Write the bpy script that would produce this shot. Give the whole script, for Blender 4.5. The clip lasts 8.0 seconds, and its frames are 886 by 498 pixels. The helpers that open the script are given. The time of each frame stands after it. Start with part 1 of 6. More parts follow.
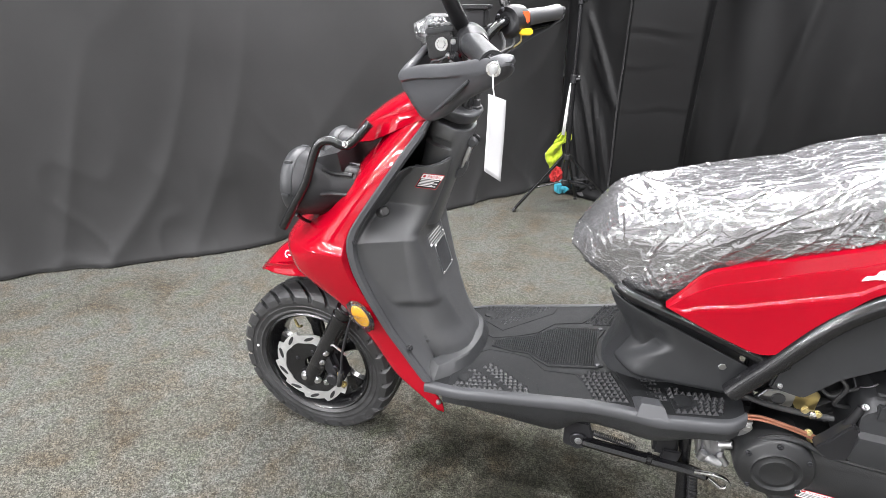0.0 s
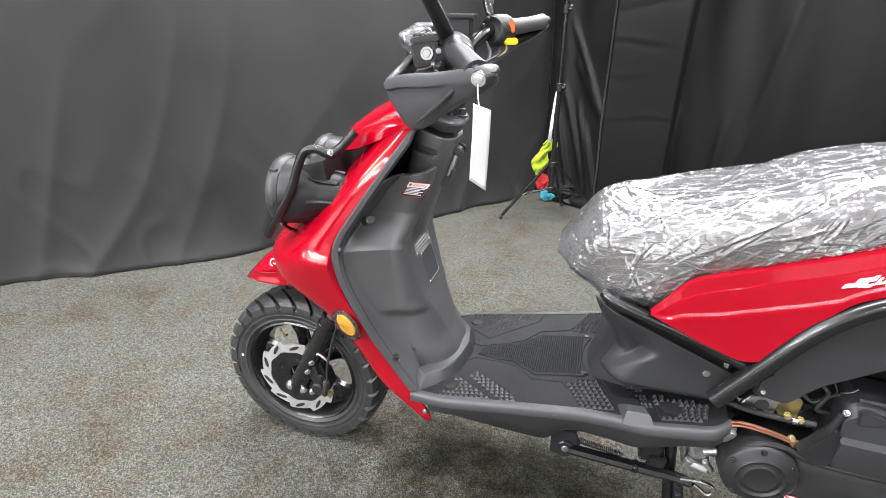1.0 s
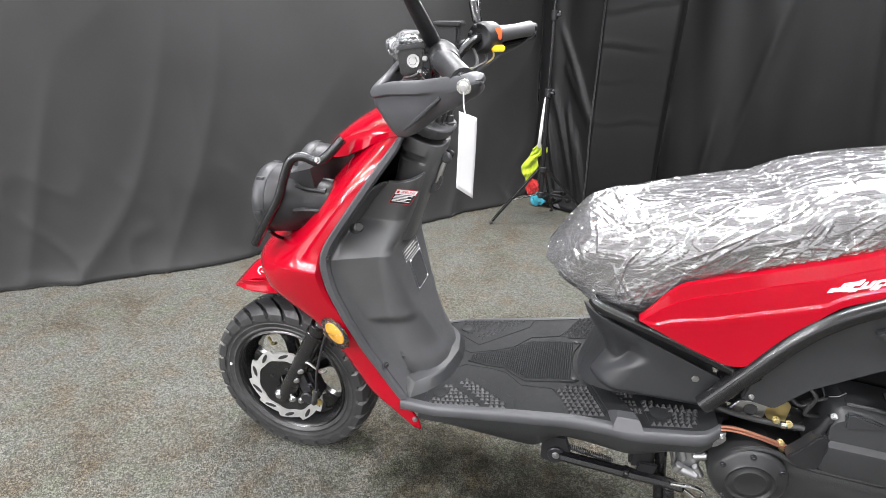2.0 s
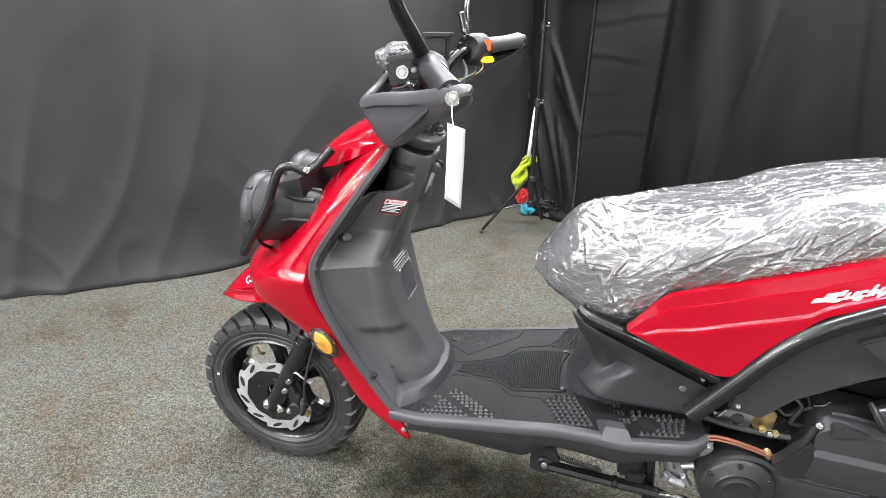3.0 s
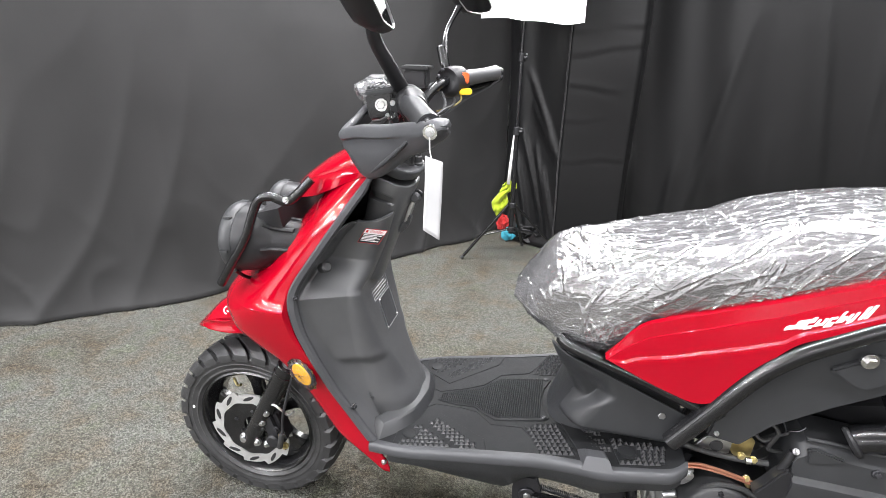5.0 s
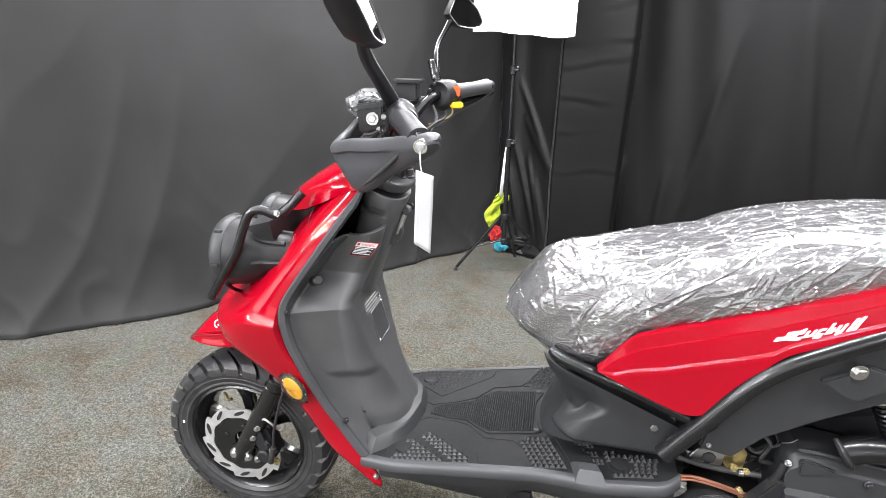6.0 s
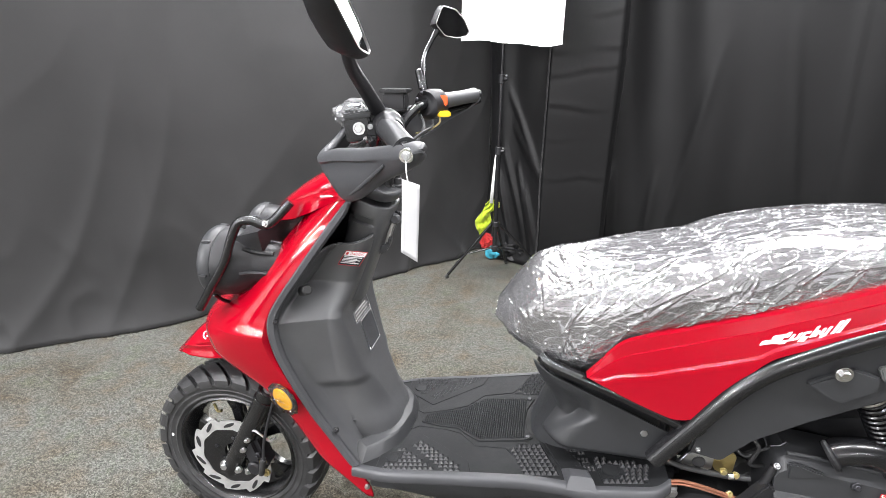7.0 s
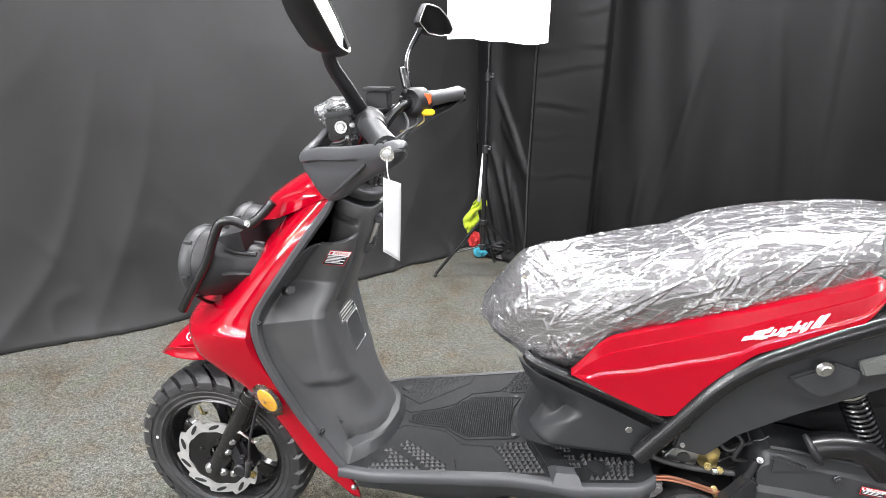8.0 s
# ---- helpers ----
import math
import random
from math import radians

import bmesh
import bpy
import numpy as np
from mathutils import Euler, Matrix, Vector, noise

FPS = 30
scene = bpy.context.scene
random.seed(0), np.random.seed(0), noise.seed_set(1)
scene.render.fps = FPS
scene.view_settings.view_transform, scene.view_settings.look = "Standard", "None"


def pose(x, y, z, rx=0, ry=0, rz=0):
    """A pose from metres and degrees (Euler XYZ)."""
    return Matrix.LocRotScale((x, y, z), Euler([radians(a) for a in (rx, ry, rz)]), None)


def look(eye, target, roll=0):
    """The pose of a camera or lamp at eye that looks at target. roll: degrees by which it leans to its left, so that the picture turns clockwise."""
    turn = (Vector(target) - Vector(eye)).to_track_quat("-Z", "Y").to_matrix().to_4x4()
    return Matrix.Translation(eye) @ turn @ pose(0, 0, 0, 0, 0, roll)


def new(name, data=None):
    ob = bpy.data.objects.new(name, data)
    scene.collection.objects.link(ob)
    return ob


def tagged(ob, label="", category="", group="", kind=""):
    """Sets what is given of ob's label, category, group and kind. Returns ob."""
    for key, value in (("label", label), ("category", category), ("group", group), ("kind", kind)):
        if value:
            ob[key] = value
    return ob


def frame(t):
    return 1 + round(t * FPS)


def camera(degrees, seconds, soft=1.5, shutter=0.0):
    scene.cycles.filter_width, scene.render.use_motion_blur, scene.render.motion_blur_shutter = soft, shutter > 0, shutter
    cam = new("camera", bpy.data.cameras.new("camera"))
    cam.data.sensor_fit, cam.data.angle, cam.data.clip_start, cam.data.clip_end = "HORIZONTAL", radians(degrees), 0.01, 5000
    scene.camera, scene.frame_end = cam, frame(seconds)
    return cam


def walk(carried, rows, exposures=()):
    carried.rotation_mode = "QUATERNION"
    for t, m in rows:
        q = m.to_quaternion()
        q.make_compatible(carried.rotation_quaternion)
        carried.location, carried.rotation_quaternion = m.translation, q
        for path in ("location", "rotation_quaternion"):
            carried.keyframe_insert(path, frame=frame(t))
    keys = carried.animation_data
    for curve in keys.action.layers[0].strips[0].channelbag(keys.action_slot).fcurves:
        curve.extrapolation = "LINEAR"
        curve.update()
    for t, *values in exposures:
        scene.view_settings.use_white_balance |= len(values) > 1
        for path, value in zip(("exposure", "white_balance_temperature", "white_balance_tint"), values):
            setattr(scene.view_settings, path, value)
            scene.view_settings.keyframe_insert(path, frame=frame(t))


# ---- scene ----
cam = camera(78.3, 8.0, soft=0.5)

PATH = [
    (0, (0.721, -1.137, 1.202), (0.181, 0.576, 0.323), -0.5),
    (0.5, (0.722, -1.136, 1.204), (0.2, 0.59, 0.339), -0.1),
    (1, (0.723, -1.133, 1.205), (0.224, 0.603, 0.347), 0.0),
    (1.5, (0.726, -1.129, 1.206), (0.24, 0.614, 0.355), -0.1),
    (3, (0.732, -1.125, 1.212), (0.289, 0.647, 0.397), 0.5),
    (3.5, (0.733, -1.125, 1.214), (0.302, 0.657, 0.416), 0.7),
    (4, (0.733, -1.123, 1.217), (0.315, 0.67, 0.437), 0.7),
    (4.5, (0.735, -1.124, 1.22), (0.333, 0.685, 0.466), 0.8),
    (6, (0.741, -1.122, 1.227), (0.372, 0.717, 0.533), 1.0),
    (6.5, (0.744, -1.122, 1.228), (0.386, 0.726, 0.554), 0.8),
    (7, (0.75, -1.123, 1.229), (0.405, 0.731, 0.562), 0.6),
    (7.5, (0.757, -1.119, 1.229), (0.427, 0.736, 0.558), 0.4),
    (8, (0.761, -1.118, 1.228), (0.452, 0.741, 0.557), 0.5),
]
walk(cam, [(t, look(eye, target, roll)) for t, eye, target, roll in PATH])

# ---------------------------------------------------------------- light
world = bpy.data.worlds.new("world")
world.use_nodes = True
world.node_tree.nodes["Background"].inputs[0].default_value = (0.9, 0.95, 1.0, 1)
world.node_tree.nodes["Background"].inputs[1].default_value = 0.02
scene.world = world
scene.view_settings.exposure = 0.26


def area(name, loc, target, sx, sy, watts, colour=(0.975, 0.97, 1.0)):
    d = bpy.data.lights.new(name, "AREA")
    d.shape, d.size, d.size_y, d.energy, d.color = "RECTANGLE", sx, sy, watts, colour
    ob = new(name, d)
    ob.matrix_world = look(loc, target)
    return ob


# unseen ceiling tubes, told by their streaks, plus rows and panels added as fill
CEILING = 2.7
LAMPS = [(-1.3, -0.85, 1.6, 0.07, 36), (0.6, -0.85, 1.6, 0.07, 62), (2.5, -0.85, 1.6, 0.07, 42), (-0.2, 0.95, 1.2, 0.6, 90), (1.5, 0.95, 1.2, 0.6, 66), (-2.4, -2.3, 3.0, 0.07, 120),
         (-3.2, -4.2, 4.2, 0.07, 390), (-3.4, -6.2, 4.2, 0.07, 500), (0.9, -6.2, 1.2, 0.07, 110), (2.7, -6.2, 1.2, 0.07, 110), (4.5, -6.2, 1.2, 0.07, 110)]
for tx, ty, long, wide, watts in LAMPS:
    area("unseen_ceiling_lamp", (tx, ty, CEILING - 0.11), (tx, ty + 0.0001, 0), long, wide, watts)


# the softbox on the stand
area("softbox_light", (0.545, 1.665, 1.63), (0.60, 0.0, 0.75), 0.46, 0.62, 25, (1.0, 1.0, 1.0))


# ---------------------------------------------------------------- materials
def material(name):
    m = bpy.data.materials.new(name)
    m.use_nodes = True
    nt = m.node_tree
    return m, nt, nt.nodes["Principled BSDF"]


def link(nt, a, b):
    nt.links.new(a, b)


def add(nt, kind, **values):
    n = nt.nodes.new(kind)
    for k, v in values.items():
        n.inputs[k].default_value = v
    return n


def ramp(nt, source, stops):
    n = nt.nodes.new("ShaderNodeValToRGB")
    e = n.color_ramp.elements
    while len(e) < len(stops):
        e.new(0.5)
    for el, (p, c) in zip(e, stops):
        el.position, el.color = p, (*c, 1)
    link(nt, source, n.inputs[0])
    return n.outputs[0]


def coords(nt):
    return nt.nodes.new("ShaderNodeTexCoord").outputs["Object"]


def plain(name, colour, rough=0.5, metal=0.0, coat=0.0, grain=0.0, scale=300.0, vary=0.15, spec=0.5, large=9.0):
    """A surface with variation at two scales: fine grain relief and broad wear in colour and gloss."""
    m, nt, b = material(name)
    co = coords(nt)
    big = add(nt, "ShaderNodeTexNoise", Scale=large, Detail=5.0)
    link(nt, co, big.inputs["Vector"])
    lo = tuple(c * (1 - vary) for c in colour)
    hi = tuple(min(1, c * (1 + vary)) for c in colour)
    link(nt, ramp(nt, big.outputs["Fac"], [(0.3, lo), (0.7, hi)]), b.inputs["Base Color"])
    b.inputs["Metallic"].default_value = metal
    b.inputs["Coat Weight"].default_value = coat
    b.inputs["Coat Roughness"].default_value = 0.07
    b.inputs["Specular IOR Level"].default_value = spec
    r = nt.nodes.new("ShaderNodeMapRange")
    r.inputs["To Min"].default_value, r.inputs["To Max"].default_value = max(0.02, rough * 0.85), min(1, rough * 1.2)
    mid = add(nt, "ShaderNodeTexNoise", Scale=large * 6, Detail=4.0)
    link(nt, co, mid.inputs["Vector"])
    link(nt, mid.outputs["Fac"], r.inputs["Value"])
    link(nt, r.outputs[0], b.inputs["Roughness"])
    if grain:
        fine = add(nt, "ShaderNodeTexNoise", Scale=scale, Detail=3.0)
        link(nt, co, fine.inputs["Vector"])
        bump = add(nt, "ShaderNodeBump", Strength=grain, Distance=0.001)
        link(nt, fine.outputs["Fac"], bump.inputs["Height"])
        link(nt, bump.outputs[0], b.inputs["Normal"])
    return m


RED = plain("red_paint", (0.30, 0.0006, 0.010), 0.45, coat=1.0, vary=0.04, spec=0.0)
BLACK = plain("black_plastic", (0.016, 0.016, 0.0175), 0.42, grain=0.25, scale=900, vary=0.2, spec=0.35)
MATTE = plain("matte_black_plastic", (0.064, 0.065, 0.068), 0.42, grain=0.25, scale=800, vary=0.15, spec=1.0)
SATIN = plain("satin_black_plastic", (0.028, 0.029, 0.031), 0.43, grain=0.3, scale=800, vary=0.15)
TRIM = plain("grey_plastic", (0.050, 0.051, 0.055), 0.42, grain=0.2, scale=900, vary=0.12)
ZINCGREY = plain("grey_coated_steel", (0.13, 0.135, 0.13), 0.45, metal=0.3, grain=0.3, scale=400, vary=0.15)
GLOSS = plain("gloss_black_paint", (0.008, 0.008, 0.009), 0.25, coat=0.35, vary=0.2, spec=0.5, large=2.0)
DECK = plain("dark_deck_plastic", (0.010, 0.0105, 0.0115), 0.60, grain=0.4, scale=700, vary=0.2, spec=0.25)
ENGINE = plain("satin_black_castings", (0.021, 0.0215, 0.0225), 0.40, grain=0.4, scale=500, vary=0.25)
GRIP = plain("grip_plastic", (0.016, 0.0165, 0.018), 0.40, grain=0.2, scale=700, vary=0.2, spec=0.5)
RUBBER = plain("tyre_rubber", (0.034, 0.034, 0.035), 0.42, grain=0.4, scale=600, vary=0.35, large=25)
DISC = plain("ground_steel", (0.72, 0.72, 0.72), 0.36, metal=0.75, grain=0.2, vary=0.1, large=40)
STEEL = plain("brushed_steel", (0.62, 0.62, 0.63), 0.3, metal=1.0, grain=0.2, vary=0.15)
CHROME = plain("bright_chrome", (0.8, 0.8, 0.8), 0.1, metal=1.0, vary=0.05)
DARKMETAL = plain("dark_metal", (0.05, 0.05, 0.055), 0.4, metal=0.7, grain=0.4, vary=0.4)
ALLOY = plain("cast_alloy", (0.45, 0.45, 0.46), 0.45, metal=1.0, grain=0.5, scale=500, vary=0.3)
BRASS = plain("zinc_plated_steel", (0.6, 0.5, 0.25), 0.35, metal=1.0, vary=0.3)
COPPER = plain("copper_line", (0.55, 0.25, 0.16), 0.3, metal=0.8, vary=0.2)
CARD = plain("pale_card", (0.52, 0.52, 0.53), 0.65, vary=0.05)
WHITE = plain("white_plastic", (0.8, 0.8, 0.79), 0.6, vary=0.04)
AMBER = plain("amber_reflector", (1.0, 0.5, 0.01), 0.25, coat=0.3, grain=0.35, scale=250, vary=0.15, large=60)
ORANGE = plain("orange_switch", (0.75, 0.12, 0.03), 0.4, vary=0.05)
YELLOW = plain("yellow_button", (0.85, 0.55, 0.02), 0.4, vary=0.05)


def carpet():
    m, nt, b = material("loop_pile_carpet")
    co = coords(nt)
    loops = add(nt, "ShaderNodeTexVoronoi", Scale=260.0)
    link(nt, co, loops.inputs["Vector"])
    tuft = add(nt, "ShaderNodeTexVoronoi", Scale=300.0)
    link(nt, co, tuft.inputs["Vector"])
    sep = nt.nodes.new("ShaderNodeSeparateColor")
    link(nt, tuft.outputs["Color"], sep.inputs[0])
    clump = add(nt, "ShaderNodeTexNoise", Scale=70.0, Detail=3.0, Roughness=0.6)
    link(nt, co, clump.inputs["Vector"])
    speck = nt.nodes.new("ShaderNodeMix")
    speck.inputs["Factor"].default_value = 0.5
    link(nt, sep.outputs[0], speck.inputs["A"])
    link(nt, clump.outputs["Fac"], speck.inputs["B"])
    stain = add(nt, "ShaderNodeTexNoise", Scale=2.2, Detail=5.0, Roughness=0.6)
    link(nt, co, stain.inputs["Vector"])
    base = ramp(nt, speck.outputs["Result"], [(0.2, (0.044, 0.043, 0.0395)), (0.5, (0.098, 0.0965, 0.0900)), (0.8, (0.208, 0.206, 0.192))])
    tint = ramp(nt, stain.outputs["Fac"], [(0.32, (0.70, 0.64, 0.56)), (0.46, (0.92, 0.89, 0.83)), (0.58, (1, 0.998, 0.98))])
    mix = nt.nodes.new("ShaderNodeMix")
    mix.data_type, mix.blend_type = "RGBA", "MULTIPLY"
    mix.inputs["Factor"].default_value = 1.0
    link(nt, base, mix.inputs["A"])
    link(nt, tint, mix.inputs["B"])
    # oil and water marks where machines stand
    # dark patch under the scooter: ragged stains with its shade put into the colour
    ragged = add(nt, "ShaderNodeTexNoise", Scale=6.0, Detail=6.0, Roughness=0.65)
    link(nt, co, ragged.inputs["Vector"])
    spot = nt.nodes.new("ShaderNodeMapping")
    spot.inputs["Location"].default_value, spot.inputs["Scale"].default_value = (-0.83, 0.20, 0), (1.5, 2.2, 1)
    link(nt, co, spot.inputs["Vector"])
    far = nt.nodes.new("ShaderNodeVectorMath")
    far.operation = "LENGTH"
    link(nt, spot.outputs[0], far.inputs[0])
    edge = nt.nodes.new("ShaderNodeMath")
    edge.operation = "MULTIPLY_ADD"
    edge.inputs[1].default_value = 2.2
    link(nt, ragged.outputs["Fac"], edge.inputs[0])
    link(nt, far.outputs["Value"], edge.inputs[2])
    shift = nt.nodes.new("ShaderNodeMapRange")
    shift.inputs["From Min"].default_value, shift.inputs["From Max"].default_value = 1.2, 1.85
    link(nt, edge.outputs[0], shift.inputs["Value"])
    stain_shade = ramp(nt, shift.outputs[0], [(0.0, (0.22, 0.21, 0.18)), (0.6, (0.60, 0.59, 0.54)), (1.0, (1, 1, 1))])
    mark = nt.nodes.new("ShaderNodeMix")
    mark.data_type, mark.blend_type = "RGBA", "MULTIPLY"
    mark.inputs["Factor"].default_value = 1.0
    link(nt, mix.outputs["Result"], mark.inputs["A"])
    link(nt, stain_shade, mark.inputs["B"])
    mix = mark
    hue = add(nt, "ShaderNodeTexNoise", Scale=9.0, Detail=3.0, Roughness=0.55)
    link(nt, co, hue.inputs["Vector"])
    mott = ramp(nt, hue.outputs["Fac"], [(0.30, (1.0, 0.90, 0.78)), (0.45, (0.98, 0.97, 0.93)), (0.55, (0.97, 1.0, 0.98)), (0.70, (0.93, 1.0, 0.86))])
    mix2 = nt.nodes.new("ShaderNodeMix")
    mix2.data_type, mix2.blend_type = "RGBA", "MULTIPLY"
    mix2.inputs["Factor"].default_value = 1.0
    link(nt, mix.outputs["Result"], mix2.inputs["A"])
    link(nt, mott, mix2.inputs["B"])
    link(nt, mix2.outputs["Result"], b.inputs["Base Color"])
    b.inputs["Roughness"].default_value = 0.95
    b.inputs["Specular IOR Level"].default_value = 0.15
    bump = add(nt, "ShaderNodeBump", Strength=0.9, Distance=0.004)
    link(nt, loops.outputs["Distance"], bump.inputs["Height"])
    bump.invert = True
    link(nt, bump.outputs[0], b.inputs["Normal"])
    return m


def cloth(name, colour, rough=0.62, sheen=0.25):
    m, nt, b = material(name)
    co = coords(nt)
    big = add(nt, "ShaderNodeTexNoise", Scale=2.0, Detail=6.0)
    link(nt, co, big.inputs["Vector"])
    link(nt, ramp(nt, big.outputs["Fac"], [(0.3, tuple(c * 0.8 for c in colour)), (0.7, tuple(c * 1.2 for c in colour))]), b.inputs["Base Color"])
    b.inputs["Roughness"].default_value = rough
    b.inputs["Sheen Weight"].default_value = sheen
    b.inputs["Specular IOR Level"].default_value = 0.3
    b.inputs["Sheen Roughness"].default_value = 0.4
    wr = add(nt, "ShaderNodeTexNoise", Scale=4.0, Detail=5.0, Distortion=0.2)
    link(nt, co, wr.inputs["Vector"])
    weave = add(nt, "ShaderNodeTexNoise", Scale=900.0, Detail=1.0)
    link(nt, co, weave.inputs["Vector"])
    b1 = add(nt, "ShaderNodeBump", Strength=0.2, Distance=0.02)
    link(nt, wr.outputs["Fac"], b1.inputs["Height"])
    b2 = add(nt, "ShaderNodeBump", Strength=0.25, Distance=0.001)
    link(nt, weave.outputs["Fac"], b2.inputs["Height"])
    link(nt, b1.outputs[0], b2.inputs["Normal"])
    link(nt, b2.outputs[0], b.inputs["Normal"])
    return m


CARPET = carpet()
DRAPE = cloth("black_drape", (0.0215, 0.0212, 0.0215))
DRAPE_DARK = cloth("black_velvet_drape", (0.0038, 0.0038, 0.0041), 0.52, 0.025)
DRAPE_SATIN = cloth("black_satin_drape", (0.0060, 0.0060, 0.0064), 0.40, 0.04)
HIVIS = cloth("high_visibility_cloth", (0.34, 0.43, 0.02), 0.8)
REDCLOTH = cloth("red_cloth", (0.5, 0.03, 0.03), 0.8)
BLUECLOTH = cloth("turquoise_cloth", (0.03, 0.22, 0.29), 0.8)
WALL = plain("white_paint", (0.68, 0.68, 0.68), 0.8, grain=0.3, scale=120)


# ---------------------------------------------------------------- mesh helpers
ORIGIN = {}


def finish(bm, mat, smooth=38.0):
    bmesh.ops.recalc_face_normals(bm, faces=bm.faces)
    me = bpy.data.meshes.new("mesh")
    bm.to_mesh(me)
    bm.free()
    me.materials.append(mat)
    if smooth == 0:
        me.shade_flat()
    else:
        me.shade_smooth()
    if smooth:
        me.set_sharp_from_angle(angle=radians(smooth))
    return me


def part(name, bm, mat, parent, label="", smooth=38.0):
    """One mesh, given in world coordinates, as a part of its thing."""
    o = ORIGIN[parent]
    bmesh.ops.translate(bm, verts=bm.verts, vec=-o)
    ob = new(name, finish(bm, mat, smooth))
    ob.parent = parent
    ORIGIN[ob] = o
    if label:
        tagged(ob, label)
    return ob


def thing(name, at, label, category, group="", kind=""):
    ob = new(name)
    ob.location = at
    ob.empty_display_size = 0.05
    ORIGIN[ob] = Vector(at)
    return tagged(ob, label, category, group, kind)


def lone(name, bm, mat, label, category, kind="", smooth=38.0):
    ob = new(name, finish(bm, mat, smooth))
    ORIGIN[ob] = Vector((0, 0, 0))
    return tagged(ob, label, category, "", kind)


def interp(points, s):
    """Smooth value at s on a table of (s, value)."""
    if s <= points[0][0]:
        return points[0][1]
    if s >= points[-1][0]:
        return points[-1][1]
    for (a, u), (b, v) in zip(points, points[1:]):
        if a <= s <= b:
            return u + (v - u) * (s - a) / (b - a)


def ease(a, b, q):
    q = min(1, max(0, (q - a) / (b - a)))
    return q * q * (3 - 2 * q)


def smoothed(points, n=60, passes=3):
    """Table of (s, value) resampled and rounded off."""
    lo, hi = points[0][0], points[-1][0]
    ss = [lo + (hi - lo) * i / n for i in range(n + 1)]
    vs = [interp(points, s) for s in ss]
    for _ in range(passes):
        vs = [vs[0]] + [(vs[i - 1] + 2 * vs[i] + vs[i + 1]) / 4 for i in range(1, n)] + [vs[-1]]
    return list(zip(ss, vs))


def spline(points, n=8, closed=False):
    """Catmull-Rom through points."""
    p = [Vector(q) for q in points]
    out = []
    count = len(p) if closed else len(p) - 1
    for i in range(count):
        if closed:
            a, b, c, d = p[i - 1], p[i], p[(i + 1) % len(p)], p[(i + 2) % len(p)]
        else:
            a, b, c, d = p[max(i - 1, 0)], p[i], p[i + 1], p[min(i + 2, len(p) - 1)]
        for k in range(n):
            t = k / n
            out.append(0.5 * ((2 * b) + (c - a) * t + (2 * a - 5 * b + 4 * c - d) * t * t + (3 * b - a - 3 * c + d) * t ** 3))
    if not closed:
        out.append(p[-1])
    return out


def loft(rings, closed=True, caps=True, bm=None):
    """Skin over rings of points, each with the same count."""
    bm = bm or bmesh.new()
    vs = [[bm.verts.new(q) for q in r] for r in rings]
    n = len(rings[0])
    for a, b in zip(vs, vs[1:]):
        for i in range(n if closed else n - 1):
            j = (i + 1) % n
            bm.faces.new((a[i], a[j], b[j], b[i]))
    if closed and caps:
        bm.faces.new(vs[0])
        bm.faces.new(vs[-1])
    return bm


def tube(points, radius, n=12, smooth=6, bm=None, ends=True):
    """Round bar along points; radius is one number or one for each point."""
    path = spline(points, smooth) if smooth else [Vector(q) for q in points]
    rings, last = [], None
    for i, q in enumerate(path):
        t = (path[min(i + 1, len(path) - 1)] - path[max(i - 1, 0)]).normalized()
        if last is None:
            side = t.cross(Vector((0, 0, 1)))
            if side.length < 0.1:
                side = t.cross(Vector((0, 1, 0)))
        else:
            side = last - t * last.dot(t)
        side.normalize()
        last = side
        up = side.cross(t)
        r = radius if isinstance(radius, (int, float)) else interp([(k / (len(radius) - 1), v) for k, v in enumerate(radius)], i / (len(path) - 1))
        rings.append([q + (side * math.cos(a) + up * math.sin(a)) * r for a in (2 * math.pi * k / n for k in range(n))])
    return loft(rings, True, ends, bm)


def rod(a, b, radius, n=16, bevel=0.0, bm=None):
    """Cylinder from a to b with chamfered ends."""
    a, b = Vector(a), Vector(b)
    d = (b - a).normalized()
    if bevel:
        pts = [a, a + d * bevel, b - d * bevel, b]
        rs = [radius - bevel, radius, radius, radius - bevel]
    else:
        pts, rs = [a, b], [radius, radius]
    side = d.cross(Vector((0, 0, 1)))
    if side.length < 0.1:
        side = d.cross(Vector((0, 1, 0)))
    side.normalize()
    up = side.cross(d)
    rings = [[p + (side * math.cos(2 * math.pi * k / n) + up * math.sin(2 * math.pi * k / n)) * r for k in range(n)] for p, r in zip(pts, rs)]
    return loft(rings, True, True, bm)


def lathe(profile, centre, axis="y", n=64, bm=None, closed=True):
    """Turned form: profile of (radius, along the axis), closed in itself."""
    c = Vector(centre)
    rings = []
    for k in range(n):
        a = 2 * math.pi * k / n
        if axis == "y":
            rings.append([c + Vector((r * math.cos(a), h, r * math.sin(a))) for r, h in profile])
        elif axis == "x":
            rings.append([c + Vector((h, r * math.cos(a), r * math.sin(a))) for r, h in profile])
        else:
            rings.append([c + Vector((r * math.cos(a), r * math.sin(a), h)) for r, h in profile])
    rings.append(rings[0])
    bm = loft(rings, closed, False, bm)
    bmesh.ops.remove_doubles(bm, verts=bm.verts, dist=1e-6)
    return bm


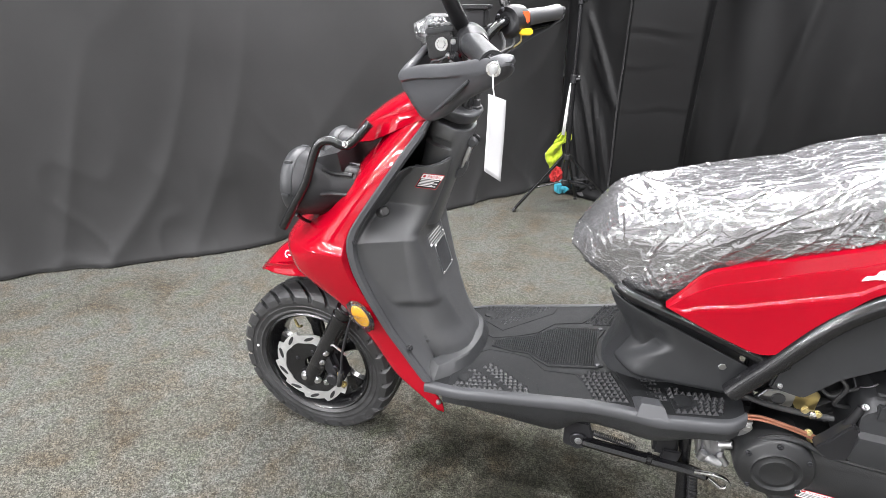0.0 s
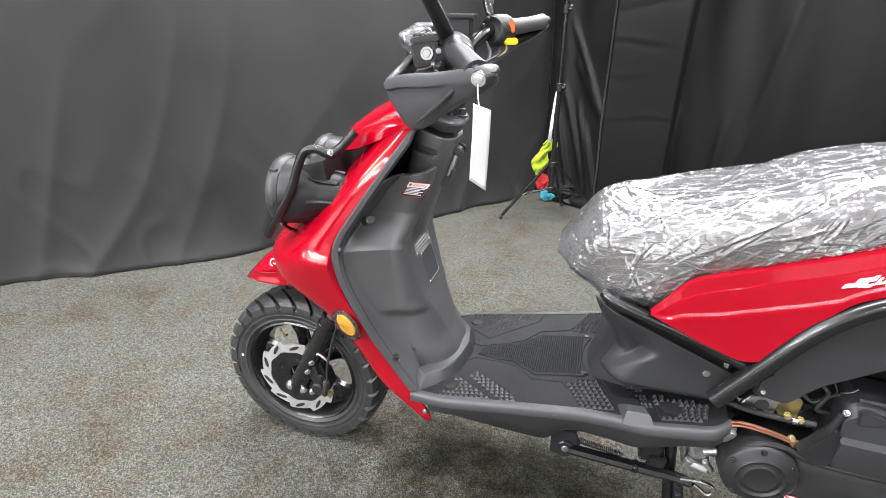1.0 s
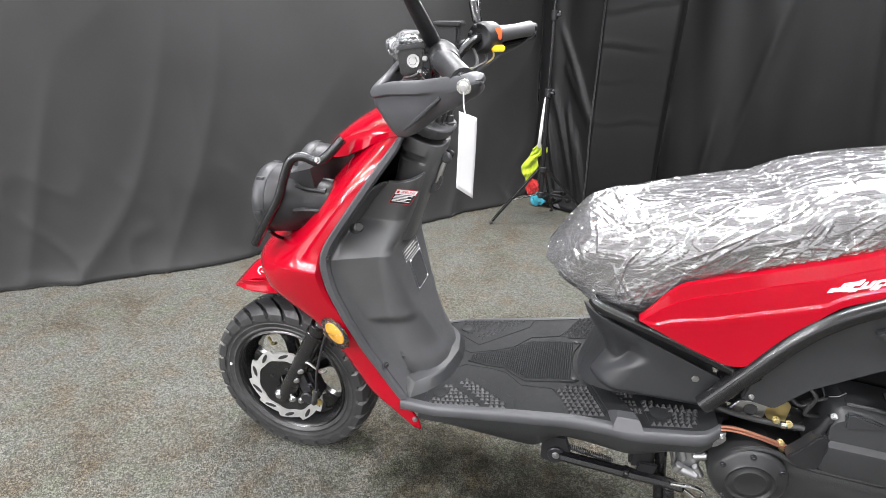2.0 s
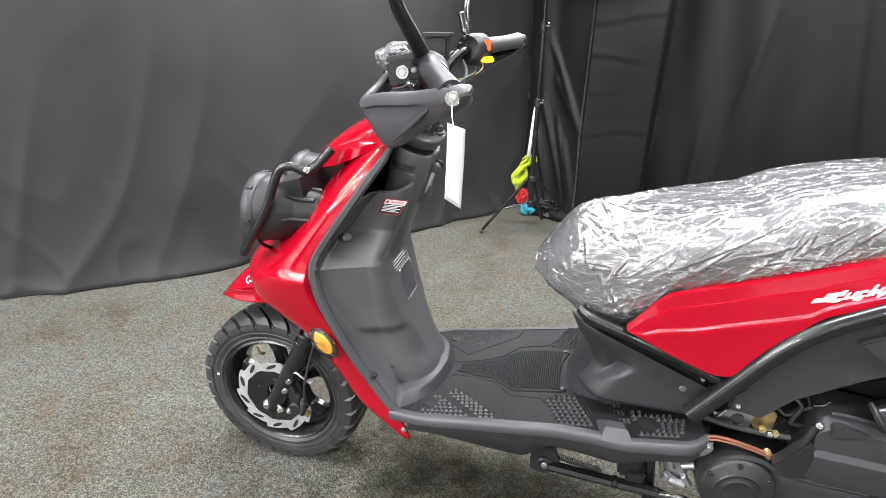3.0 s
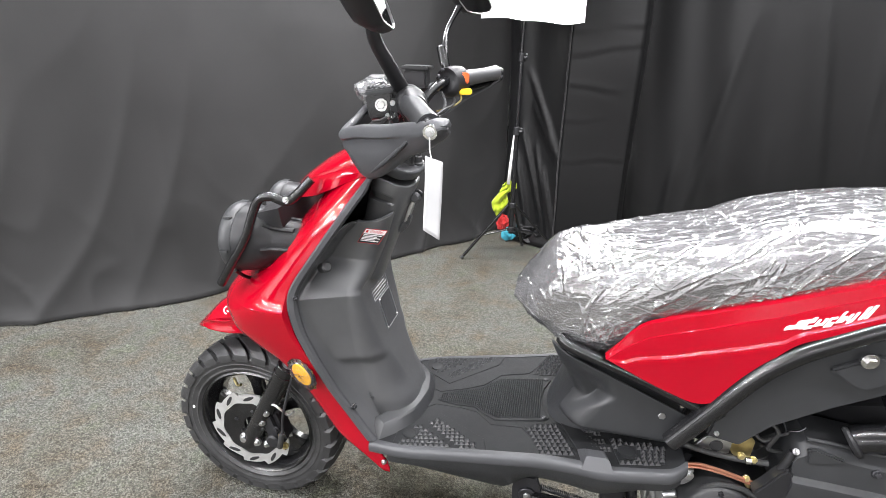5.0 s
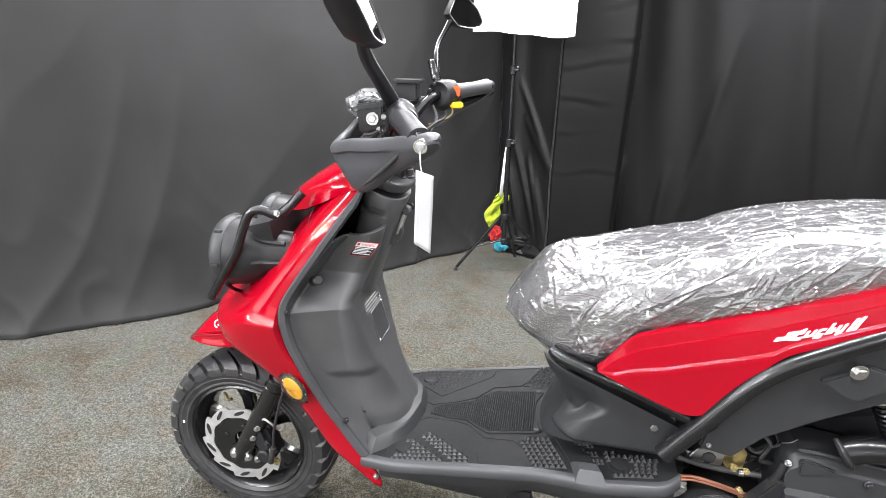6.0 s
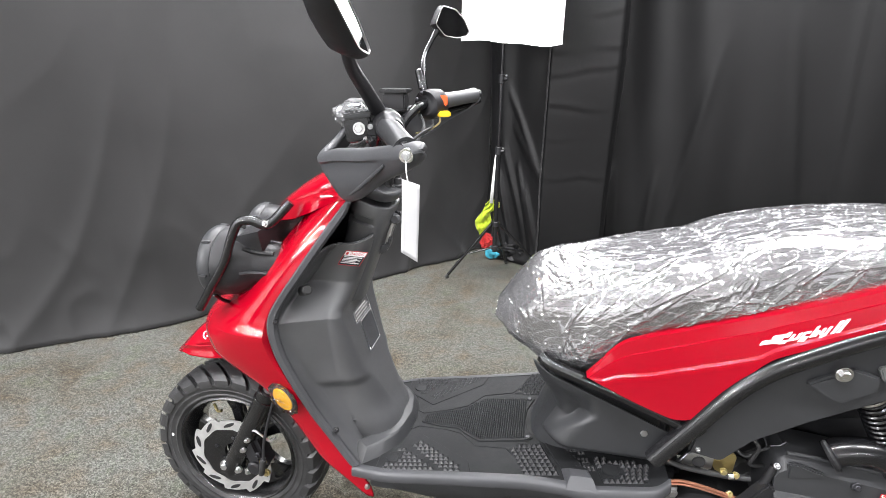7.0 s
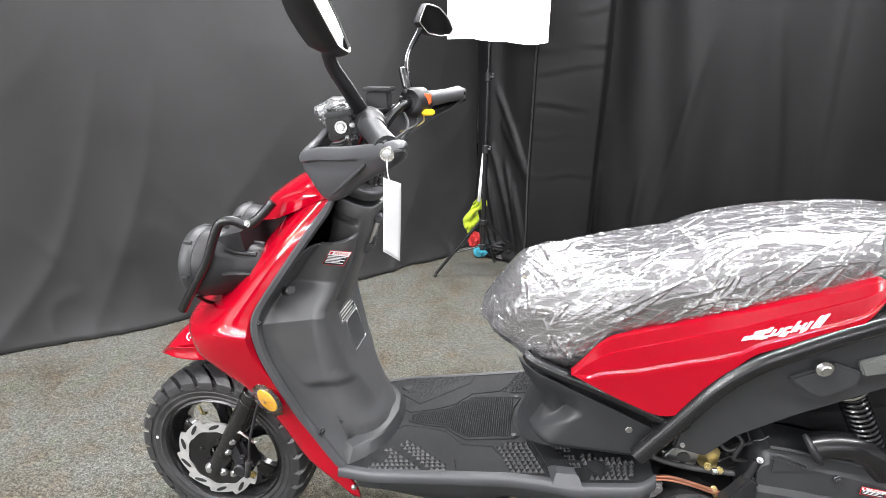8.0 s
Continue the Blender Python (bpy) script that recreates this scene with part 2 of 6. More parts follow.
def slab(outline, y0, y1, bevel=0.004, seg=2):
    """Plate with the side outline (x, z), from y0 to y1, with rounded edges."""
    bm = bmesh.new()
    vs = [bm.verts.new((x, y0, z)) for x, z in outline]
    f = bm.faces.new(vs)
    r = bmesh.ops.extrude_face_region(bm, geom=[f])
    bmesh.ops.translate(bm, verts=[v for v in r["geom"] if isinstance(v, bmesh.types.BMVert)], vec=(0, y1 - y0, 0))
    if bevel:
        bmesh.ops.bevel(bm, geom=[e for e in bm.edges], offset=bevel, segments=seg, affect="EDGES", clamp_overlap=True)
    return bm


def block(lo, hi, bevel=0.004, seg=2, turn=None):
    bm = bmesh.new()
    bmesh.ops.create_cube(bm, size=1)
    lo, hi = Vector(lo), Vector(hi)
    for v in bm.verts:
        v.co = Vector((lo[i] + (hi[i] - lo[i]) * (v.co[i] + 0.5) for i in range(3)))
    if bevel:
        bmesh.ops.bevel(bm, geom=[e for e in bm.edges], offset=bevel, segments=seg, affect="EDGES", clamp_overlap=True)
    if turn:
        c = (lo + hi) / 2
        bmesh.ops.rotate(bm, cent=c, verts=bm.verts, matrix=Euler([radians(a) for a in turn]).to_matrix())
    return bm


def flip(bm):
    """Mirrored copy across the scooter's middle plane."""
    b2 = bm.copy()
    for v in b2.verts:
        v.co.y = -v.co.y
    bmesh.ops.reverse_faces(b2, faces=b2.faces)
    return b2


def both(name, bm, mat, parent, label="", smooth=38.0):
    m = flip(bm)
    a = part(name, bm, mat, parent, label, smooth)
    return a, part(name, m, mat, parent, label, smooth)


# ---------------------------------------------------------------- room
def room():
    bm = block((-6, -9, -0.1), (7, 7, 0), 0)
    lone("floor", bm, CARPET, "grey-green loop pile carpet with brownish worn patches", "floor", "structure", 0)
    bm = block((-6, -9, CEILING), (7, 7, CEILING + 0.1), 0)
    lone("ceiling", bm, WALL, "plain white ceiling over the studio", "ceiling", "structure", 0)
    for name, lo, hi in (("wall_south", (-6.1, -9.1, 0), (7.1, -9.0, CEILING)), ("wall_north", (-6.1, 7, 0), (7.1, 7.1, CEILING)),
                         ("wall_west", (-6.1, -6, 0), (-6, 7, CEILING)), ("wall_east", (7, -6, 0), (7.1, 7, CEILING))):
        lone(name, block(lo, hi, 0), WALL, "plain white painted studio wall", "wall", "structure", 0)


def drape(name, path, top, mat, label, fold, seed, hem=0.0, nx=260, nz=70):
    """Hanging cloth along a plan line; fold(s, h) gives how far it swings out of that line."""
    pts = [Vector((x, y, 0)) for x, y in path]
    lens = [0]
    for a, b in zip(pts, pts[1:]):
        lens.append(lens[-1] + (b - a).length)
    total = lens[-1]
    bm = bmesh.new()
    grid = []
    for i in range(nx + 1):
        s = total * i / nx
        k = max(j for j in range(len(pts) - 1) if lens[j] <= s + 1e-9)
        u = (s - lens[k]) / (lens[k + 1] - lens[k])
        p = pts[k].lerp(pts[k + 1], u)
        d = (pts[k + 1] - pts[k]).normalized()
        out = Vector((d.y, -d.x, 0))
        col = []
        for j in range(nz + 1):
            h = j / nz
            off = fold(s, h * top)
            z = 0.006 + h * top
            col.append(bm.verts.new(p + out * off + Vector((0, 0, z))))
        grid.append(col)
    for a, b in zip(grid, grid[1:]):
        for j in range(nz):
            bm.faces.new((a[j], b[j], b[j + 1], a[j + 1]))
    ob = lone(name, bm, mat, label, "curtain", "", None)
    md = ob.modifiers.new("thickness", "SOLIDIFY")
    md.thickness = 0.003
    return ob


def left_fold(s, z):
    n = noise.noise(Vector((s * 0.8, z * 0.3, 3.1))) * 0.05
    n += noise.noise(Vector((s * 3.0 + 0.5 * z, z * 0.5, 7.7))) * 0.030 * max(0.25, 1.2 - 0.60 * z)
    r = 1 - 2 * abs(noise.noise(Vector((s * 2.6 - 0.9 * z, z * 0.8, 11.0))))
    n += 0.020 * max(0, r) ** 3 * max(0.2, 1 - 0.6 * z)
    r = 1 - 2 * abs(noise.noise(Vector((s * 4.2 + 2.0 * z, z * 2.4, 21.0))))
    n += 0.012 * max(0, r) ** 4 * max(0, 1 - 1.2 * z)
    n += 0.07 * math.exp(-z / 0.09) * (0.5 + 0.9 * noise.noise(Vector((s * 2.4, 0.3, 1.0))))
    return n


def right_fold(s, z):
    n = noise.noise(Vector((s * 1.6, z * 0.25, 2.0))) * 0.10
    n += noise.noise(Vector((s * 5 + 0.5 * z, z * 0.35, 5.0))) * 0.028
    for a, b, tall in (((0.56, 1.35), (0.36, 0.15), 0.010), ((0.74, 0.80), (0.78, 0.30), 0.007), ((0.84, 1.45), (1.02, 0.40), 0.012), ((0.30, 0.60), (0.26, 0.0), 0.012), ((1.10, 1.5), (1.16, 0.3), 0.009), ((0.03, 0.62), (0.06, 0.0), 0.035)):
        n += ridge(s, z, a, b, 0.022, tall)
    return n + 0.03 * math.exp(-z / 0.15) * noise.noise(Vector((s * 6, 0, 8)))


def ridge(s, z, a, b, wide, tall):
    """Straight tension fold in a hanging cloth from a to b, each (s, z), fading out at both ends."""
    dx, dz = b[0] - a[0], b[1] - a[1]
    run = math.hypot(dx, dz)
    u = ((s - a[0]) * dx + (z - a[1]) * dz) / run ** 2
    if not 0 < u < 1:
        return 0.0
    d = ((s - a[0]) * dz - (z - a[1]) * dx) / run
    return tall * math.sin(math.pi * u) ** 0.5 * math.exp(-((d / wide) ** 2))


def corner_fold(s, z):
    n = 0.030 * math.sin(s * 30 + 2.2 * noise.noise(Vector((s * 2, z * 0.9, 0)))) * (0.5 + 0.5 * noise.noise(Vector((s * 3, z * 1.3, 4)))) * max(0, 1 - s / 0.5)
    for a, b in (((0.26, 1.05), (0.52, 0.54)), ((0.30, 0.86), (0.51, 0.53)), ((0.24, 0.72), (0.45, 0.10)), ((0.34, 0.62), (0.50, 0.06)), ((0.20, 0.60), (0.36, 0.02)), ((0.40, 0.50), (0.52, 0.10))):
        n += ridge(s, z, a, b, 0.016, 0.016)
    return n + noise.noise(Vector((s * 3, z * 0.8, 6.0))) * 0.03 + 0.05 * math.exp(-z / 0.10)


def panel_fold(s, z):
    """Cloth stretched over a pillar, sagging in crosswise creases."""
    n = 0.0
    for k, (h, tilt) in enumerate(((0.55, 0.05), (0.78, 0.03), (0.97, -0.08), (1.12, 0.16), (1.24, 0.10), (1.38, 0.2), (1.55, 0.1), (1.8, 0.05))):
        d = z - h - tilt * s
        d += 0.02 * noise.noise(Vector((s * 7, k, 0)))
        n += 0.005 * (d / 0.02) * math.exp(-((d / 0.022) ** 2)) * max(0, noise.noise(Vector((s * 4, k * 3.3, 2))) + 0.5)
    return n + noise.noise(Vector((s * 3, z * 1.2, 1.0))) * 0.02


room()
drape("curtain", [(-3.9, -1.33), (-1.88, 0.33), (-0.99, 0.96), (0.0, 1.92), (0.40, 2.42)], 2.6, DRAPE, "large black cloth backdrop curtain hanging to the carpet", left_fold, 1, nx=420, nz=120)
drape("curtain", [(0.38, 2.44), (0.48, 2.24), (0.742, 2.08)], 2.6, DRAPE_SATIN, "black curtain bunched in the studio corner", corner_fold, 2, nx=220, nz=90)
drape("curtain", [(0.742, 2.05), (1.10, 2.05), (1.13, 2.10), (1.13, 2.35)], 2.6, DRAPE_DARK, "black cloth stretched over a pillar with crosswise creases", panel_fold, 3, nx=60, nz=220)
# cloth edge drawn lighter: the light it catches is put into the colour
edge = [(0.735, 2.046, 0.01), (0.738, 2.044, 0.24), (0.730, 2.044, 0.55), (0.733, 2.044, 0.84), (0.735, 2.044, 1.15), (0.738, 2.044, 1.6), (0.738, 2.046, 2.6)]
lone("lit_curtain_edge", tube(edge, 0.0042, 8), DRAPE, "folded cloth edge in a lighter tone running down the covered pillar", "curtain", "", None)
# its far run is unseen, added so the right mirror reflects black cloth
drape("curtain", [(1.11, 2.30), (2.2, 1.95), (4.2, 1.1), (6.9, -0.4)], 2.6, DRAPE_DARK, "dark black backdrop curtain hanging in soft folds", right_fold, 4, nx=360, nz=80)


# ---------------------------------------------------------------- scooter
scooter = thing("motor_scooter", (0.65, 0, 0), "red and black motor scooter with its seat wrapped in plastic", "scooter")
AX = Vector((0, 0, 0.235))


def wheel(centre, name):
    w = part(name, lathe([(0.035, -0.045), (0.035, 0.045), (0.016, 0.045), (0.016, -0.045)], centre, n=40), GLOSS, scooter, "black cast wheel with knobbly tyre")
    prof = [(0.153, -0.046), (0.163, -0.056), (0.170, -0.060), (0.172, -0.0625), (0.175, -0.0625), (0.177, -0.061), (0.186, -0.0625), (0.188, -0.0640), (0.1895, -0.0640), (0.191, -0.0630), (0.203, -0.0640), (0.2045, -0.0650), (0.2065, -0.0645), (0.208, -0.062), (0.216, -0.052), (0.221, -0.035), (0.225, 0.0),
            (0.218, 0.04), (0.207, 0.055), (0.196, 0.061), (0.178, 0.061), (0.163, 0.056), (0.153, 0.046), (0.15, 0.0)]
    part("tyre", lathe(prof, centre, n=96), RUBBER, w, "black rubber tyre")
    part("tyre_mark", lathe([(0.0, -0.0630), (0.0045, -0.0630), (0.0045, -0.0610), (0.0, -0.0610)], Vector(centre) + Vector((-0.182, 0, 0.028)), n=16), WHITE, w, "small white paint dot")
    rim = [(0.164, -0.057), (0.159, -0.060), (0.154, -0.056), (0.149, -0.044), (0.143, -0.036), (0.138, -0.02), (0.138, 0.02), (0.143, 0.036), (0.154, 0.056), (0.159, 0.060),
           (0.164, 0.057), (0.158, 0.045), (0.150, 0.03), (0.146, 0.0), (0.150, -0.03), (0.158, -0.045)]
    part("rim", lathe(rim, centre, n=96), GLOSS, w, "gloss black alloy rim")
    for k in range(5):
        a = math.radians(28 + 72 * k)
        r = Vector((math.cos(a), 0, math.sin(a)))
        s = Vector((-math.sin(a), 0, math.cos(a)))
        c = Vector(centre)
        rings = []
        for d, wd, th in ((0.03, 0.020, 0.020), (0.06, 0.015, 0.016), (0.1, 0.017, 0.014), (0.125, 0.026, 0.014), (0.141, 0.040, 0.018)):
            rings.append([c + r * d + s * u * wd + Vector((0, v * th, 0)) for u, v in ((-1, -0.6), (-0.7, -1), (0.7, -1), (1, -0.6), (1, 0.6), (0.7, 1), (-0.7, 1), (-1, 0.6))])
        part("spoke", loft(rings), GLOSS, w)
    n = 27
    lug = bmesh.new()
    rings = []
    for v, ro, ri in ((-0.0665, 0.2115, 0.200), (-0.0655, 0.219, 0.204), (-0.057, 0.229, 0.208), (-0.040, 0.2355, 0.212), (-0.020, 0.2385, 0.216), (-0.004, 0.239, 0.217)):
        skew = (v + 0.066) * 1.2
        half = 0.0225 if v > -0.03 else 0.0215
        ring = []
        for t, r in ((skew - half, ri), (skew - half * 0.94, ro), (skew + half * 0.94, ro), (skew + half, ri)):
            ang = t / 0.235 * 1.0
            ring.append(Vector((r * math.cos(ang), v, r * math.sin(ang))))
        rings.append(ring)
    loft(rings, bm=lug)
    me = finish(lug, RUBBER, 30)
    for side in (0, 1):
        for k in range(n):
            ob = new("tread_block", me)
            ob.parent = w
            a = 2 * math.pi * (k + 0.5 * side) / n
            m = Matrix.Translation(Vector(centre) - ORIGIN[w]) @ Matrix.Rotation(-a, 4, "Y")
            if side:
                m = m @ Matrix.Rotation(math.pi, 4, "X")
            ob.matrix_local = m
    return w


front = wheel(AX, "front_wheel")
rear = wheel(Vector((1.36, 0, 0.245)), "rear_wheel")

# fork
FORK = Vector((0.466, 0, 0.885))
for sgn in (-1, 1):
    y = 0.098 * sgn
    lo = Vector((0.004, y, 0.215))
    part("fork_leg", tube([lo + FORK * d for d in (0, 0.02, 0.26, 0.285, 0.287)], [0.018, 0.0245, 0.0245, 0.026, 0.020], 20, 3), GLOSS, scooter, "satin black fork leg")
    part("fork_stanchion", rod(lo + FORK * 0.28, lo + FORK * 0.52, 0.015, 20), STEEL, scooter)

# front fairing
EDGE = smoothed([(0.268, 0.418), (0.29, 0.418), (0.308, 0.408), (0.34, 0.375), (0.39, 0.335), (0.47, 0.283), (0.55, 0.244), (0.62, 0.215), (0.68, 0.203), (0.715, 0.206), (0.75, 0.226), (0.82, 0.274), (0.90, 0.328), (0.975, 0.381), (1.0, 0.40), (1.03, 0.42), (1.06, 0.445)], 60, 2)
HALF = smoothed([(0.268, 0.178), (0.33, 0.176), (0.40, 0.169), (0.55, 0.182), (0.68, 0.19), (0.80, 0.175), (0.90, 0.15), (0.97, 0.12), (1.0, 0.11), (1.03, 0.09), (1.06, 0.06)], 60, 10)
NOSE = smoothed([(0.268, 0.385), (0.280, 0.352), (0.30, 0.313), (0.34, 0.25), (0.36, 0.235), (0.45, 0.18), (0.52, 0.12), (0.56, 0.05), (0.60, -0.005), (0.64, -0.03), (0.655, -0.03), (0.68, 0.0), (0.70, 0.035), (0.74, 0.09), (0.82, 0.163), (0.9, 0.232), (0.95, 0.272), (1.0, 0.31), (1.03, 0.35), (1.06, 0.425)], 160, 8)


LOW = [(0, 0.0, 1.0), (0.35, 0.45, 0.99), (0.5, 0.66, 0.93), (0.65, 0.83, 0.76), (0.8, 0.93, 0.5), (0.92, 0.985, 0.2), (1.0, 1.0, 0.0)]
UP = [(0, 0.0, 1.0), (0.25, 0.22, 0.995), (0.42, 0.42, 0.955), (0.54, 0.56, 0.84), (0.66, 0.70, 0.70), (0.8, 0.86, 0.48), (0.92, 0.965, 0.21), (1.0, 1.0, 0.0)]
PROFILE = [smoothed([(p[0], p[k]) for p in table], 80, 30) for table in (LOW, UP) for k in (1, 2)]


def section(t, upper):
    """Half cross-section of the fairing, boxy below and creased above: depth share and width share at t from 0 (edge) to 1 (nose)."""
    d0, w0, d1, w1 = (interp(table, t) for table in PROFILE)
    return d0 + (d1 - d0) * upper, w0 + (w1 - w0) * upper


def fairing(name, z0, z1, label):
    rings = []
    n = 90
    levels = [z0 + (z1 - z0) * i / n for i in range(n + 1)]
    levels = sorted([z for z in levels if abs(z - 0.673) > 0.004] + [0.6715, 0.6745])
    for z in levels:
        xe, w, xn = interp(EDGE, z), interp(HALF, z) , interp(NOSE, z)
        crease = min(1, max(0, (z - 0.60) / 0.10))
        pulled = 0.017 * max(0, (z - 0.54) / 0.133) if z < 0.673 else 0.015 * math.exp(-(z - 0.673) / 0.020)
        ring = []
        for k in range(49):
            u = -1 + 2 * k / 48
            d, ws = section(1 - abs(u), crease)
            p = Vector((xe - (xe - xn) * d, math.copysign((w + pulled * (0 if abs(u) > 0.97 else 1)) * ws, u), z))
            ring.append(p)
        rings.append(ring)
    ob = part(name, loft(rings, False, False), RED, scooter, label, 26)
    md = ob.modifiers.new("thickness", "SOLIDIFY")
    md.thickness = 0.004


fairing("front_fairing", 0.272, 0.965, "glossy red front fairing")


def cowl():
    """Closed visor over the fairing, with a shoulder crease and an undercut lower lip."""
    TIP = smoothed([(0.165, 0.893), (0.18, 0.917), (0.20, 0.938), (0.25, 0.974), (0.29, 0.997), (0.36, 1.035), (0.43, 1.05), (0.46, 1.04)], 40, 1)
    STEP = smoothed([(0.165, 0.889), (0.19, 0.912), (0.23, 0.937), (0.28, 0.958), (0.33, 0.975), (0.40, 0.985), (0.46, 0.985)], 40, 1)
    SEAM = smoothed([(0.165, 0.886), (0.20, 0.893), (0.235, 0.903), (0.29, 0.928), (0.35, 0.957), (0.40, 0.968), (0.46, 0.97)], 40, 1)
    WIDE = smoothed([(0.165, 0.020), (0.18, 0.058), (0.20, 0.080), (0.25, 0.108), (0.30, 0.124), (0.36, 0.130), (0.43, 0.118), (0.46, 0.09)], 40, 1)
    rings = []
    for i in range(46):
        x = 0.1655 + (0.372 - 0.1655) * i / 45
        t, m, b, w = interp(TIP, x), interp(STEP, x), interp(SEAM, x), interp(WIDE, x)
        side = [(w * 0.93, b - 0.003), (w, b), (w * 0.985, b + (m - b) * 0.5), (w * 0.93, m - 0.003), (w * 0.90, m), (w * 0.895, m + 0.003)]
        for k in range(1, 13):
            a = math.pi / 2 * k / 12
            side.append((w * 0.895 * math.cos(a) ** 0.85 if k < 12 else 0.0, m + 0.003 + (t - m - 0.003) * math.sin(a) ** 1.15))
        ring = [Vector((x, -y, z)) for y, z in side] + [Vector((x, y, z)) for y, z in side[-2::-1]]
        rings.append(ring)
    part("nose_cowl", loft(rings), RED, scooter, "glossy red upper nose cowl", 22)


cowl()


def floor_z(x):
    return 0.359 + (x - 0.453) * 0.159


XC = smoothed([(0.33, 0.47), (0.36, 0.458), (0.41, 0.438), (0.44, 0.420), (0.56, 0.368), (0.67, 0.337), (0.70, 0.333), (0.72, 0.343), (0.80, 0.376), (0.868, 0.398)], 80, 1)
RIM = 0.868


def shield():
    """Inner leg shield: step block below, storage bucket above it."""
    OUT = [(0.33, 0.112), (0.42, 0.118), (0.50, 0.132), (0.60, 0.150), (0.69, 0.162), (0.762, 0.087), (0.80, 0.087), (0.87, 0.088)]
    FLAT = [(0.33, 0.015), (0.42, 0.030), (0.50, 0.058), (0.60, 0.084), (0.69, 0.102), (0.762, 0.055), (0.87, 0.055)]
    ROUND = [(0.33, 0.085), (0.42, 0.080), (0.50, 0.060), (0.60, 0.038), (0.69, 0.022), (0.762, 0.030), (0.87, 0.031)]
    levels = [0.33 + (RIM - 0.33) * i / 150 for i in range(151)]
    levels = sorted([z for z in levels if abs(z - 0.69) > 0.003] + [0.6875, 0.690, 0.6915])
    rows = []
    for z in levels:
        xe, w, xc = interp(EDGE, z) + 0.010, interp(HALF, z) - 0.008, interp(XC, z)
        out, hw, r = interp(OUT, z), interp(FLAT, z), interp(ROUND, z)
        side = hw + r
        half = []
        for k in range(8):
            t = k / 8
            half.append((xe + 0.008 * t * t, w + (out + 0.003 - w) * t))
        def notch(q):
            g = ease(0, 1, (0.540 - z) / 0.030) * (1 - ease(0, 1, (0.510 - z) / 0.11))
            return 0.016 * g * max(0, math.sin(math.pi * q)) ** 0.7
        for k in range(22):
            t = k / 22
            half.append((xe + 0.014 + (xc - r - xe - 0.014) * t, out + (side - out) * t - notch(0.6 * t)))
        for k in range(10):
            a = math.pi / 2 * k / 10
            d = r - notch(0.6 + 0.04 * k)
            half.append((xc - r + d * math.sin(a), hw + d * math.cos(a)))
        for k in range(9):
            half.append((xc, hw * (1 - k / 8)))
        row = []
        for x, y in half:
            dip = 0.0
            if z > 0.79:
                u = max(0, min(1, (x - 0.29) / (xc - 0.29)))
                dip = 0.016 * math.sin(math.pi * u) * (z - 0.79) / (RIM - 0.79)
            row.append((x, y, z - dip))
        rows.append([Vector((x, -y, zz)) for x, y, zz in row] + [Vector((x, y, zz)) for x, y, zz in row[-2::-1]])
    bm = loft(rows, False, False)
    lip = rows[-1]
    sh = part("leg_shield", bm, MATTE, scooter, "matte black inner leg shield with storage bucket", 28)
    md = sh.modifiers.new("thickness", "SOLIDIFY")
    md.thickness, md.offset = 0.004, -1
    # wall behind the bucket, up to the column cap
    rows = []
    for i in range(40):
        z = 0.74 + (0.975 - 0.74) * i / 39
        xe, w = interp(EDGE, z) + 0.004, interp(HALF, z) - 0.006
        rows.append([Vector((xe - 0.05 * (1 - (y / w) ** 2), y, z)) for y in (-w + 2 * w * k / 30 for k in range(31))])
    part("shield_back", loft(rows, False, False), BLACK, scooter, "", 60)
    # steering column neck: hollow in its near face, a slot under the cap
    rings = []
    for z, back, rx, ry in ((0.70, 0.356, 0.034, 0.046), (0.76, 0.376, 0.036, 0.050), (0.84, 0.405, 0.041, 0.058), (0.866, 0.4135, 0.042, 0.061), (0.889, 0.421, 0.043, 0.064), (0.893, 0.4225, 0.043, 0.064),
                            (0.905, 0.426, 0.044, 0.066), (0.909, 0.427, 0.044, 0.066), (0.934, 0.436, 0.045, 0.069), (0.9365, 0.436, 0.044, 0.068), (0.938, 0.434, 0.042, 0.066), (0.936, 0.412, 0.018, 0.030), (0.952, 0.412, 0.018, 0.030)):
        c = back - rx
        ring = []
        for k in range(56):
            t = 2 * math.pi * k / 56
            dent = 0.010 if 0.892 < z < 0.906 else 0.0
            q = 1 - dent / ry * ease(0.1, 0.7, -math.sin(t)) * ease(-0.55, 0.1, -math.cos(t))
            x = rx * q * math.copysign(abs(math.cos(t)) ** 0.7, math.cos(t))
            ring.append(Vector((c + x, ry * q * math.copysign(abs(math.sin(t)) ** 0.7, math.sin(t)), z - x * interp([(0.70, 0.10), (0.86, 0.20), (0.93, 0.35), (0.96, 0.35)], z))))
        rings.append(ring)
    part("column_neck", loft(rings), MATTE, scooter, "black steering column cover", 30)
    # rolled rim of the bucket
    part("bucket_rim", tube([p for p in lip if abs(p.y) < 0.0885], 0.003, 8, 0), TRIM, sh)
    return sh


inner = shield()


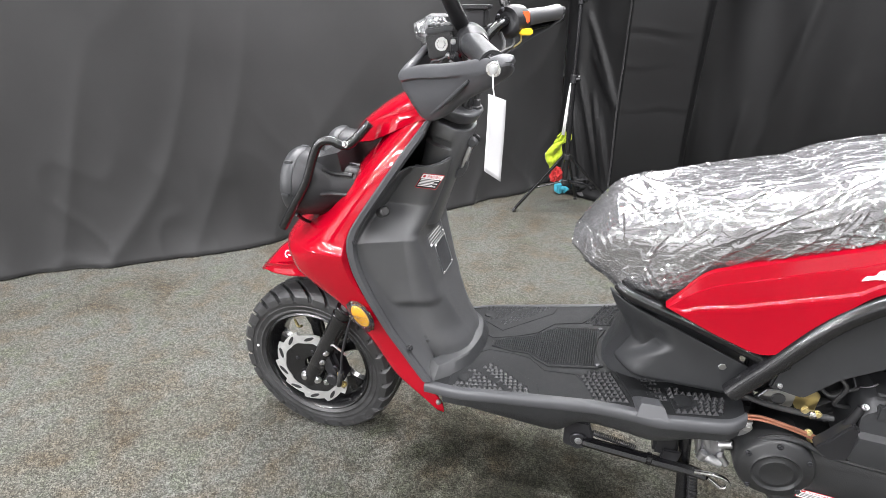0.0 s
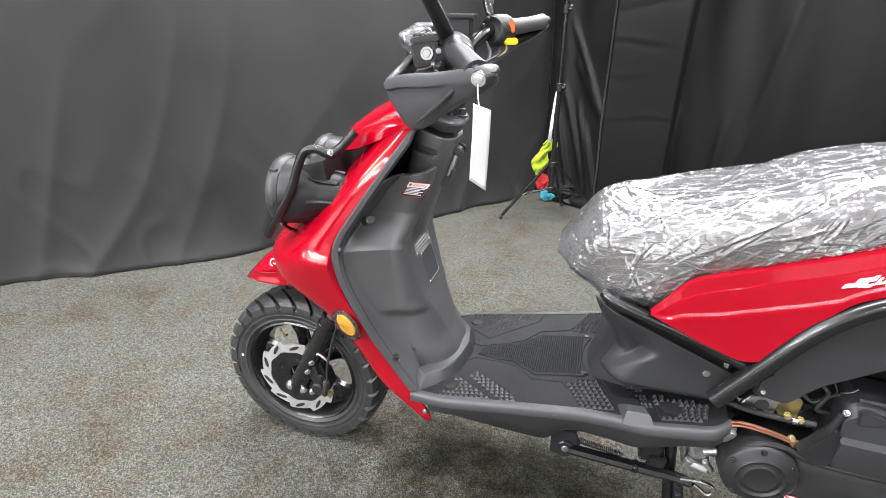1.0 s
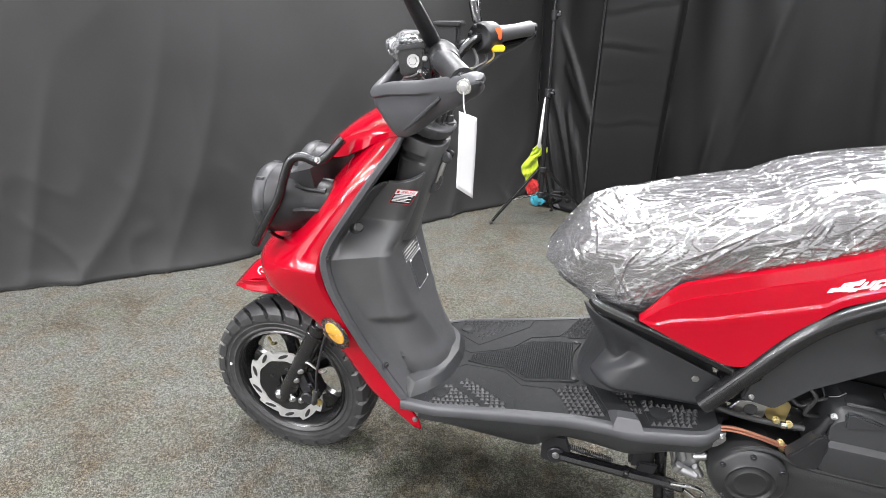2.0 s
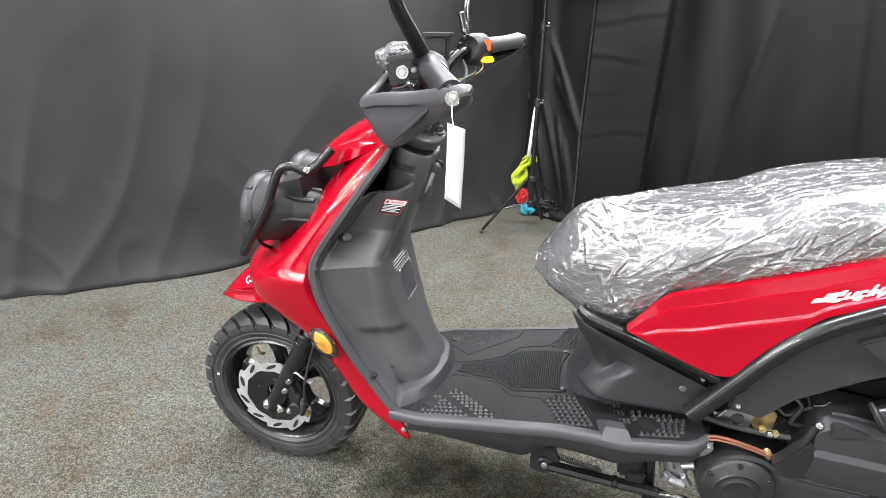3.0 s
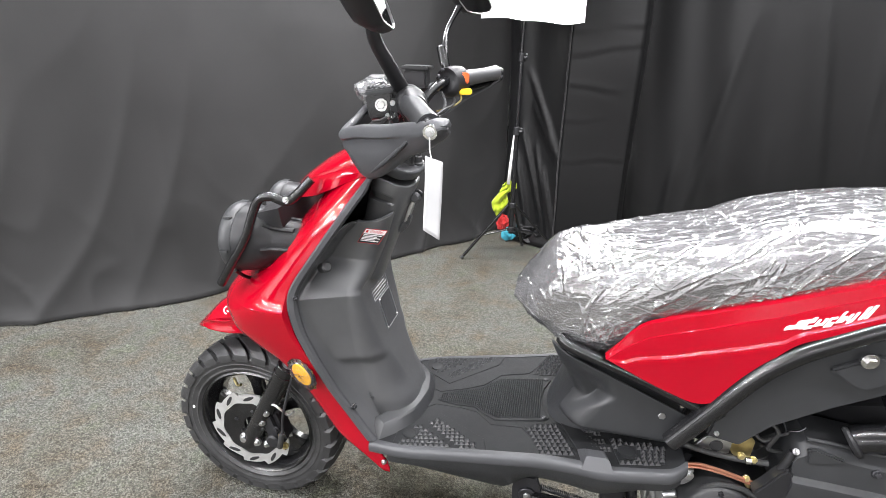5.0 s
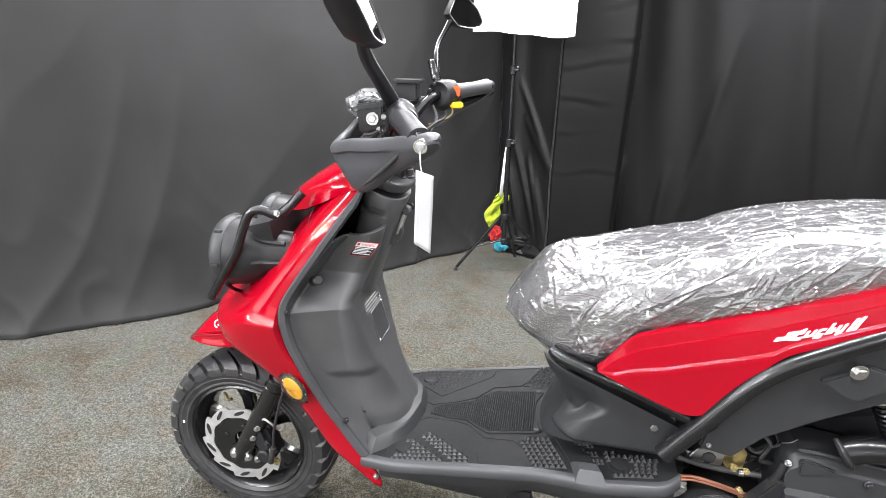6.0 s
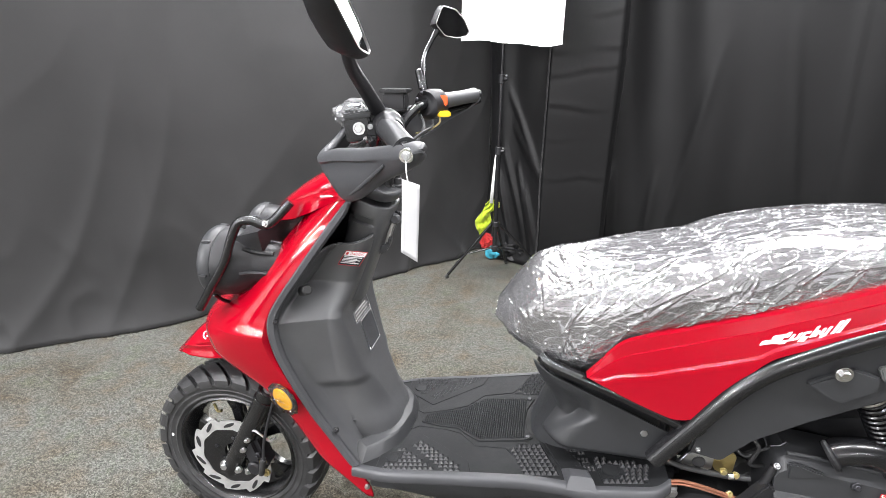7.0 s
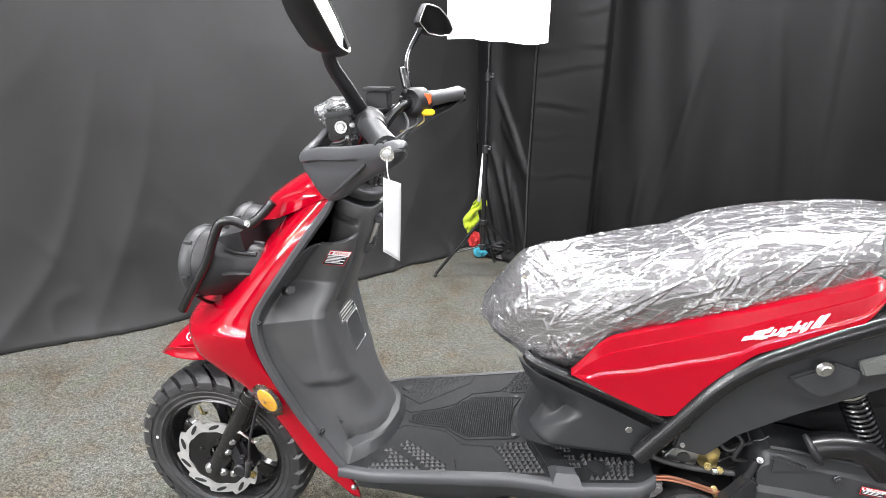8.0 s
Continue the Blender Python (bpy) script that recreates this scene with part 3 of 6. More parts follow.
def plinth():
    """Raised foot of the leg shield: outer line on the footboard, sharp ridge, inner line against the column."""
    def line(corner, rest, up0, up):
        pts = spline([corner] + rest, 6)
        left = Vector((0.364, corner[1] - 0.004, 0))
        run = [left.lerp(pts[0], k / 4) for k in range(4)] + pts
        return [Vector((p.x, p.y, floor_z(p.x) + up0 + (up - up0) * min(1, k / 4))) for k, p in enumerate(run)]
    rows = [line(Vector((0.388, -0.168, 0)), [(0.437, -0.129, 0), (0.469, -0.072, 0), (0.480, 0, 0)], -0.004, -0.004),
            line(Vector((0.393, -0.142, 0)), [(0.429, -0.111, 0), (0.457, -0.068, 0), (0.469, 0, 0)], 0.018, 0.023),
            line(Vector((0.391, -0.138, 0)), [(0.426, -0.107, 0), (0.454, -0.066, 0), (0.466, 0, 0)], 0.021, 0.027),
            line(Vector((0.371, -0.126, 0)), [(0.400, -0.097, 0), (0.436, -0.053, 0), (0.449, 0, 0)], 0.026, 0.036),
            line(Vector((0.366, -0.124, 0)), [(0.396, -0.094, 0), (0.430, -0.050, 0), (0.442, 0, 0)], 0.026, 0.034)]
    rows[-1] = [p + Vector((0, 0, -0.012)) for p in rows[-1]]
    full = [r + [Vector((p.x, -p.y, p.z)) for p in r[-2::-1]] for r in rows]
    part("shield_foot", loft(full, False, False), SATIN, inner, "raised black foot of the leg shield", 18)


plinth()


def trim_strip():
    for sgn in (-1, 1):
        rings = []
        for i in range(90):
            z = 0.352 + (0.985 - 0.352) * i / 89
            x, y = interp(EDGE, z), interp(HALF, z)
            k = 1 if z < 0.93 else max(0.3, (0.985 - z) / 0.055)
            rings.append([Vector((x + dx * k, sgn * (y + dy), z)) for dx, dy in ((-0.003, -0.004), (-0.002, 0.003), (0.003, 0.0055), (0.014, 0.003), (0.019, -0.004), (0.017, -0.012), (0.006, -0.014))])
        part("trim_strip", loft(rings), TRIM, scooter, "grey plastic edge trim")


trim_strip()
rings = []
for z, c, rx, ry in ((0.953, 0.393, 0.016, 0.026), (0.950, 0.393, 0.043, 0.066), (0.952, 0.394, 0.046, 0.069), (0.964, 0.397, 0.050, 0.073), (0.969, 0.398, 0.052, 0.075), (0.972, 0.398, 0.0515, 0.0745), (0.974, 0.398, 0.049, 0.071), (0.9745, 0.398, 0.040, 0.06), (0.9745, 0.398, 0.01, 0.015)):
    rings.append([Vector((c + rx * math.copysign(abs(math.cos(t)) ** 0.75, math.cos(t)), ry * math.copysign(abs(math.sin(t)) ** 0.75, math.sin(t)), z - 0.35 * rx * math.copysign(abs(math.cos(t)) ** 0.75, math.cos(t)))) for t in (2 * math.pi * k / 48 for k in range(48))])
part("column_cap", loft(rings), TRIM, scooter, "grey steering column cap", 40)
WID = smoothed([(0.34, 0.172), (0.45, 0.197), (0.65, 0.204), (0.76, 0.209), (0.83, 0.222), (0.88, 0.237), (1.0, 0.239), (1.02, 0.236), (1.036, 0.212)], 50, 2)


def floorboard():
    rings = []
    for i in range(61):
        x = 0.33 + (1.033 - 0.33) * i / 60
        w, z = interp(WID, x) - 0.014, floor_z(x)
        rings.append([Vector((x, -w, z)), Vector((x, -w, z - 0.03)), Vector((x, w, z - 0.03)), Vector((x, w, z))])
    fb = part("floorboard", loft(rings), DECK, scooter, "black plastic footboard with studded grip pads")
    BOT = smoothed([(0.40, 0.292), (0.60, 0.282), (0.69, 0.279), (0.73, 0.325), (0.88, 0.335), (0.96, 0.367), (1.03, 0.405)], 40, 1)
    for sgn in (-1, 1):
        rings = []
        for i in range(70):
            x = 0.368 + (1.036 - 0.368) * i / 69
            w, z = interp(WID, x), floor_z(x)
            rings.append([Vector((x, sgn * (w + dy), z + dz)) for dy, dz in ((-0.016, -0.01), (-0.016, 0.0020), (-0.0065, 0.0022), (-0.003, 0.0008), (0.0012, -0.004), (0.0022, -0.017), (0.0008, -0.0215), (-0.004, -0.024), (-0.016, -0.027))])
        part("edge_trim", loft(rings), TRIM, fb, "grey plastic footboard edge")
        rings = []
        for i in range(60):
            x = 0.412 + 0.618 * i / 59
            w, z, b = interp(WID, x), floor_z(x), interp(BOT, x)
            rings.append([Vector((x, sgn * (w - 0.008), z - 0.022)), Vector((x, sgn * (w - 0.012), z - 0.05)), Vector((x, sgn * (w - 0.03), b + 0.006)), Vector((x, sgn * (w - 0.038), b)), Vector((x, sgn * (w - 0.06), b + 0.004)), Vector((x, sgn * (w - 0.05), z - 0.024))])
        part("side_skirt", loft(rings), SATIN, scooter, "black plastic lower skirt")
    part("belly_pan", loft([[Vector((x, y, z)) for y, z in ((-0.14, t), (-0.14, b), (0.14, b), (0.14, t))] for x, t, b in ((0.40, 0.32, 0.30), (0.68, 0.36, 0.29), (0.75, 0.37, 0.33), (1.0, 0.40, 0.37))]), BLACK, scooter)
    return fb


fboard = floorboard()


def plan_plate(poly, up, down=0.004, bevel=0.0012):
    """Flat raised plate on the footboard with the plan outline (x, y)."""
    bm = bmesh.new()
    lo = [bm.verts.new((x, y, floor_z(x) - down)) for x, y in poly]
    f = bm.faces.new(lo)
    r = bmesh.ops.extrude_face_region(bm, geom=[f])
    for v in r["geom"]:
        if isinstance(v, bmesh.types.BMVert):
            v.co.z += down + up
    if bevel:
        bmesh.ops.bevel(bm, geom=[e for e in bm.edges], offset=bevel, segments=1, affect="EDGES", clamp_overlap=True)
    return bm


def stud_mesh(wide, tall):
    """Small pyramid leaning with the footboard's slope."""
    bm = bmesh.new()
    h = wide / 2
    q = [bm.verts.new((dx * h, dy * h, dx * h * 0.159)) for dx, dy in ((-1, -1), (1, -1), (1, 1), (-1, 1))]
    t = bm.verts.new((0, 0, tall))
    for a, b in ((0, 1), (1, 2), (2, 3), (3, 0)):
        bm.faces.new((q[a], q[b], t))
    bm.faces.new(q[::-1])
    return finish(bm, GRIP, 20)


def studs(poly, base, tall=0.0042, hole=None, pitch=0.0115, name="stud"):
    """Even rows of small pyramids that fill a plan outline, on both sides of the footboard."""
    me = stud_mesh(pitch * 0.93, tall)
    ys = [p[1] for p in poly]
    ny = max(1, round((max(ys) - min(ys)) / pitch))
    for j in range(ny):
        y = min(ys) + (max(ys) - min(ys)) * (j + 0.5) / ny
        cuts = sorted(a[0] + (b[0] - a[0]) * (y - a[1]) / (b[1] - a[1]) for a, b in zip(poly, poly[1:] + poly[:1]) if (a[1] > y) != (b[1] > y))
        n = max(1, round((cuts[-1] - cuts[0]) / pitch))
        for i in range(n):
            x = cuts[0] + (cuts[-1] - cuts[0]) * (i + 0.5) / n
            if hole and math.hypot(x - hole[0], y - hole[1]) < hole[2] + 0.4 * pitch:
                continue
            for sgn in (-1, 1):
                ob = new(name, me)
                ob.parent = fboard
                ob.location = Vector((x, -sgn * y, floor_z(x) + base)) - ORIGIN[fboard]


def pad(poly, *rest, **more):
    both("grip_pad", plan_plate(poly, 0.0016, bevel=0.0006), DECK, fboard, "studded grip pad")
    studs(poly, *rest, **more)


def pads():
    outline = [(0.424, -0.182), (0.424, -0.128), (0.508, -0.060), (0.630, -0.150), (0.640, -0.188)]
    both("foot_panel", plan_plate(outline, 0.0015), DECK, fboard)
    pad([(0.436, -0.184), (0.462, -0.110), (0.478, -0.113), (0.566, -0.184)], 0.0014, hole=(0.457, -0.141, 0.016))
    both("pad_button", lathe([(0.0, 0.004), (0.013, 0.004), (0.0155, 0.003), (0.016, -0.003), (0.0, -0.003)], (0.457, -0.141, floor_z(0.457)), "z", 32), DECK, fboard)
    pad([(0.490, -0.098), (0.512, -0.084), (0.617, -0.172), (0.617, -0.186), (0.585, -0.186)], 0.0014)
    pad([(0.716, -0.106), (0.786, -0.098), (0.826, -0.194), (0.756, -0.194)], 0.0014, 0.0075)
    pad([(0.894, -0.138), (1.003, -0.159), (0.994, -0.208), (0.911, -0.214)], 0.0014, 0.0075, hole=(0.925, -0.179, 0.018))
    both("pad_button", lathe([(0.0, 0.006), (0.014, 0.006), (0.0175, 0.005), (0.018, -0.003), (0.0, -0.003)], (0.926, -0.178, floor_z(0.926)), "z", 32), DECK, fboard)
    for dx, dy in ((0, 0), (0.008, -0.026), (0.018, -0.050)):
        studs([(0.835 + dx, -0.104 + dy), (0.878 + dx, -0.114 + dy), (0.880 + dx, -0.128 + dy), (0.838 + dx, -0.118 + dy)], 0.0, 0.004, pitch=0.008, name="grip_rib")
    both("deck_ramp", plan_plate([(0.794, -0.091), (0.827, -0.098), (0.869, -0.154), (0.888, -0.205), (0.842, -0.200), (0.822, -0.158)], 0.003, bevel=0.0012), DECK, fboard)
    w = loft([[Vector((x, y, floor_z(x) + up)) for x, y in ring] for up, ring in ((-0.003, ((0.826, -0.168), (0.884, -0.184), (0.898, -0.238), (0.838, -0.228))), (0.014, ((0.841, -0.186), (0.880, -0.192), (0.890, -0.224), (0.843, -0.216))), (0.018, ((0.845, -0.191), (0.877, -0.196), (0.885, -0.218), (0.846, -0.212))))])
    both("foot_wedge", w, TRIM, fboard, "grey raised foot stop")
    mat = [(0.494, -0.012), (0.545, -0.030), (0.590, -0.038), (0.613, -0.061), (0.645, -0.086), (0.757, -0.084), (0.768, -0.076), (0.752, -0.035), (0.749, 0.0),
           (0.752, 0.035), (0.768, 0.076), (0.757, 0.084), (0.645, 0.086), (0.613, 0.061), (0.590, 0.038), (0.545, 0.030), (0.494, 0.012)]
    m = part("centre_mat", plan_plate(mat, 0.003), DECK, fboard, "ribbed black centre hatch")
    bm = bmesh.new()
    x = 0.502
    while x < 0.748:
        hw = interp([(0.494, 0.010), (0.545, 0.026), (0.59, 0.034), (0.613, 0.055), (0.645, 0.079), (0.748, 0.076)], x)
        p = 0.0016
        r0 = [bm.verts.new((x - p, s * hw, floor_z(x) + 0.0028)) for s in (-1, 1)]
        r1 = [bm.verts.new((x, s * hw, floor_z(x) + 0.0052)) for s in (-1, 1)]
        r2 = [bm.verts.new((x + p, s * hw, floor_z(x) + 0.0028)) for s in (-1, 1)]
        bm.faces.new((r0[0], r0[1], r1[1], r1[0]))
        bm.faces.new((r1[0], r1[1], r2[1], r2[0]))
        x += 0.0052
    part("mat_ribs", bm, DECK, m, "", 0)
    for sgn in (-1, 1):
        part("mat_screw", lathe([(0, 0.006), (0.005, 0.006), (0.0065, 0.004), (0.0065, -0.001), (0, -0.001)], (0.755, 0.075 * sgn, floor_z(0.755)), "z", 16), DARKMETAL, fboard)
    # raised outline around the hatch
    for sgn in (-1, 1):
        part("floor_bead", tube([(x, sgn * y, floor_z(x)) for x, y in ((0.455, 0.052), (0.492, 0.026), (0.56, 0.040), (0.60, 0.055), (0.64, 0.100), (0.71, 0.108), (0.78, 0.200))], 0.0022, 6, 0), DECK, fboard)


pads()

# seat
TOP = smoothed([(0.668, 0.702), (0.70, 0.747), (0.747, 0.813), (0.80, 0.831), (0.849, 0.840), (0.971, 0.863), (1.066, 0.883), (1.109, 0.908), (1.198, 0.929), (1.306, 0.947), (1.412, 0.959), (1.50, 0.953), (1.57, 0.933), (1.62, 0.893)], 90, 1)
BOTTOM = smoothed([(0.668, 0.700), (0.69, 0.690), (0.735, 0.654), (0.79, 0.620), (0.853, 0.608), (0.89, 0.636), (0.925, 0.693), (1.0, 0.735), (1.171, 0.794), (1.264, 0.822), (1.36, 0.852), (1.5, 0.867), (1.62, 0.877)], 90, 2)
SEATW = smoothed([(0.668, 0.045), (0.685, 0.085), (0.72, 0.118), (0.78, 0.142), (0.9, 0.160), (1.1, 0.166), (1.3, 0.16), (1.5, 0.14), (1.62, 0.07)], 90, 2)


def seat_rings(grow, nx=70, n=44):
    rings = []
    for i in range(nx + 1):
        x = 0.668 + 0.952 * i / nx
        t, b, w = interp(TOP, x) + grow, interp(BOTTOM, x) - grow, interp(SEATW, x) + grow
        c, h = (t + b) / 2, (t - b) / 2
        ring = []
        for k in range(n):
            a = 2 * math.pi * k / n
            ca, sa = math.cos(a), math.sin(a)
            y = w * math.copysign(abs(ca) ** 0.6, ca)
            z = c + h * math.copysign(abs(sa) ** 0.62, sa)
            if sa > 0:
                y *= 1 - 0.22 * sa * sa
            ring.append(Vector((x, y, z)))
        rings.append(ring)
    return rings


def creases(gx, gv):
    """Height of the loose film over its seat: long straight folds, short crinkles and a broad slackness.
    gx runs along the seat, gv around it from the middle of the top, both in metres."""
    rng = random.Random(11)
    h = np.zeros_like(gx)

    def fold(x0, v0, ang, length, wide, tall, bend):
        u = (gx - x0) * math.cos(ang) + (gv - v0) * math.sin(ang)
        d = (gv - v0) * math.cos(ang) - (gx - x0) * math.sin(ang)
        near = (abs(u) < length * 0.6) & (abs(d) < wide * 6 + abs(bend) * length)
        if not near.any():
            return
        uu, dd = u[near], d[near]
        dd = dd - bend * (uu * uu) / length - 0.0012 * np.sin(uu / length * 6 + x0 * 50)
        fade = np.clip(1 - (2 * uu / length) ** 2, 0, 1)
        h[near] += tall * fade * (np.exp(-np.abs(dd) / wide) - 0.35 * np.exp(-np.abs(dd - 2.2 * wide) / wide))

    for side in (-1, 1):
        for k in range(30):  # tension folds that fan out over the nose
            v = rng.uniform(0.0, 0.30)
            fold(rng.uniform(0.68, 0.86), side * v, side * rng.gauss(1.35, 0.35), rng.uniform(0.05, 0.20), rng.uniform(0.0014, 0.0026), rng.uniform(0.0015, 0.0046), rng.gauss(0, 0.12))
        for k in range(115):  # drawn slantwise down the sides
            fold(rng.uniform(0.80, 1.60), side * rng.uniform(0.12, 0.34), side * rng.gauss(-0.75, 0.45), rng.uniform(0.05, 0.24), rng.uniform(0.0014, 0.0026), rng.uniform(0.0015, 0.0046), rng.gauss(0, 0.10))
        for k in range(70):  # along the top
            fold(rng.uniform(0.72, 1.60), side * rng.uniform(0.0, 0.15), rng.gauss(0.0, 0.22), rng.uniform(0.08, 0.30), rng.uniform(0.0014, 0.003), rng.uniform(0.0008, 0.0024), rng.gauss(0, 0.06))
        for k in range(60):  # short crinkles
            fold(rng.uniform(0.67, 1.60), side * (0.05 + 0.31 * rng.random() ** 0.7), rng.uniform(0, 3.14), rng.uniform(0.015, 0.06), rng.uniform(0.0012, 0.0022), rng.uniform(0.0006, 0.0016), rng.gauss(0, 0.2))
    for k in range(14):
        fx, fv, p = rng.uniform(8, 30), rng.uniform(10, 45), rng.uniform(0, 6.28)
        h += 0.0006 * np.sin(fx * gx + fv * gv + p)
    return h


def film_mesh(grow, nx=760, n=420):
    """The seat's own form, a little larger, with the film's folds raised on it."""
    base = np.array([[tuple(p) for p in r] for r in seat_rings(grow, nx, n)])
    step = np.linalg.norm(np.diff(base, axis=1), axis=2)
    run = np.concatenate([np.zeros((nx + 1, 1)), np.cumsum(step, axis=1)], axis=1)
    gv = run - run[:, n // 4][:, None]
    gv = np.where(np.arange(n)[None, :] > 3 * n // 4, gv - (run[:, -1] + step[:, -1])[:, None], gv)
    out = base - base.mean(axis=1, keepdims=True)
    out[:, :, 0] = 0
    out /= np.maximum(np.linalg.norm(out, axis=2, keepdims=True), 1e-4)
    moved = (base + out * creases(base[:, :, 0], gv)[:, :, None]).reshape(-1, 3)
    k = np.arange((nx + 1) * n).reshape(nx + 1, n)
    nxt = np.roll(k, -1, axis=1)
    quads = np.stack([k[:-1], nxt[:-1], nxt[1:], k[1:]], axis=-1).reshape(-1, 4)
    me = bpy.data.meshes.new("mesh")
    me.from_pydata((moved - np.array(ORIGIN[seat])).tolist(), [], quads.tolist() + [k[0].tolist(), k[-1].tolist()])
    me.materials.append(FILM)
    me.shade_smooth()
    return me


def wrap_material(name, haze, gloss, fine):
    """Clear film: see-through, a little milky, glossy on sharp creases that run in several directions."""
    m, nt, b = material(name)
    out = nt.nodes["Material Output"]
    co = coords(nt)
    warp = add(nt, "ShaderNodeTexNoise", Scale=5.0, Detail=3.0)
    link(nt, co, warp.inputs["Vector"])
    last = None
    folded = None
    for turn, stretch, scale, wide, dist in (((0.3, 0.65, 0.2), (1, 4.5, 6.5), 4.5 * fine, 0.018, 0.0009), ((0.2, -0.9, 0.5), (1, 4.0, 6.0), 6.0 * fine, 0.020, 0.0009), ((0.6, 1.3, 0.1), (1, 4.2, 5.6), 9.0 * fine, 0.030, 0.0007),
                                             ((0.1, -0.3, 0.9), (1, 2.6, 3.4), 19.0 * fine, 0.05, 0.0006)):
        mp = nt.nodes.new("ShaderNodeMapping")
        mp.inputs["Rotation"].default_value, mp.inputs["Scale"].default_value = turn, stretch
        vm = nt.nodes.new("ShaderNodeMix")
        vm.data_type = "VECTOR"
        vm.inputs["Factor"].default_value = 0.06
        link(nt, co, vm.inputs["A"])
        link(nt, warp.outputs["Color"], vm.inputs["B"])
        link(nt, vm.outputs["Result"], mp.inputs["Vector"])
        n = add(nt, "ShaderNodeTexVoronoi", Scale=scale)
        n.feature = "DISTANCE_TO_EDGE"
        link(nt, mp.outputs[0], n.inputs["Vector"])
        rg = nt.nodes.new("ShaderNodeMapRange")
        rg.inputs["From Max"].default_value = wide
        rg.inputs["To Min"].default_value, rg.inputs["To Max"].default_value = 1.0, 0.0
        link(nt, n.outputs["Distance"], rg.inputs["Value"])
        where = add(nt, "ShaderNodeTexNoise", Scale=scale * 0.9, Detail=1.0)
        link(nt, mp.outputs[0], where.inputs["Vector"])
        some = nt.nodes.new("ShaderNodeMapRange")
        some.inputs["From Min"].default_value, some.inputs["From Max"].default_value = 0.46, 0.60
        link(nt, where.outputs["Fac"], some.inputs["Value"])
        prod = nt.nodes.new("ShaderNodeMath")
        prod.operation = "MULTIPLY"
        link(nt, rg.outputs[0], prod.inputs[0])
        link(nt, some.outputs[0], prod.inputs[1])
        if folded is None:
            folded = prod.outputs[0]
        else:
            both_folds = nt.nodes.new("ShaderNodeMath")
            both_folds.operation = "MAXIMUM"
            link(nt, folded, both_folds.inputs[0])
            link(nt, prod.outputs[0], both_folds.inputs[1])
            folded = both_folds.outputs[0]
        bp = add(nt, "ShaderNodeBump", Strength=1.0, Distance=dist)
        link(nt, prod.outputs[0], bp.inputs["Height"])
        if last:
            link(nt, last, bp.inputs["Normal"])
        last = bp.outputs[0]
    gl = add(nt, "ShaderNodeBsdfGlossy", Roughness=0.07)
    link(nt, last, gl.inputs["Normal"])
    tr = add(nt, "ShaderNodeBsdfTransparent", Color=(0.95, 0.95, 0.96, 1))
    df = add(nt, "ShaderNodeBsdfDiffuse", Color=(0.8, 0.81, 0.83, 1))
    # creases painted whiter: highlights put into the milkiness of doubled film
    m1 = nt.nodes.new("ShaderNodeMixShader")
    crease_white = nt.nodes.new("ShaderNodeMapRange")
    crease_white.inputs["To Min"].default_value, crease_white.inputs["To Max"].default_value = haze, min(1.0, haze * 3.2)
    link(nt, folded, crease_white.inputs["Value"])
    link(nt, crease_white.outputs[0], m1.inputs[0])
    link(nt, tr.outputs[0], m1.inputs[1])
    link(nt, df.outputs[0], m1.inputs[2])
    fr = add(nt, "ShaderNodeFresnel", IOR=1.5)
    link(nt, last, fr.inputs["Normal"])
    k = nt.nodes.new("ShaderNodeMapRange")
    k.inputs["To Min"].default_value, k.inputs["To Max"].default_value = gloss, 1.0
    link(nt, fr.outputs[0], k.inputs["Value"])
    m2 = nt.nodes.new("ShaderNodeMixShader")
    link(nt, k.outputs[0], m2.inputs[0])
    link(nt, m1.outputs[0], m2.inputs[1])
    link(nt, gl.outputs[0], m2.inputs[2])
    link(nt, m2.outputs[0], out.inputs["Surface"])
    return m


FILM = wrap_material("clear_plastic_film", 0.115, 0.27, 1.0)
LOOSEFILM = wrap_material("loose_clear_film", 0.015, 0.02, 2.0)
THINFILM = wrap_material("thin_clear_film", 0.12, 0.08, 1.6)
SEATCOVER = plain("seat_vinyl", (0.055, 0.046, 0.048), 0.5, grain=0.5, scale=400)
seat = part("seat", loft(seat_rings(0)), SEATCOVER, scooter, "dark grey vinyl seat", 60)
wrap = new("plastic_wrap", film_mesh(0.006))
wrap.parent = seat
tagged(wrap, "crumpled clear plastic film over the seat")

# red side panels
PT = smoothed([(0.856, 0.66), (0.916, 0.733), (1.035, 0.768), (1.149, 0.811), (1.249, 0.847), (1.345, 0.887)], 60, 4)
PB = smoothed([(0.856, 0.655), (0.944, 0.613), (1.02, 0.583), (1.056, 0.586), (1.085, 0.625), (1.125, 0.684), (1.164, 0.73), (1.331, 0.807), (1.345, 0.85)], 60, 3)


# pressed line along the side panel
CREASE = smoothed([(0.855, 0.646), (0.885, 0.652), (0.905, 0.665), (0.98, 0.678), (1.08, 0.709), (1.17, 0.745), (1.30, 0.806), (1.345, 0.83)], 60, 2)


def body_line(x):
    return interp(PT, x) - min(0.030, 0.30 * (interp(PT, x) - interp(PB, x)))


def crease_z(x):
    b, line = interp(PB, x) + 0.006, body_line(x)
    return min(line - 0.3 * (line - b), max(b + 0.3 * (line - b), interp(CREASE, x)))


def panel_y(x, z):
    b, c = interp(PB, x) + 0.006, crease_z(x)
    return -0.199 + 0.09 * (min(z, c) - b) + min(0.0048, 0.12 * max(0, body_line(x) - b)) * ease(c - 0.0026, c + 0.0026, z) + 0.16 * max(0, z - c)


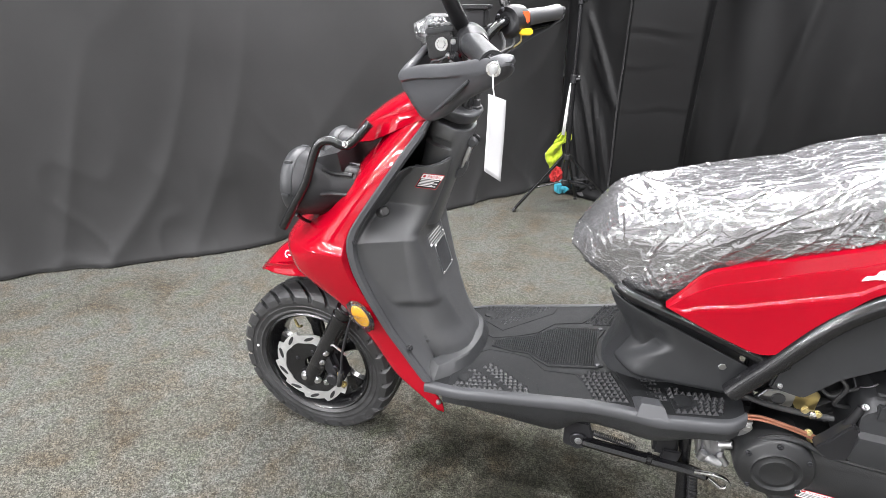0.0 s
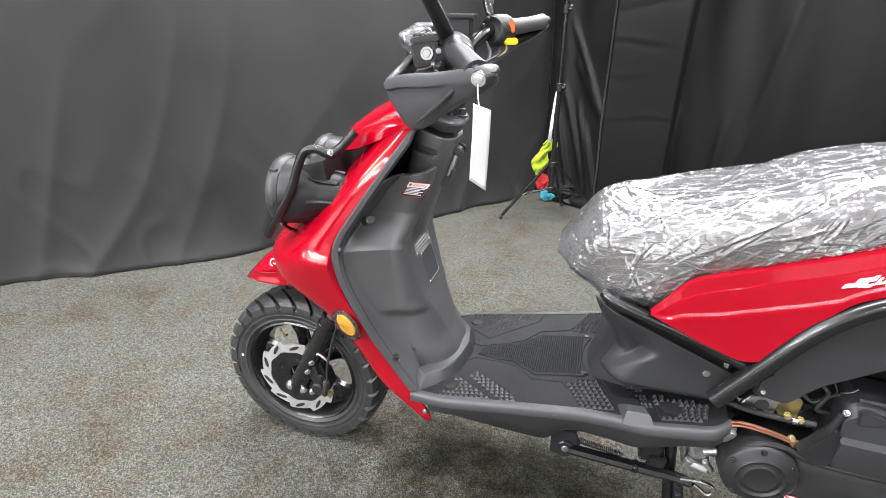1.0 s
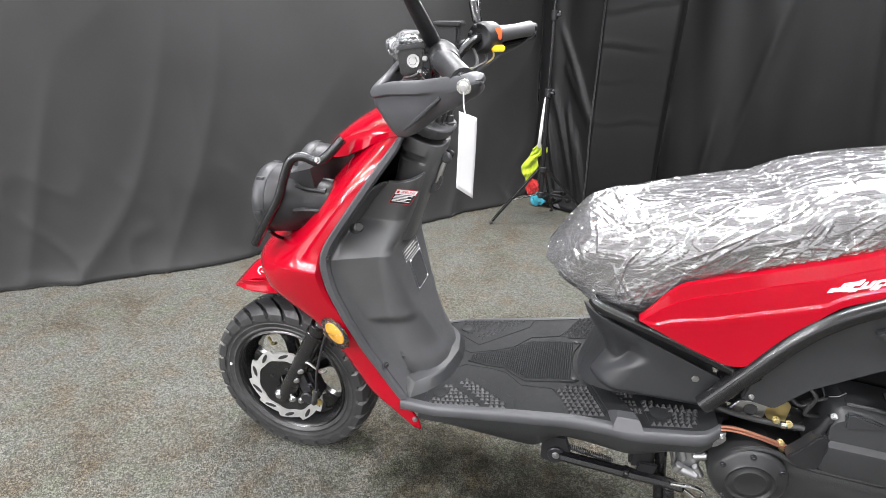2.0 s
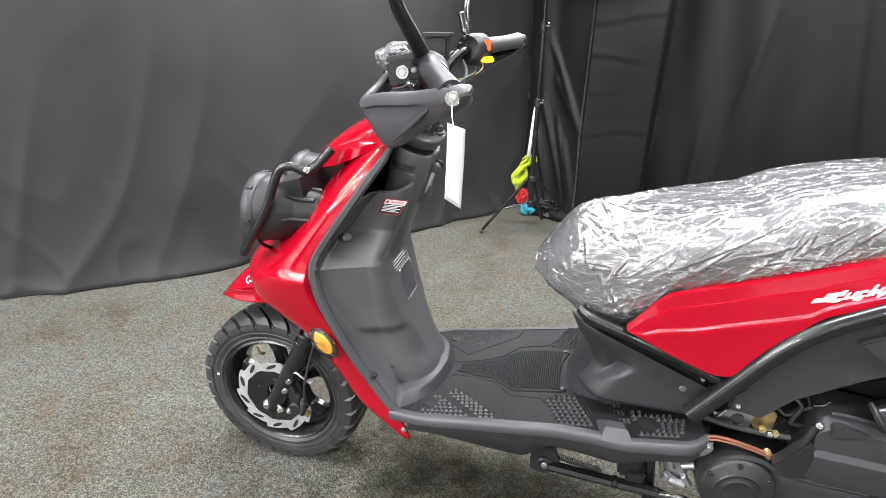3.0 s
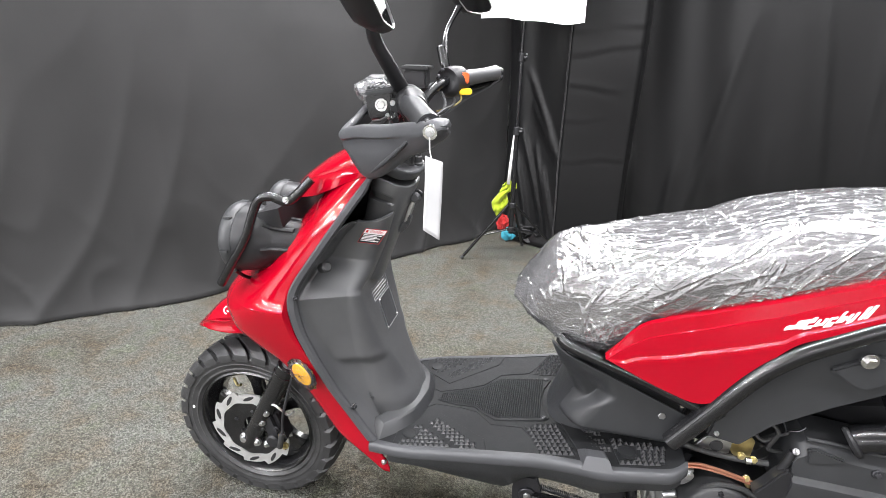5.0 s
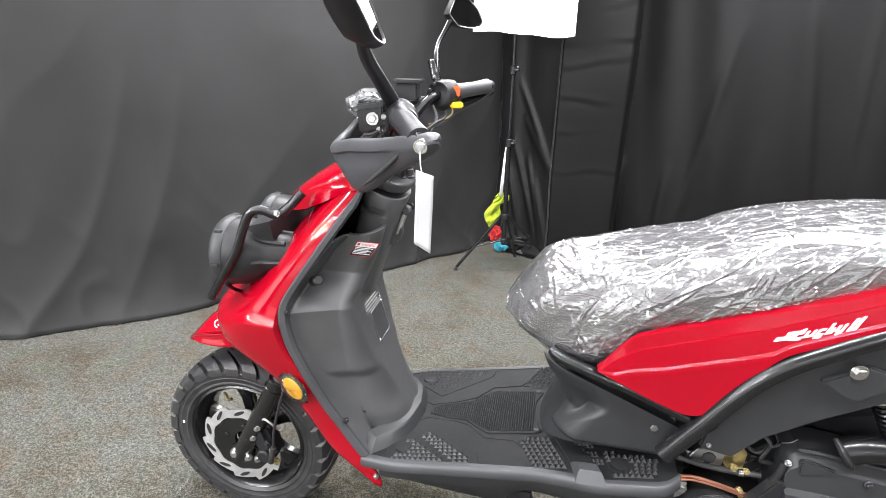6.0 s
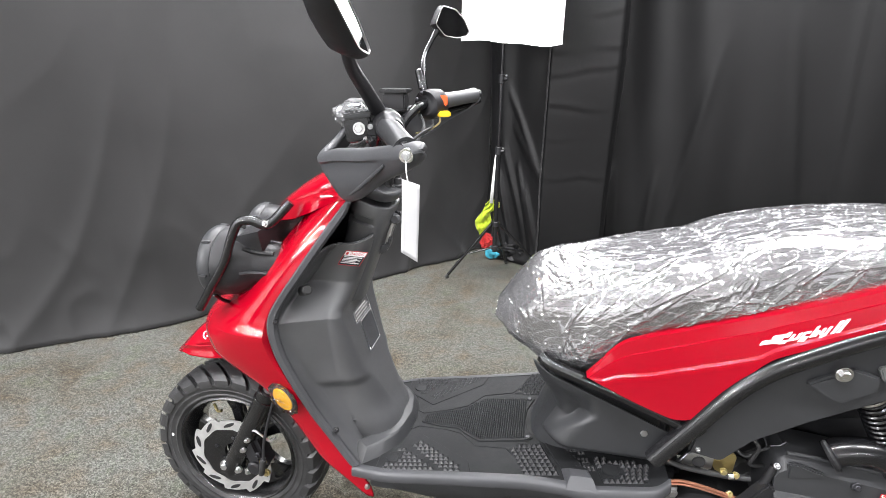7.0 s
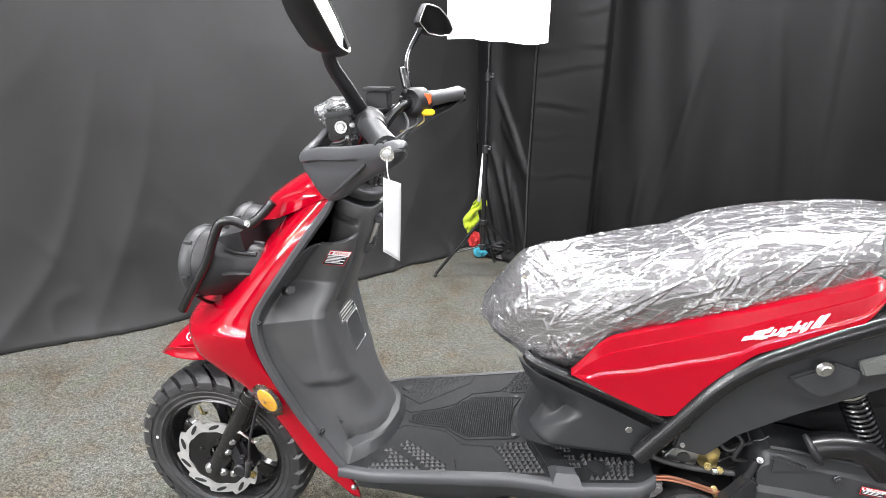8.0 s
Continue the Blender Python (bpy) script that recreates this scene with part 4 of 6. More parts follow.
def side_panel():
    rings = []
    for i in range(81):
        x = 0.857 + (1.343 - 0.857) * i / 80
        t, b, line = interp(PT, x), interp(PB, x), body_line(x)
        ring = [Vector((x, -0.180, b)), Vector((x, -0.194, b + 0.002))]
        c = crease_z(x)
        g = min(0.004, 0.2 * max(0.0001, line - b - 0.006))
        zs = [b + 0.006 + (c - g - b - 0.006) * k / 8 for k in range(8)] + [c - g + 2 * g * k / 10 for k in range(10)] + [c + g + (line - c - g) * k / 6 for k in range(7)]
        for z in zs:
            ring.append(Vector((x, panel_y(x, z), z)))
        y = ring[-1].y
        for u, dy in ((0.04, 0.0025), (0.5, 0.005), (0.9, 0.007), (0.98, 0.010), (1.0, 0.016)):
            ring.append(Vector((x, y + dy, line + (t - line) * u)))
        back = -0.172 + 0.042 * ease(0.92, 1.02, x)
        ring.append(Vector((x, back, t - 0.003)))
        ring.append(Vector((x, back, b + 0.003)))
        rings.append(ring)
    return loft(rings)


both("side_panel", side_panel(), RED, scooter, "glossy red side panel")

# frame tubes
for sgn in (-1, 1):
    part("frame_tube", tube([(0.772, 0.150 * sgn, 0.668), (0.80, 0.166 * sgn, 0.656), (0.93, 0.178 * sgn, 0.614), (1.07, 0.182 * sgn, 0.556)], 0.012, 14), GLOSS, scooter, "gloss black frame tube")
    part("frame_tube", tube([(1.0, 0.19 * sgn, 0.487), (1.06, 0.192 * sgn, 0.575), (1.115, 0.192 * sgn, 0.655), (1.16, 0.192 * sgn, 0.702), (1.22, 0.192 * sgn, 0.743), (1.36, 0.185 * sgn, 0.812), (1.6, 0.17 * sgn, 0.90)], 0.019, 18), GLOSS, scooter, "thick gloss black frame tube")
    part("weld_plate", slab([(1.045, 0.585), (1.075, 0.585), (1.09, 0.565), (1.072, 0.545), (1.05, 0.56)], 0.170 * sgn, 0.190 * sgn, 0.003), GLOSS, scooter)


def bolt(at, axis, r=0.008, mat=CHROME, parent=None, name="bolt", label="", tall=0.006):
    """Flanged hexagon-head bolt."""
    at, d = Vector(at), Vector(axis).normalized()
    bm = rod(at - d * 0.004, at + d * tall * 0.35, r * 1.25, 18, 0.0008)
    rod(at, at + d * tall, r * 0.8, 6, 0.0008, bm)
    return part(name, bm, mat, parent or scooter, label, 25)


def seat_box():
    """Black body under the seat, rounded in front, with a moulded ridge along its flank."""
    rings = []
    for z, xf, w, long in ((0.40, 0.758, 0.116, 0.13), (0.415, 0.763, 0.117, 0.13), (0.45, 0.774, 0.118, 0.125), (0.48, 0.784, 0.119, 0.12), (0.515, 0.793, 0.120, 0.11), (0.55, 0.796, 0.122, 0.10), (0.58, 0.790, 0.126, 0.09), (0.61, 0.778, 0.132, 0.08), (0.64, 0.764, 0.138, 0.07), (0.672, 0.748, 0.142, 0.06)):
        ring = []
        for k in range(49):
            a = -math.pi / 2 + math.pi * k / 48
            c, s = math.cos(a), math.sin(a)
            ring.append(Vector((xf + long * (1 - abs(c) ** 0.75), w * math.copysign(abs(s) ** 0.75, s), z)))
        for sg in (1, -1):
            for x in ((0.97, 1.02) if sg > 0 else (1.02, 0.97)):
                ring.append(Vector((x, sg * w, z)))
        rings.append(ring)
    part("under_seat_cover", loft(rings), SATIN, scooter, "black plastic cover under the seat", 45)
    nu, nv = 80, 70
    FRONT = smoothed([(0.0, 0.790), (0.08, 0.787), (0.22, 0.800), (0.42, 0.816), (0.62, 0.800), (0.85, 0.772), (1.0, 0.758)], 40, 2)
    RIDGE = smoothed([(0.76, 0.462), (0.787, 0.482), (0.84, 0.524), (0.88, 0.552), (0.91, 0.560), (1.1, 0.572)], 40, 1)
    rows = []
    for i in range(nu + 1):
        row = []
        for j in range(nv + 1):
            v = j / nv
            xf = interp(FRONT, v)
            xr = 1.008 + 0.034 * v
            x = xf + (xr - xf) * (i / nu) ** 1.25
            zt = 0.655 - (x - 0.758) * 0.437
            zb = 0.468 if x < 0.80 else 0.468 - (x - 0.80) * 0.02
            if x > 1.004:
                zb += (x - 1.004) * 1.75
            z = zb + (zt - zb) * v
            e = min(1, (x - xf) / 0.055)
            edge = 0.112 + 0.026 * ease(0.45, 1.0, v)
            y = edge + (0.166 - edge) * (1 - (1 - e) ** 2.2)
            hollow = ease(0, 1, (z - interp(RIDGE, x) + 0.010) / 0.020) * (1 - ease(0.855, 0.895, x)) * (1 - ease(0, 1, (z - zt + 0.075) / 0.075))
            y -= 0.040 * hollow * ease(0, 1, e)
            if z < zb + 0.012:
                y -= 0.008 * (1 - (z - zb) / 0.012) ** 2
            row.append(Vector((x, -y, z)))
        rows.append(row)
    bm = loft(rows, False, False)
    for o in both("side_cover", bm, SATIN, scooter, "black plastic side cover", 50):
        md = o.modifiers.new("thickness", "SOLIDIFY")
        md.thickness = 0.004


seat_box()
for sgn in (-1, 1):
    bolt((0.981, 0.166 * sgn, 0.53), (0, sgn, 0), 0.0095, STEEL, name="cover_bolt")
both("under_panel", slab([(1.065, 0.505), (1.127, 0.492), (1.175, 0.546), (1.263, 0.603), (1.347, 0.65), (1.45, 0.71), (1.6, 0.78), (1.6, 0.88), (1.36, 0.80), (1.22, 0.73), (1.15, 0.69), (1.08, 0.585)], -0.178, -0.160, 0.004), SATIN, scooter, "black plastic panel under the frame tube")
both("peg_bracket", slab([(1.232, 0.690), (1.272, 0.662), (1.297, 0.656), (1.346, 0.688), (1.346, 0.716), (1.30, 0.728)], -0.192, -0.178, 0.004), SATIN, scooter, "black footrest bracket")
both("rear_bracket", slab([(1.338, 0.732), (1.352, 0.706), (1.47, 0.742), (1.56, 0.77), (1.56, 0.80), (1.45, 0.782)], -0.190, -0.178, 0.003), ZINCGREY, scooter, "grey metal rear bracket")
for sgn in (-1, 1):
    bolt((1.284, 0.193 * sgn, 0.718), (0, sgn, 0), 0.0115, CHROME, name="footrest_bolt", label="large bright chrome bolt", tall=0.010)
    bolt((1.385, 0.191 * sgn, 0.738), (0, sgn, 0), 0.008, STEEL)
    bolt((1.082, 0.179 * sgn, 0.515), (0, sgn, 0), 0.004, STEEL)
# dark inner bodywork
part("inner_fender", loft([[Vector((x, w * math.cos(a), b + (t - b) * (0.5 + 0.5 * math.sin(a)))) for a in (2 * math.pi * k / 24 for k in range(24))]
                            for x, b, t, w in ((0.90, 0.47, 0.66, 0.09), (1.0, 0.46, 0.72, 0.12), (1.15, 0.50, 0.78, 0.12), (1.3, 0.50, 0.82, 0.10), (1.45, 0.52, 0.87, 0.09), (1.62, 0.58, 0.90, 0.09))]), BLACK, scooter, "black inner rear bodywork", 60)

# lettering on the side panels: slanted white shapes
def emblem():
    """Slanted white shapes stuck on the side panels."""
    def shape(sgn, x0, x1, z0, z1, lean=0.010):
        bm = bmesh.new()
        pts = []
        for x, z in ((x0, z0), (x1, z0), (x1, z1), (x0, z1)):
            q, h = x + 0.004 + lean * z / 0.02, 0.752 + (x - 1.13) * 0.36 + z
            pts.append(bm.verts.new((q, -sgn * (panel_y(q, h) - 0.0022), h)))
        bm.faces.new(pts)
        r = bmesh.ops.extrude_face_region(bm, geom=bm.faces[:])
        bmesh.ops.translate(bm, verts=[v for v in r["geom"] if isinstance(v, bmesh.types.BMVert)], vec=(0, -0.002 * sgn, 0))
        part("emblem_bar", bm, WHITE, scooter, "", 0)
    for sgn in (-1, 1):
        for a, b, c, d in ((1.138, 1.146, 0.002, 0.010), (1.148, 1.158, 0.002, 0.010), (1.150, 1.172, 0.012, 0.018), (1.160, 1.168, 0.0, 0.018), (1.170, 1.176, 0.010, 0.020), (1.168, 1.178, -0.002, 0.004),
                           (1.180, 1.184, 0.001, 0.014), (1.184, 1.190, 0.001, 0.005), (1.190, 1.194, 0.001, 0.014), (1.197, 1.201, -0.004, 0.014), (1.201, 1.207, 0.010, 0.014), (1.203, 1.208, -0.005, 0.004),
                           (1.211, 1.215, 0.001, 0.022), (1.215, 1.221, 0.001, 0.012), (1.224, 1.228, 0.003, 0.015), (1.228, 1.232, -0.004, 0.004), (1.232, 1.236, -0.002, 0.016),
                           (1.242, 1.247, 0.0, 0.024), (1.250, 1.255, 0.0, 0.025)):
            shape(sgn, a, b, c, d)


emblem()

# ---- engine and drive
engine = part("engine_case", loft([[Vector((x, y, z)) for y, z in ((-0.05, t), (-0.13, t), (-0.155, t - 0.012), (-0.165, t - 0.035), (-0.165, b + 0.03), (-0.15, b), (-0.05, b))]
                                   for x, t, b in ((1.075, 0.36, 0.235), (1.11, 0.378, 0.215), (1.16, 0.376, 0.212), (1.2, 0.36, 0.21), (1.3, 0.352, 0.205), (1.42, 0.335, 0.19), (1.55, 0.32, 0.18), (1.6, 0.29, 0.20))]), ENGINE, scooter, "black engine and belt case", 50)
part("round_cover", lathe([(0.0, -0.190), (0.022, -0.192), (0.030, -0.194), (0.036, -0.190), (0.041, -0.190), (0.046, -0.194), (0.050, -0.190), (0.066, -0.186), (0.072, -0.180), (0.074, -0.165), (0.074, -0.10), (0, -0.10)], (1.120, 0, 0.312), n=56), ENGINE, engine, "round black belt cover")
for a in (150, 35, -40, -130, 95):
    bolt((1.120 + 0.064 * math.cos(radians(a)), -0.187, 0.312 + 0.064 * math.sin(radians(a))), (0, -1, 0), 0.0045, DARKMETAL, engine)
part("case_rib", tube([(1.06, -0.168, 0.345), (1.10, -0.172, 0.383), (1.15, -0.172, 0.386), (1.21, -0.170, 0.362), (1.35, -0.168, 0.348)], 0.006, 8), ENGINE, engine)
part("crankcase", block((0.985, -0.09, 0.24), (1.09, 0.09, 0.40), 0.015), DARKMETAL, engine)
bm = block((0.985, -0.135, 0.255), (1.04, -0.07, 0.335), 0.010)
part("carburettor", bm, ALLOY, engine, "silver cast alloy carburettor body")
for k, (x0, z0, x1, z1, r) in enumerate(((0.990, 0.335, 1.002, 0.300, 0.007), (1.000, 0.270, 1.035, 0.262, 0.010), (1.020, 0.310, 1.046, 0.322, 0.009), (1.028, 0.285, 1.044, 0.262, 0.008), (0.992, 0.262, 0.998, 0.285, 0.009))):
    part("alloy_boss", rod((x0, -0.142, z0), (x1, -0.146, z1), r, 12, 0.002), ALLOY, engine)
part("vent_hose", tube([(0.985, -0.12, 0.345), (0.978, -0.135, 0.33), (0.984, -0.14, 0.30), (0.985, -0.135, 0.27)], 0.004, 8), STEEL, engine, "braided steel vent hose")
part("engine_link", loft([[Vector((x, y, z)) for y, z in ((-0.155, t), (-0.155, b), (-0.145, b), (-0.145, t))] for x, t, b in ((1.022, 0.372, 0.358), (1.04, 0.382, 0.352), (1.055, 0.397, 0.360), (1.066, 0.398, 0.372))]), ALLOY, engine, "silver alloy engine bracket")
bolt((1.058, -0.156, 0.383), (0, -1, 0), 0.008, STEEL, engine)
for k, dz in enumerate((0.002, 0.010)):
    part("copper_hose", tube([(1.03, -0.150, 0.392 + dz), (1.07, -0.152, 0.403 + dz), (1.12, -0.152, 0.398 + dz * 0.7), (1.185, -0.150, 0.378 + dz * 0.8)], 0.0034, 8), COPPER, engine, "copper coloured hose")
part("fuel_hose", tube([(1.03, -0.14, 0.452), (1.08, -0.145, 0.442), (1.14, -0.147, 0.437), (1.20, -0.145, 0.435)], 0.006, 10), RUBBER, engine, "black rubber hose")
part("throttle_plate", slab([(1.060, 0.440), (1.080, 0.470), (1.132, 0.474), (1.130, 0.436), (1.09, 0.428)], -0.135, -0.125, 0.002), STEEL, engine, "bare steel throttle bracket")
# no real opening: a black disc carries the hole's shade as colour
part("plate_hole_shade", lathe([(0.0, -0.138), (0.012, -0.138), (0.014, -0.134), (0.014, -0.120), (0, -0.12)], (1.103, 0, 0.452), n=20), RUBBER, engine)
part("zinc_bracket", slab([(1.115, 0.47), (1.15, 0.495), (1.175, 0.47), (1.172, 0.425), (1.14, 0.43)], -0.130, -0.122, 0.002), BRASS, engine, "yellow zinc-plated bracket")
for x, z in ((1.142, 0.494), (1.148, 0.446), (1.172, 0.440), (1.176, 0.378), (1.168, 0.392)):
    bolt((x, -0.148, z), (0, -1, 0.3), 0.006, BRASS, engine, "clamp_screw")
part("hose_clamp", lathe([(0.0085, -0.005), (0.0085, 0.005), (0.0065, 0.005), (0.0065, -0.005)], (1.162, -0.146, 0.4365), "x", 16), CHROME, engine)
part("split_pin", tube([(1.176, -0.155, 0.375), (1.182, -0.157, 0.362), (1.180, -0.157, 0.350), (1.174, -0.156, 0.356), (1.177, -0.155, 0.372)], 0.0018, 6), CHROME, engine)
for pts in (((1.19, -0.12, 0.52), (1.21, -0.13, 0.50), (1.20, -0.13, 0.46), (1.23, -0.12, 0.45)), ((1.16, -0.11, 0.50), (1.19, -0.12, 0.47), (1.22, -0.12, 0.49), (1.26, -0.11, 0.50)), ((1.10, -0.12, 0.50), (1.12, -0.125, 0.475), (1.14, -0.125, 0.49), (1.15, -0.12, 0.52))):
    part("cable", tube(pts, 0.004, 8), RUBBER, engine)
part("cable_clip", tube([(1.205, -0.115, 0.535), (1.235, -0.115, 0.534)], 0.002, 6), DARKMETAL, engine)
part("cable_clip", tube([(1.225, -0.12, 0.56), (1.238, -0.12, 0.548), (1.248, -0.12, 0.556)], 0.002, 6), DARKMETAL, engine)
for pts in (((1.215, -0.125, 0.525), (1.222, -0.13, 0.508), (1.215, -0.13, 0.498)), ((1.232, -0.125, 0.505), (1.245, -0.13, 0.512), (1.255, -0.13, 0.522)), ((1.17, -0.125, 0.515), (1.182, -0.13, 0.525), (1.19, -0.13, 0.518))):
    part("cable_clip", tube(pts, 0.0018, 6), DARKMETAL, engine)

# air box
ab = part("air_box", loft([[Vector((x, y, z)) for y, z in ((-0.07, t), (-0.125, t + 0.002), (-0.150, t - 0.004), (-0.168, t - 0.026), (-0.172, m + 0.006), (-0.186, m), (-0.187, m - 0.006), (-0.176, b + 0.01), (-0.16, b), (-0.07, b))]
                            for x, t, m, b in ((1.232, 0.490, 0.432, 0.362), (1.238, 0.503, 0.432, 0.356), (1.252, 0.513, 0.431, 0.352), (1.30, 0.511, 0.428, 0.348), (1.40, 0.498, 0.420, 0.34), (1.52, 0.478, 0.41, 0.335), (1.6, 0.462, 0.40, 0.33), (1.63, 0.44, 0.40, 0.345))]), SATIN, scooter, "black plastic air filter box", 32)
# dark sheet added so the gap over the air box shows only shade
part("gap_backing", slab([(1.05, 0.40), (1.06, 0.52), (1.20, 0.60), (1.36, 0.70), (1.60, 0.80), (1.66, 0.62), (1.58, 0.42), (1.30, 0.36)], -0.050, -0.035, 0.004), BLACK, scooter, "dark backing sheet added behind the air box")
part("box_panel", slab([(1.250, 0.500), (1.262, 0.504), (1.318, 0.487), (1.305, 0.478), (1.252, 0.468)], -0.172, -0.160, 0.003), SATIN, ab)
part("box_seam", tube([(1.248, -0.155, 0.515), (1.30, -0.155, 0.511), (1.40, -0.155, 0.498), (1.52, -0.153, 0.478), (1.62, -0.15, 0.46)], 0.004, 8), SATIN, ab)
bolt((1.372, -0.172, 0.470), (0, -1, 0.2), 0.007, DARKMETAL, ab, "box_screw")
part("box_ear", slab([(1.172, 0.385), (1.19, 0.408), (1.212, 0.444), (1.222, 0.452), (1.234, 0.446), (1.238, 0.40), (1.232, 0.365), (1.20, 0.358)], -0.180, -0.150, 0.004, 2), BLACK, scooter, "black case lug")
part("box_strut", tube([(1.215, -0.160, 0.42), (1.222, -0.162, 0.455), (1.230, -0.160, 0.484)], [0.012, 0.008, 0.008], 10), BLACK, scooter)
bolt((1.232, -0.166, 0.490), (0, -0.8, 1), 0.005, ALLOY, scooter)
part("intake_duct", tube([(1.318, -0.150, 0.518), (1.345, -0.152, 0.533), (1.385, -0.152, 0.537), (1.425, -0.150, 0.522), (1.46, -0.148, 0.490)], [0.026, 0.027, 0.027, 0.028, 0.032], 20), GLOSS, scooter, "glossy black rubber intake duct")
part("duct_lip", tube([(1.306, -0.150, 0.548), (1.313, -0.172, 0.535), (1.326, -0.178, 0.516), (1.338, -0.165, 0.500)], [0.005, 0.007, 0.007, 0.005], 8), BLACK, scooter)


def text_mesh(word, size):
    cu = bpy.data.curves.new("word", "FONT")
    cu.body, cu.size, cu.align_x, cu.align_y = word, size, "CENTER", "CENTER"
    ob = bpy.data.objects.new("word", cu)
    scene.collection.objects.link(ob)
    me = bpy.data.meshes.new_from_object(ob.evaluated_get(bpy.context.evaluated_depsgraph_get()))
    bpy.data.objects.remove(ob)
    bm = bmesh.new()
    bm.from_mesh(me)
    return bm


INK = plain("red_ink", (0.55, 0.02, 0.03), 0.5, vary=0.05)
LABELBLACK = plain("black_label", (0.02, 0.02, 0.022), 0.35, vary=0.1)


def sticker(name, parent, m, w, h, rows, base, label):
    """Warning sticker on the plane of m (x across, y up, z out): red frame, word, lines of small print."""
    def flat(boxes, z):
        bm = bmesh.new()
        for x0, y0, x1, y1 in boxes:
            bm.faces.new([bm.verts.new(m @ Vector((x, y, z))) for x, y in ((x0, y0), (x1, y0), (x1, y1), (x0, y1))])
        r = bmesh.ops.extrude_face_region(bm, geom=bm.faces[:])
        off = m.to_3x3() @ Vector((0, 0, -0.0004))
        bmesh.ops.translate(bm, verts=[v for v in r["geom"] if isinstance(v, bmesh.types.BMVert)], vec=off)
        return bm
    st = part(name, flat([(-w / 2, -h / 2, w / 2, h / 2)], 0.0006), INK, parent, label, 0)
    e = 0.0012
    part("sticker_face", flat([(-w / 2 + e, -h / 2 + e, w / 2 - e, h / 2 - e)], 0.0011), base, st, "", 0)
    part("sticker_head", flat([(-w / 2 + e, h * 0.16, w / 2 - e, h / 2 - e)], 0.0016), WHITE, st, "", 0)
    bm = text_mesh("WARNING", h * 0.30)
    k = (w * 0.62) / max(1e-6, max(v.co.x for v in bm.verts) - min(v.co.x for v in bm.verts))
    for v in bm.verts:
        v.co = m @ Vector((v.co.x * k + w * 0.08, v.co.y + h * 0.32, 0.0021))
    part("warning_word", bm, INK, st, "", 0)
    part("warning_mark", flat([(-w * 0.42, h * 0.24, -w * 0.31, h * 0.40)], 0.0021), INK, st, "", 0)
    lines = []
    for r in range(rows):
        y = h * 0.08 - r * h * 0.5 / rows
        lines.append((-w * 0.42, y - h * 0.025, w * (0.40 if r % 2 == 0 else 0.22), y + h * 0.025))
    part("small_print", flat(lines, 0.0016), WHITE if base is LABELBLACK else LABELBLACK, st, "", 0)


def facing(at, out, up):
    """Pose at a place with z along out and y towards up."""
    z = Vector(out).normalized()
    x = Vector(up).cross(z).normalized()
    y = z.cross(x)
    return Matrix.Translation(at) @ Matrix((x, y, z)).transposed().to_4x4()


SLANT = Matrix(((1, 0.55, 0, 0), (0, 1, 0, 0), (0, 0, 1, 0), (0, 0, 0, 1)))
sticker("warning_sticker", inner, facing((0.362, -0.0890, 0.821), (0.10, -1, -0.02), (0.06, 0, 1)) @ SLANT, 0.047, 0.034, 5, LABELBLACK, "red-framed warning sticker")
sticker("warning_sticker", ab, facing((1.436, -0.1735, 0.452), (0, -1, 0.1), (0.10, 0, 1)), 0.044, 0.017, 3, LABELBLACK, "red and white warning sticker")
sticker("warning_sticker", engine, facing((1.215, -0.167, 0.247), (0, -1, 0.05), (0.08, 0, 1)), 0.075, 0.022, 3, WHITE, "white warning sticker with red lettering")


def data_plate():
    m = facing((0.3490, -0.012, 0.632), (0.96, 0, 0.28), (-0.28, 0, 0.96))
    def quad(x0, y0, x1, y1, z, bm):
        bm.faces.new([bm.verts.new(m @ Vector((x, y, z))) for x, y in ((x0, y0), (x1, y0), (x1, y1), (x0, y1))])
    for name, box, mat in (("data_plate", (-0.036, 0.012, 0.062, 0.062), LABELBLACK), ("data_plate", (-0.014, -0.072, 0.062, 0.006), TRIM)):
        bm = bmesh.new()
        quad(*box, 0.003, bm)
        r = bmesh.ops.extrude_face_region(bm, geom=bm.faces[:])
        bmesh.ops.translate(bm, verts=[v for v in r["geom"] if isinstance(v, bmesh.types.BMVert)], vec=m.to_3x3() @ Vector((0, 0, -0.006)))
        p = part(name, bm, mat, inner, "riveted dark metal data plate", 0)
        ring = [m @ Vector((x, y, 0.0032)) for x, y in ((box[0], box[1]), (box[2], box[1]), (box[2], box[3]), (box[0], box[3]), (box[0], box[1]))]
        part("plate_edge", tube(ring, 0.0009, 6, 0), STEEL, p)
        bm = bmesh.new()
        n = 6
        for k in range(n):
            y = box[1] + (box[3] - box[1]) * (k + 0.8) / (n + 0.6)
            if mat is LABELBLACK:
                quad(box[0] + 0.006, y, box[2] - (0.006 if k % 2 else 0.018), y + 0.0022, 0.0036, bm)
        if mat is LABELBLACK:
            part("print_bars", bm, WHITE, p, "", 0)
        for x in (box[0] + 0.003, box[2] - 0.003):
            for y in (box[1] + 0.003, box[3] - 0.003):
                bolt(m @ Vector((x, y, 0.003)), m.to_3x3() @ Vector((0, 0, 1)), 0.0022, CHROME, p, "rivet", tall=0.002)


data_plate()

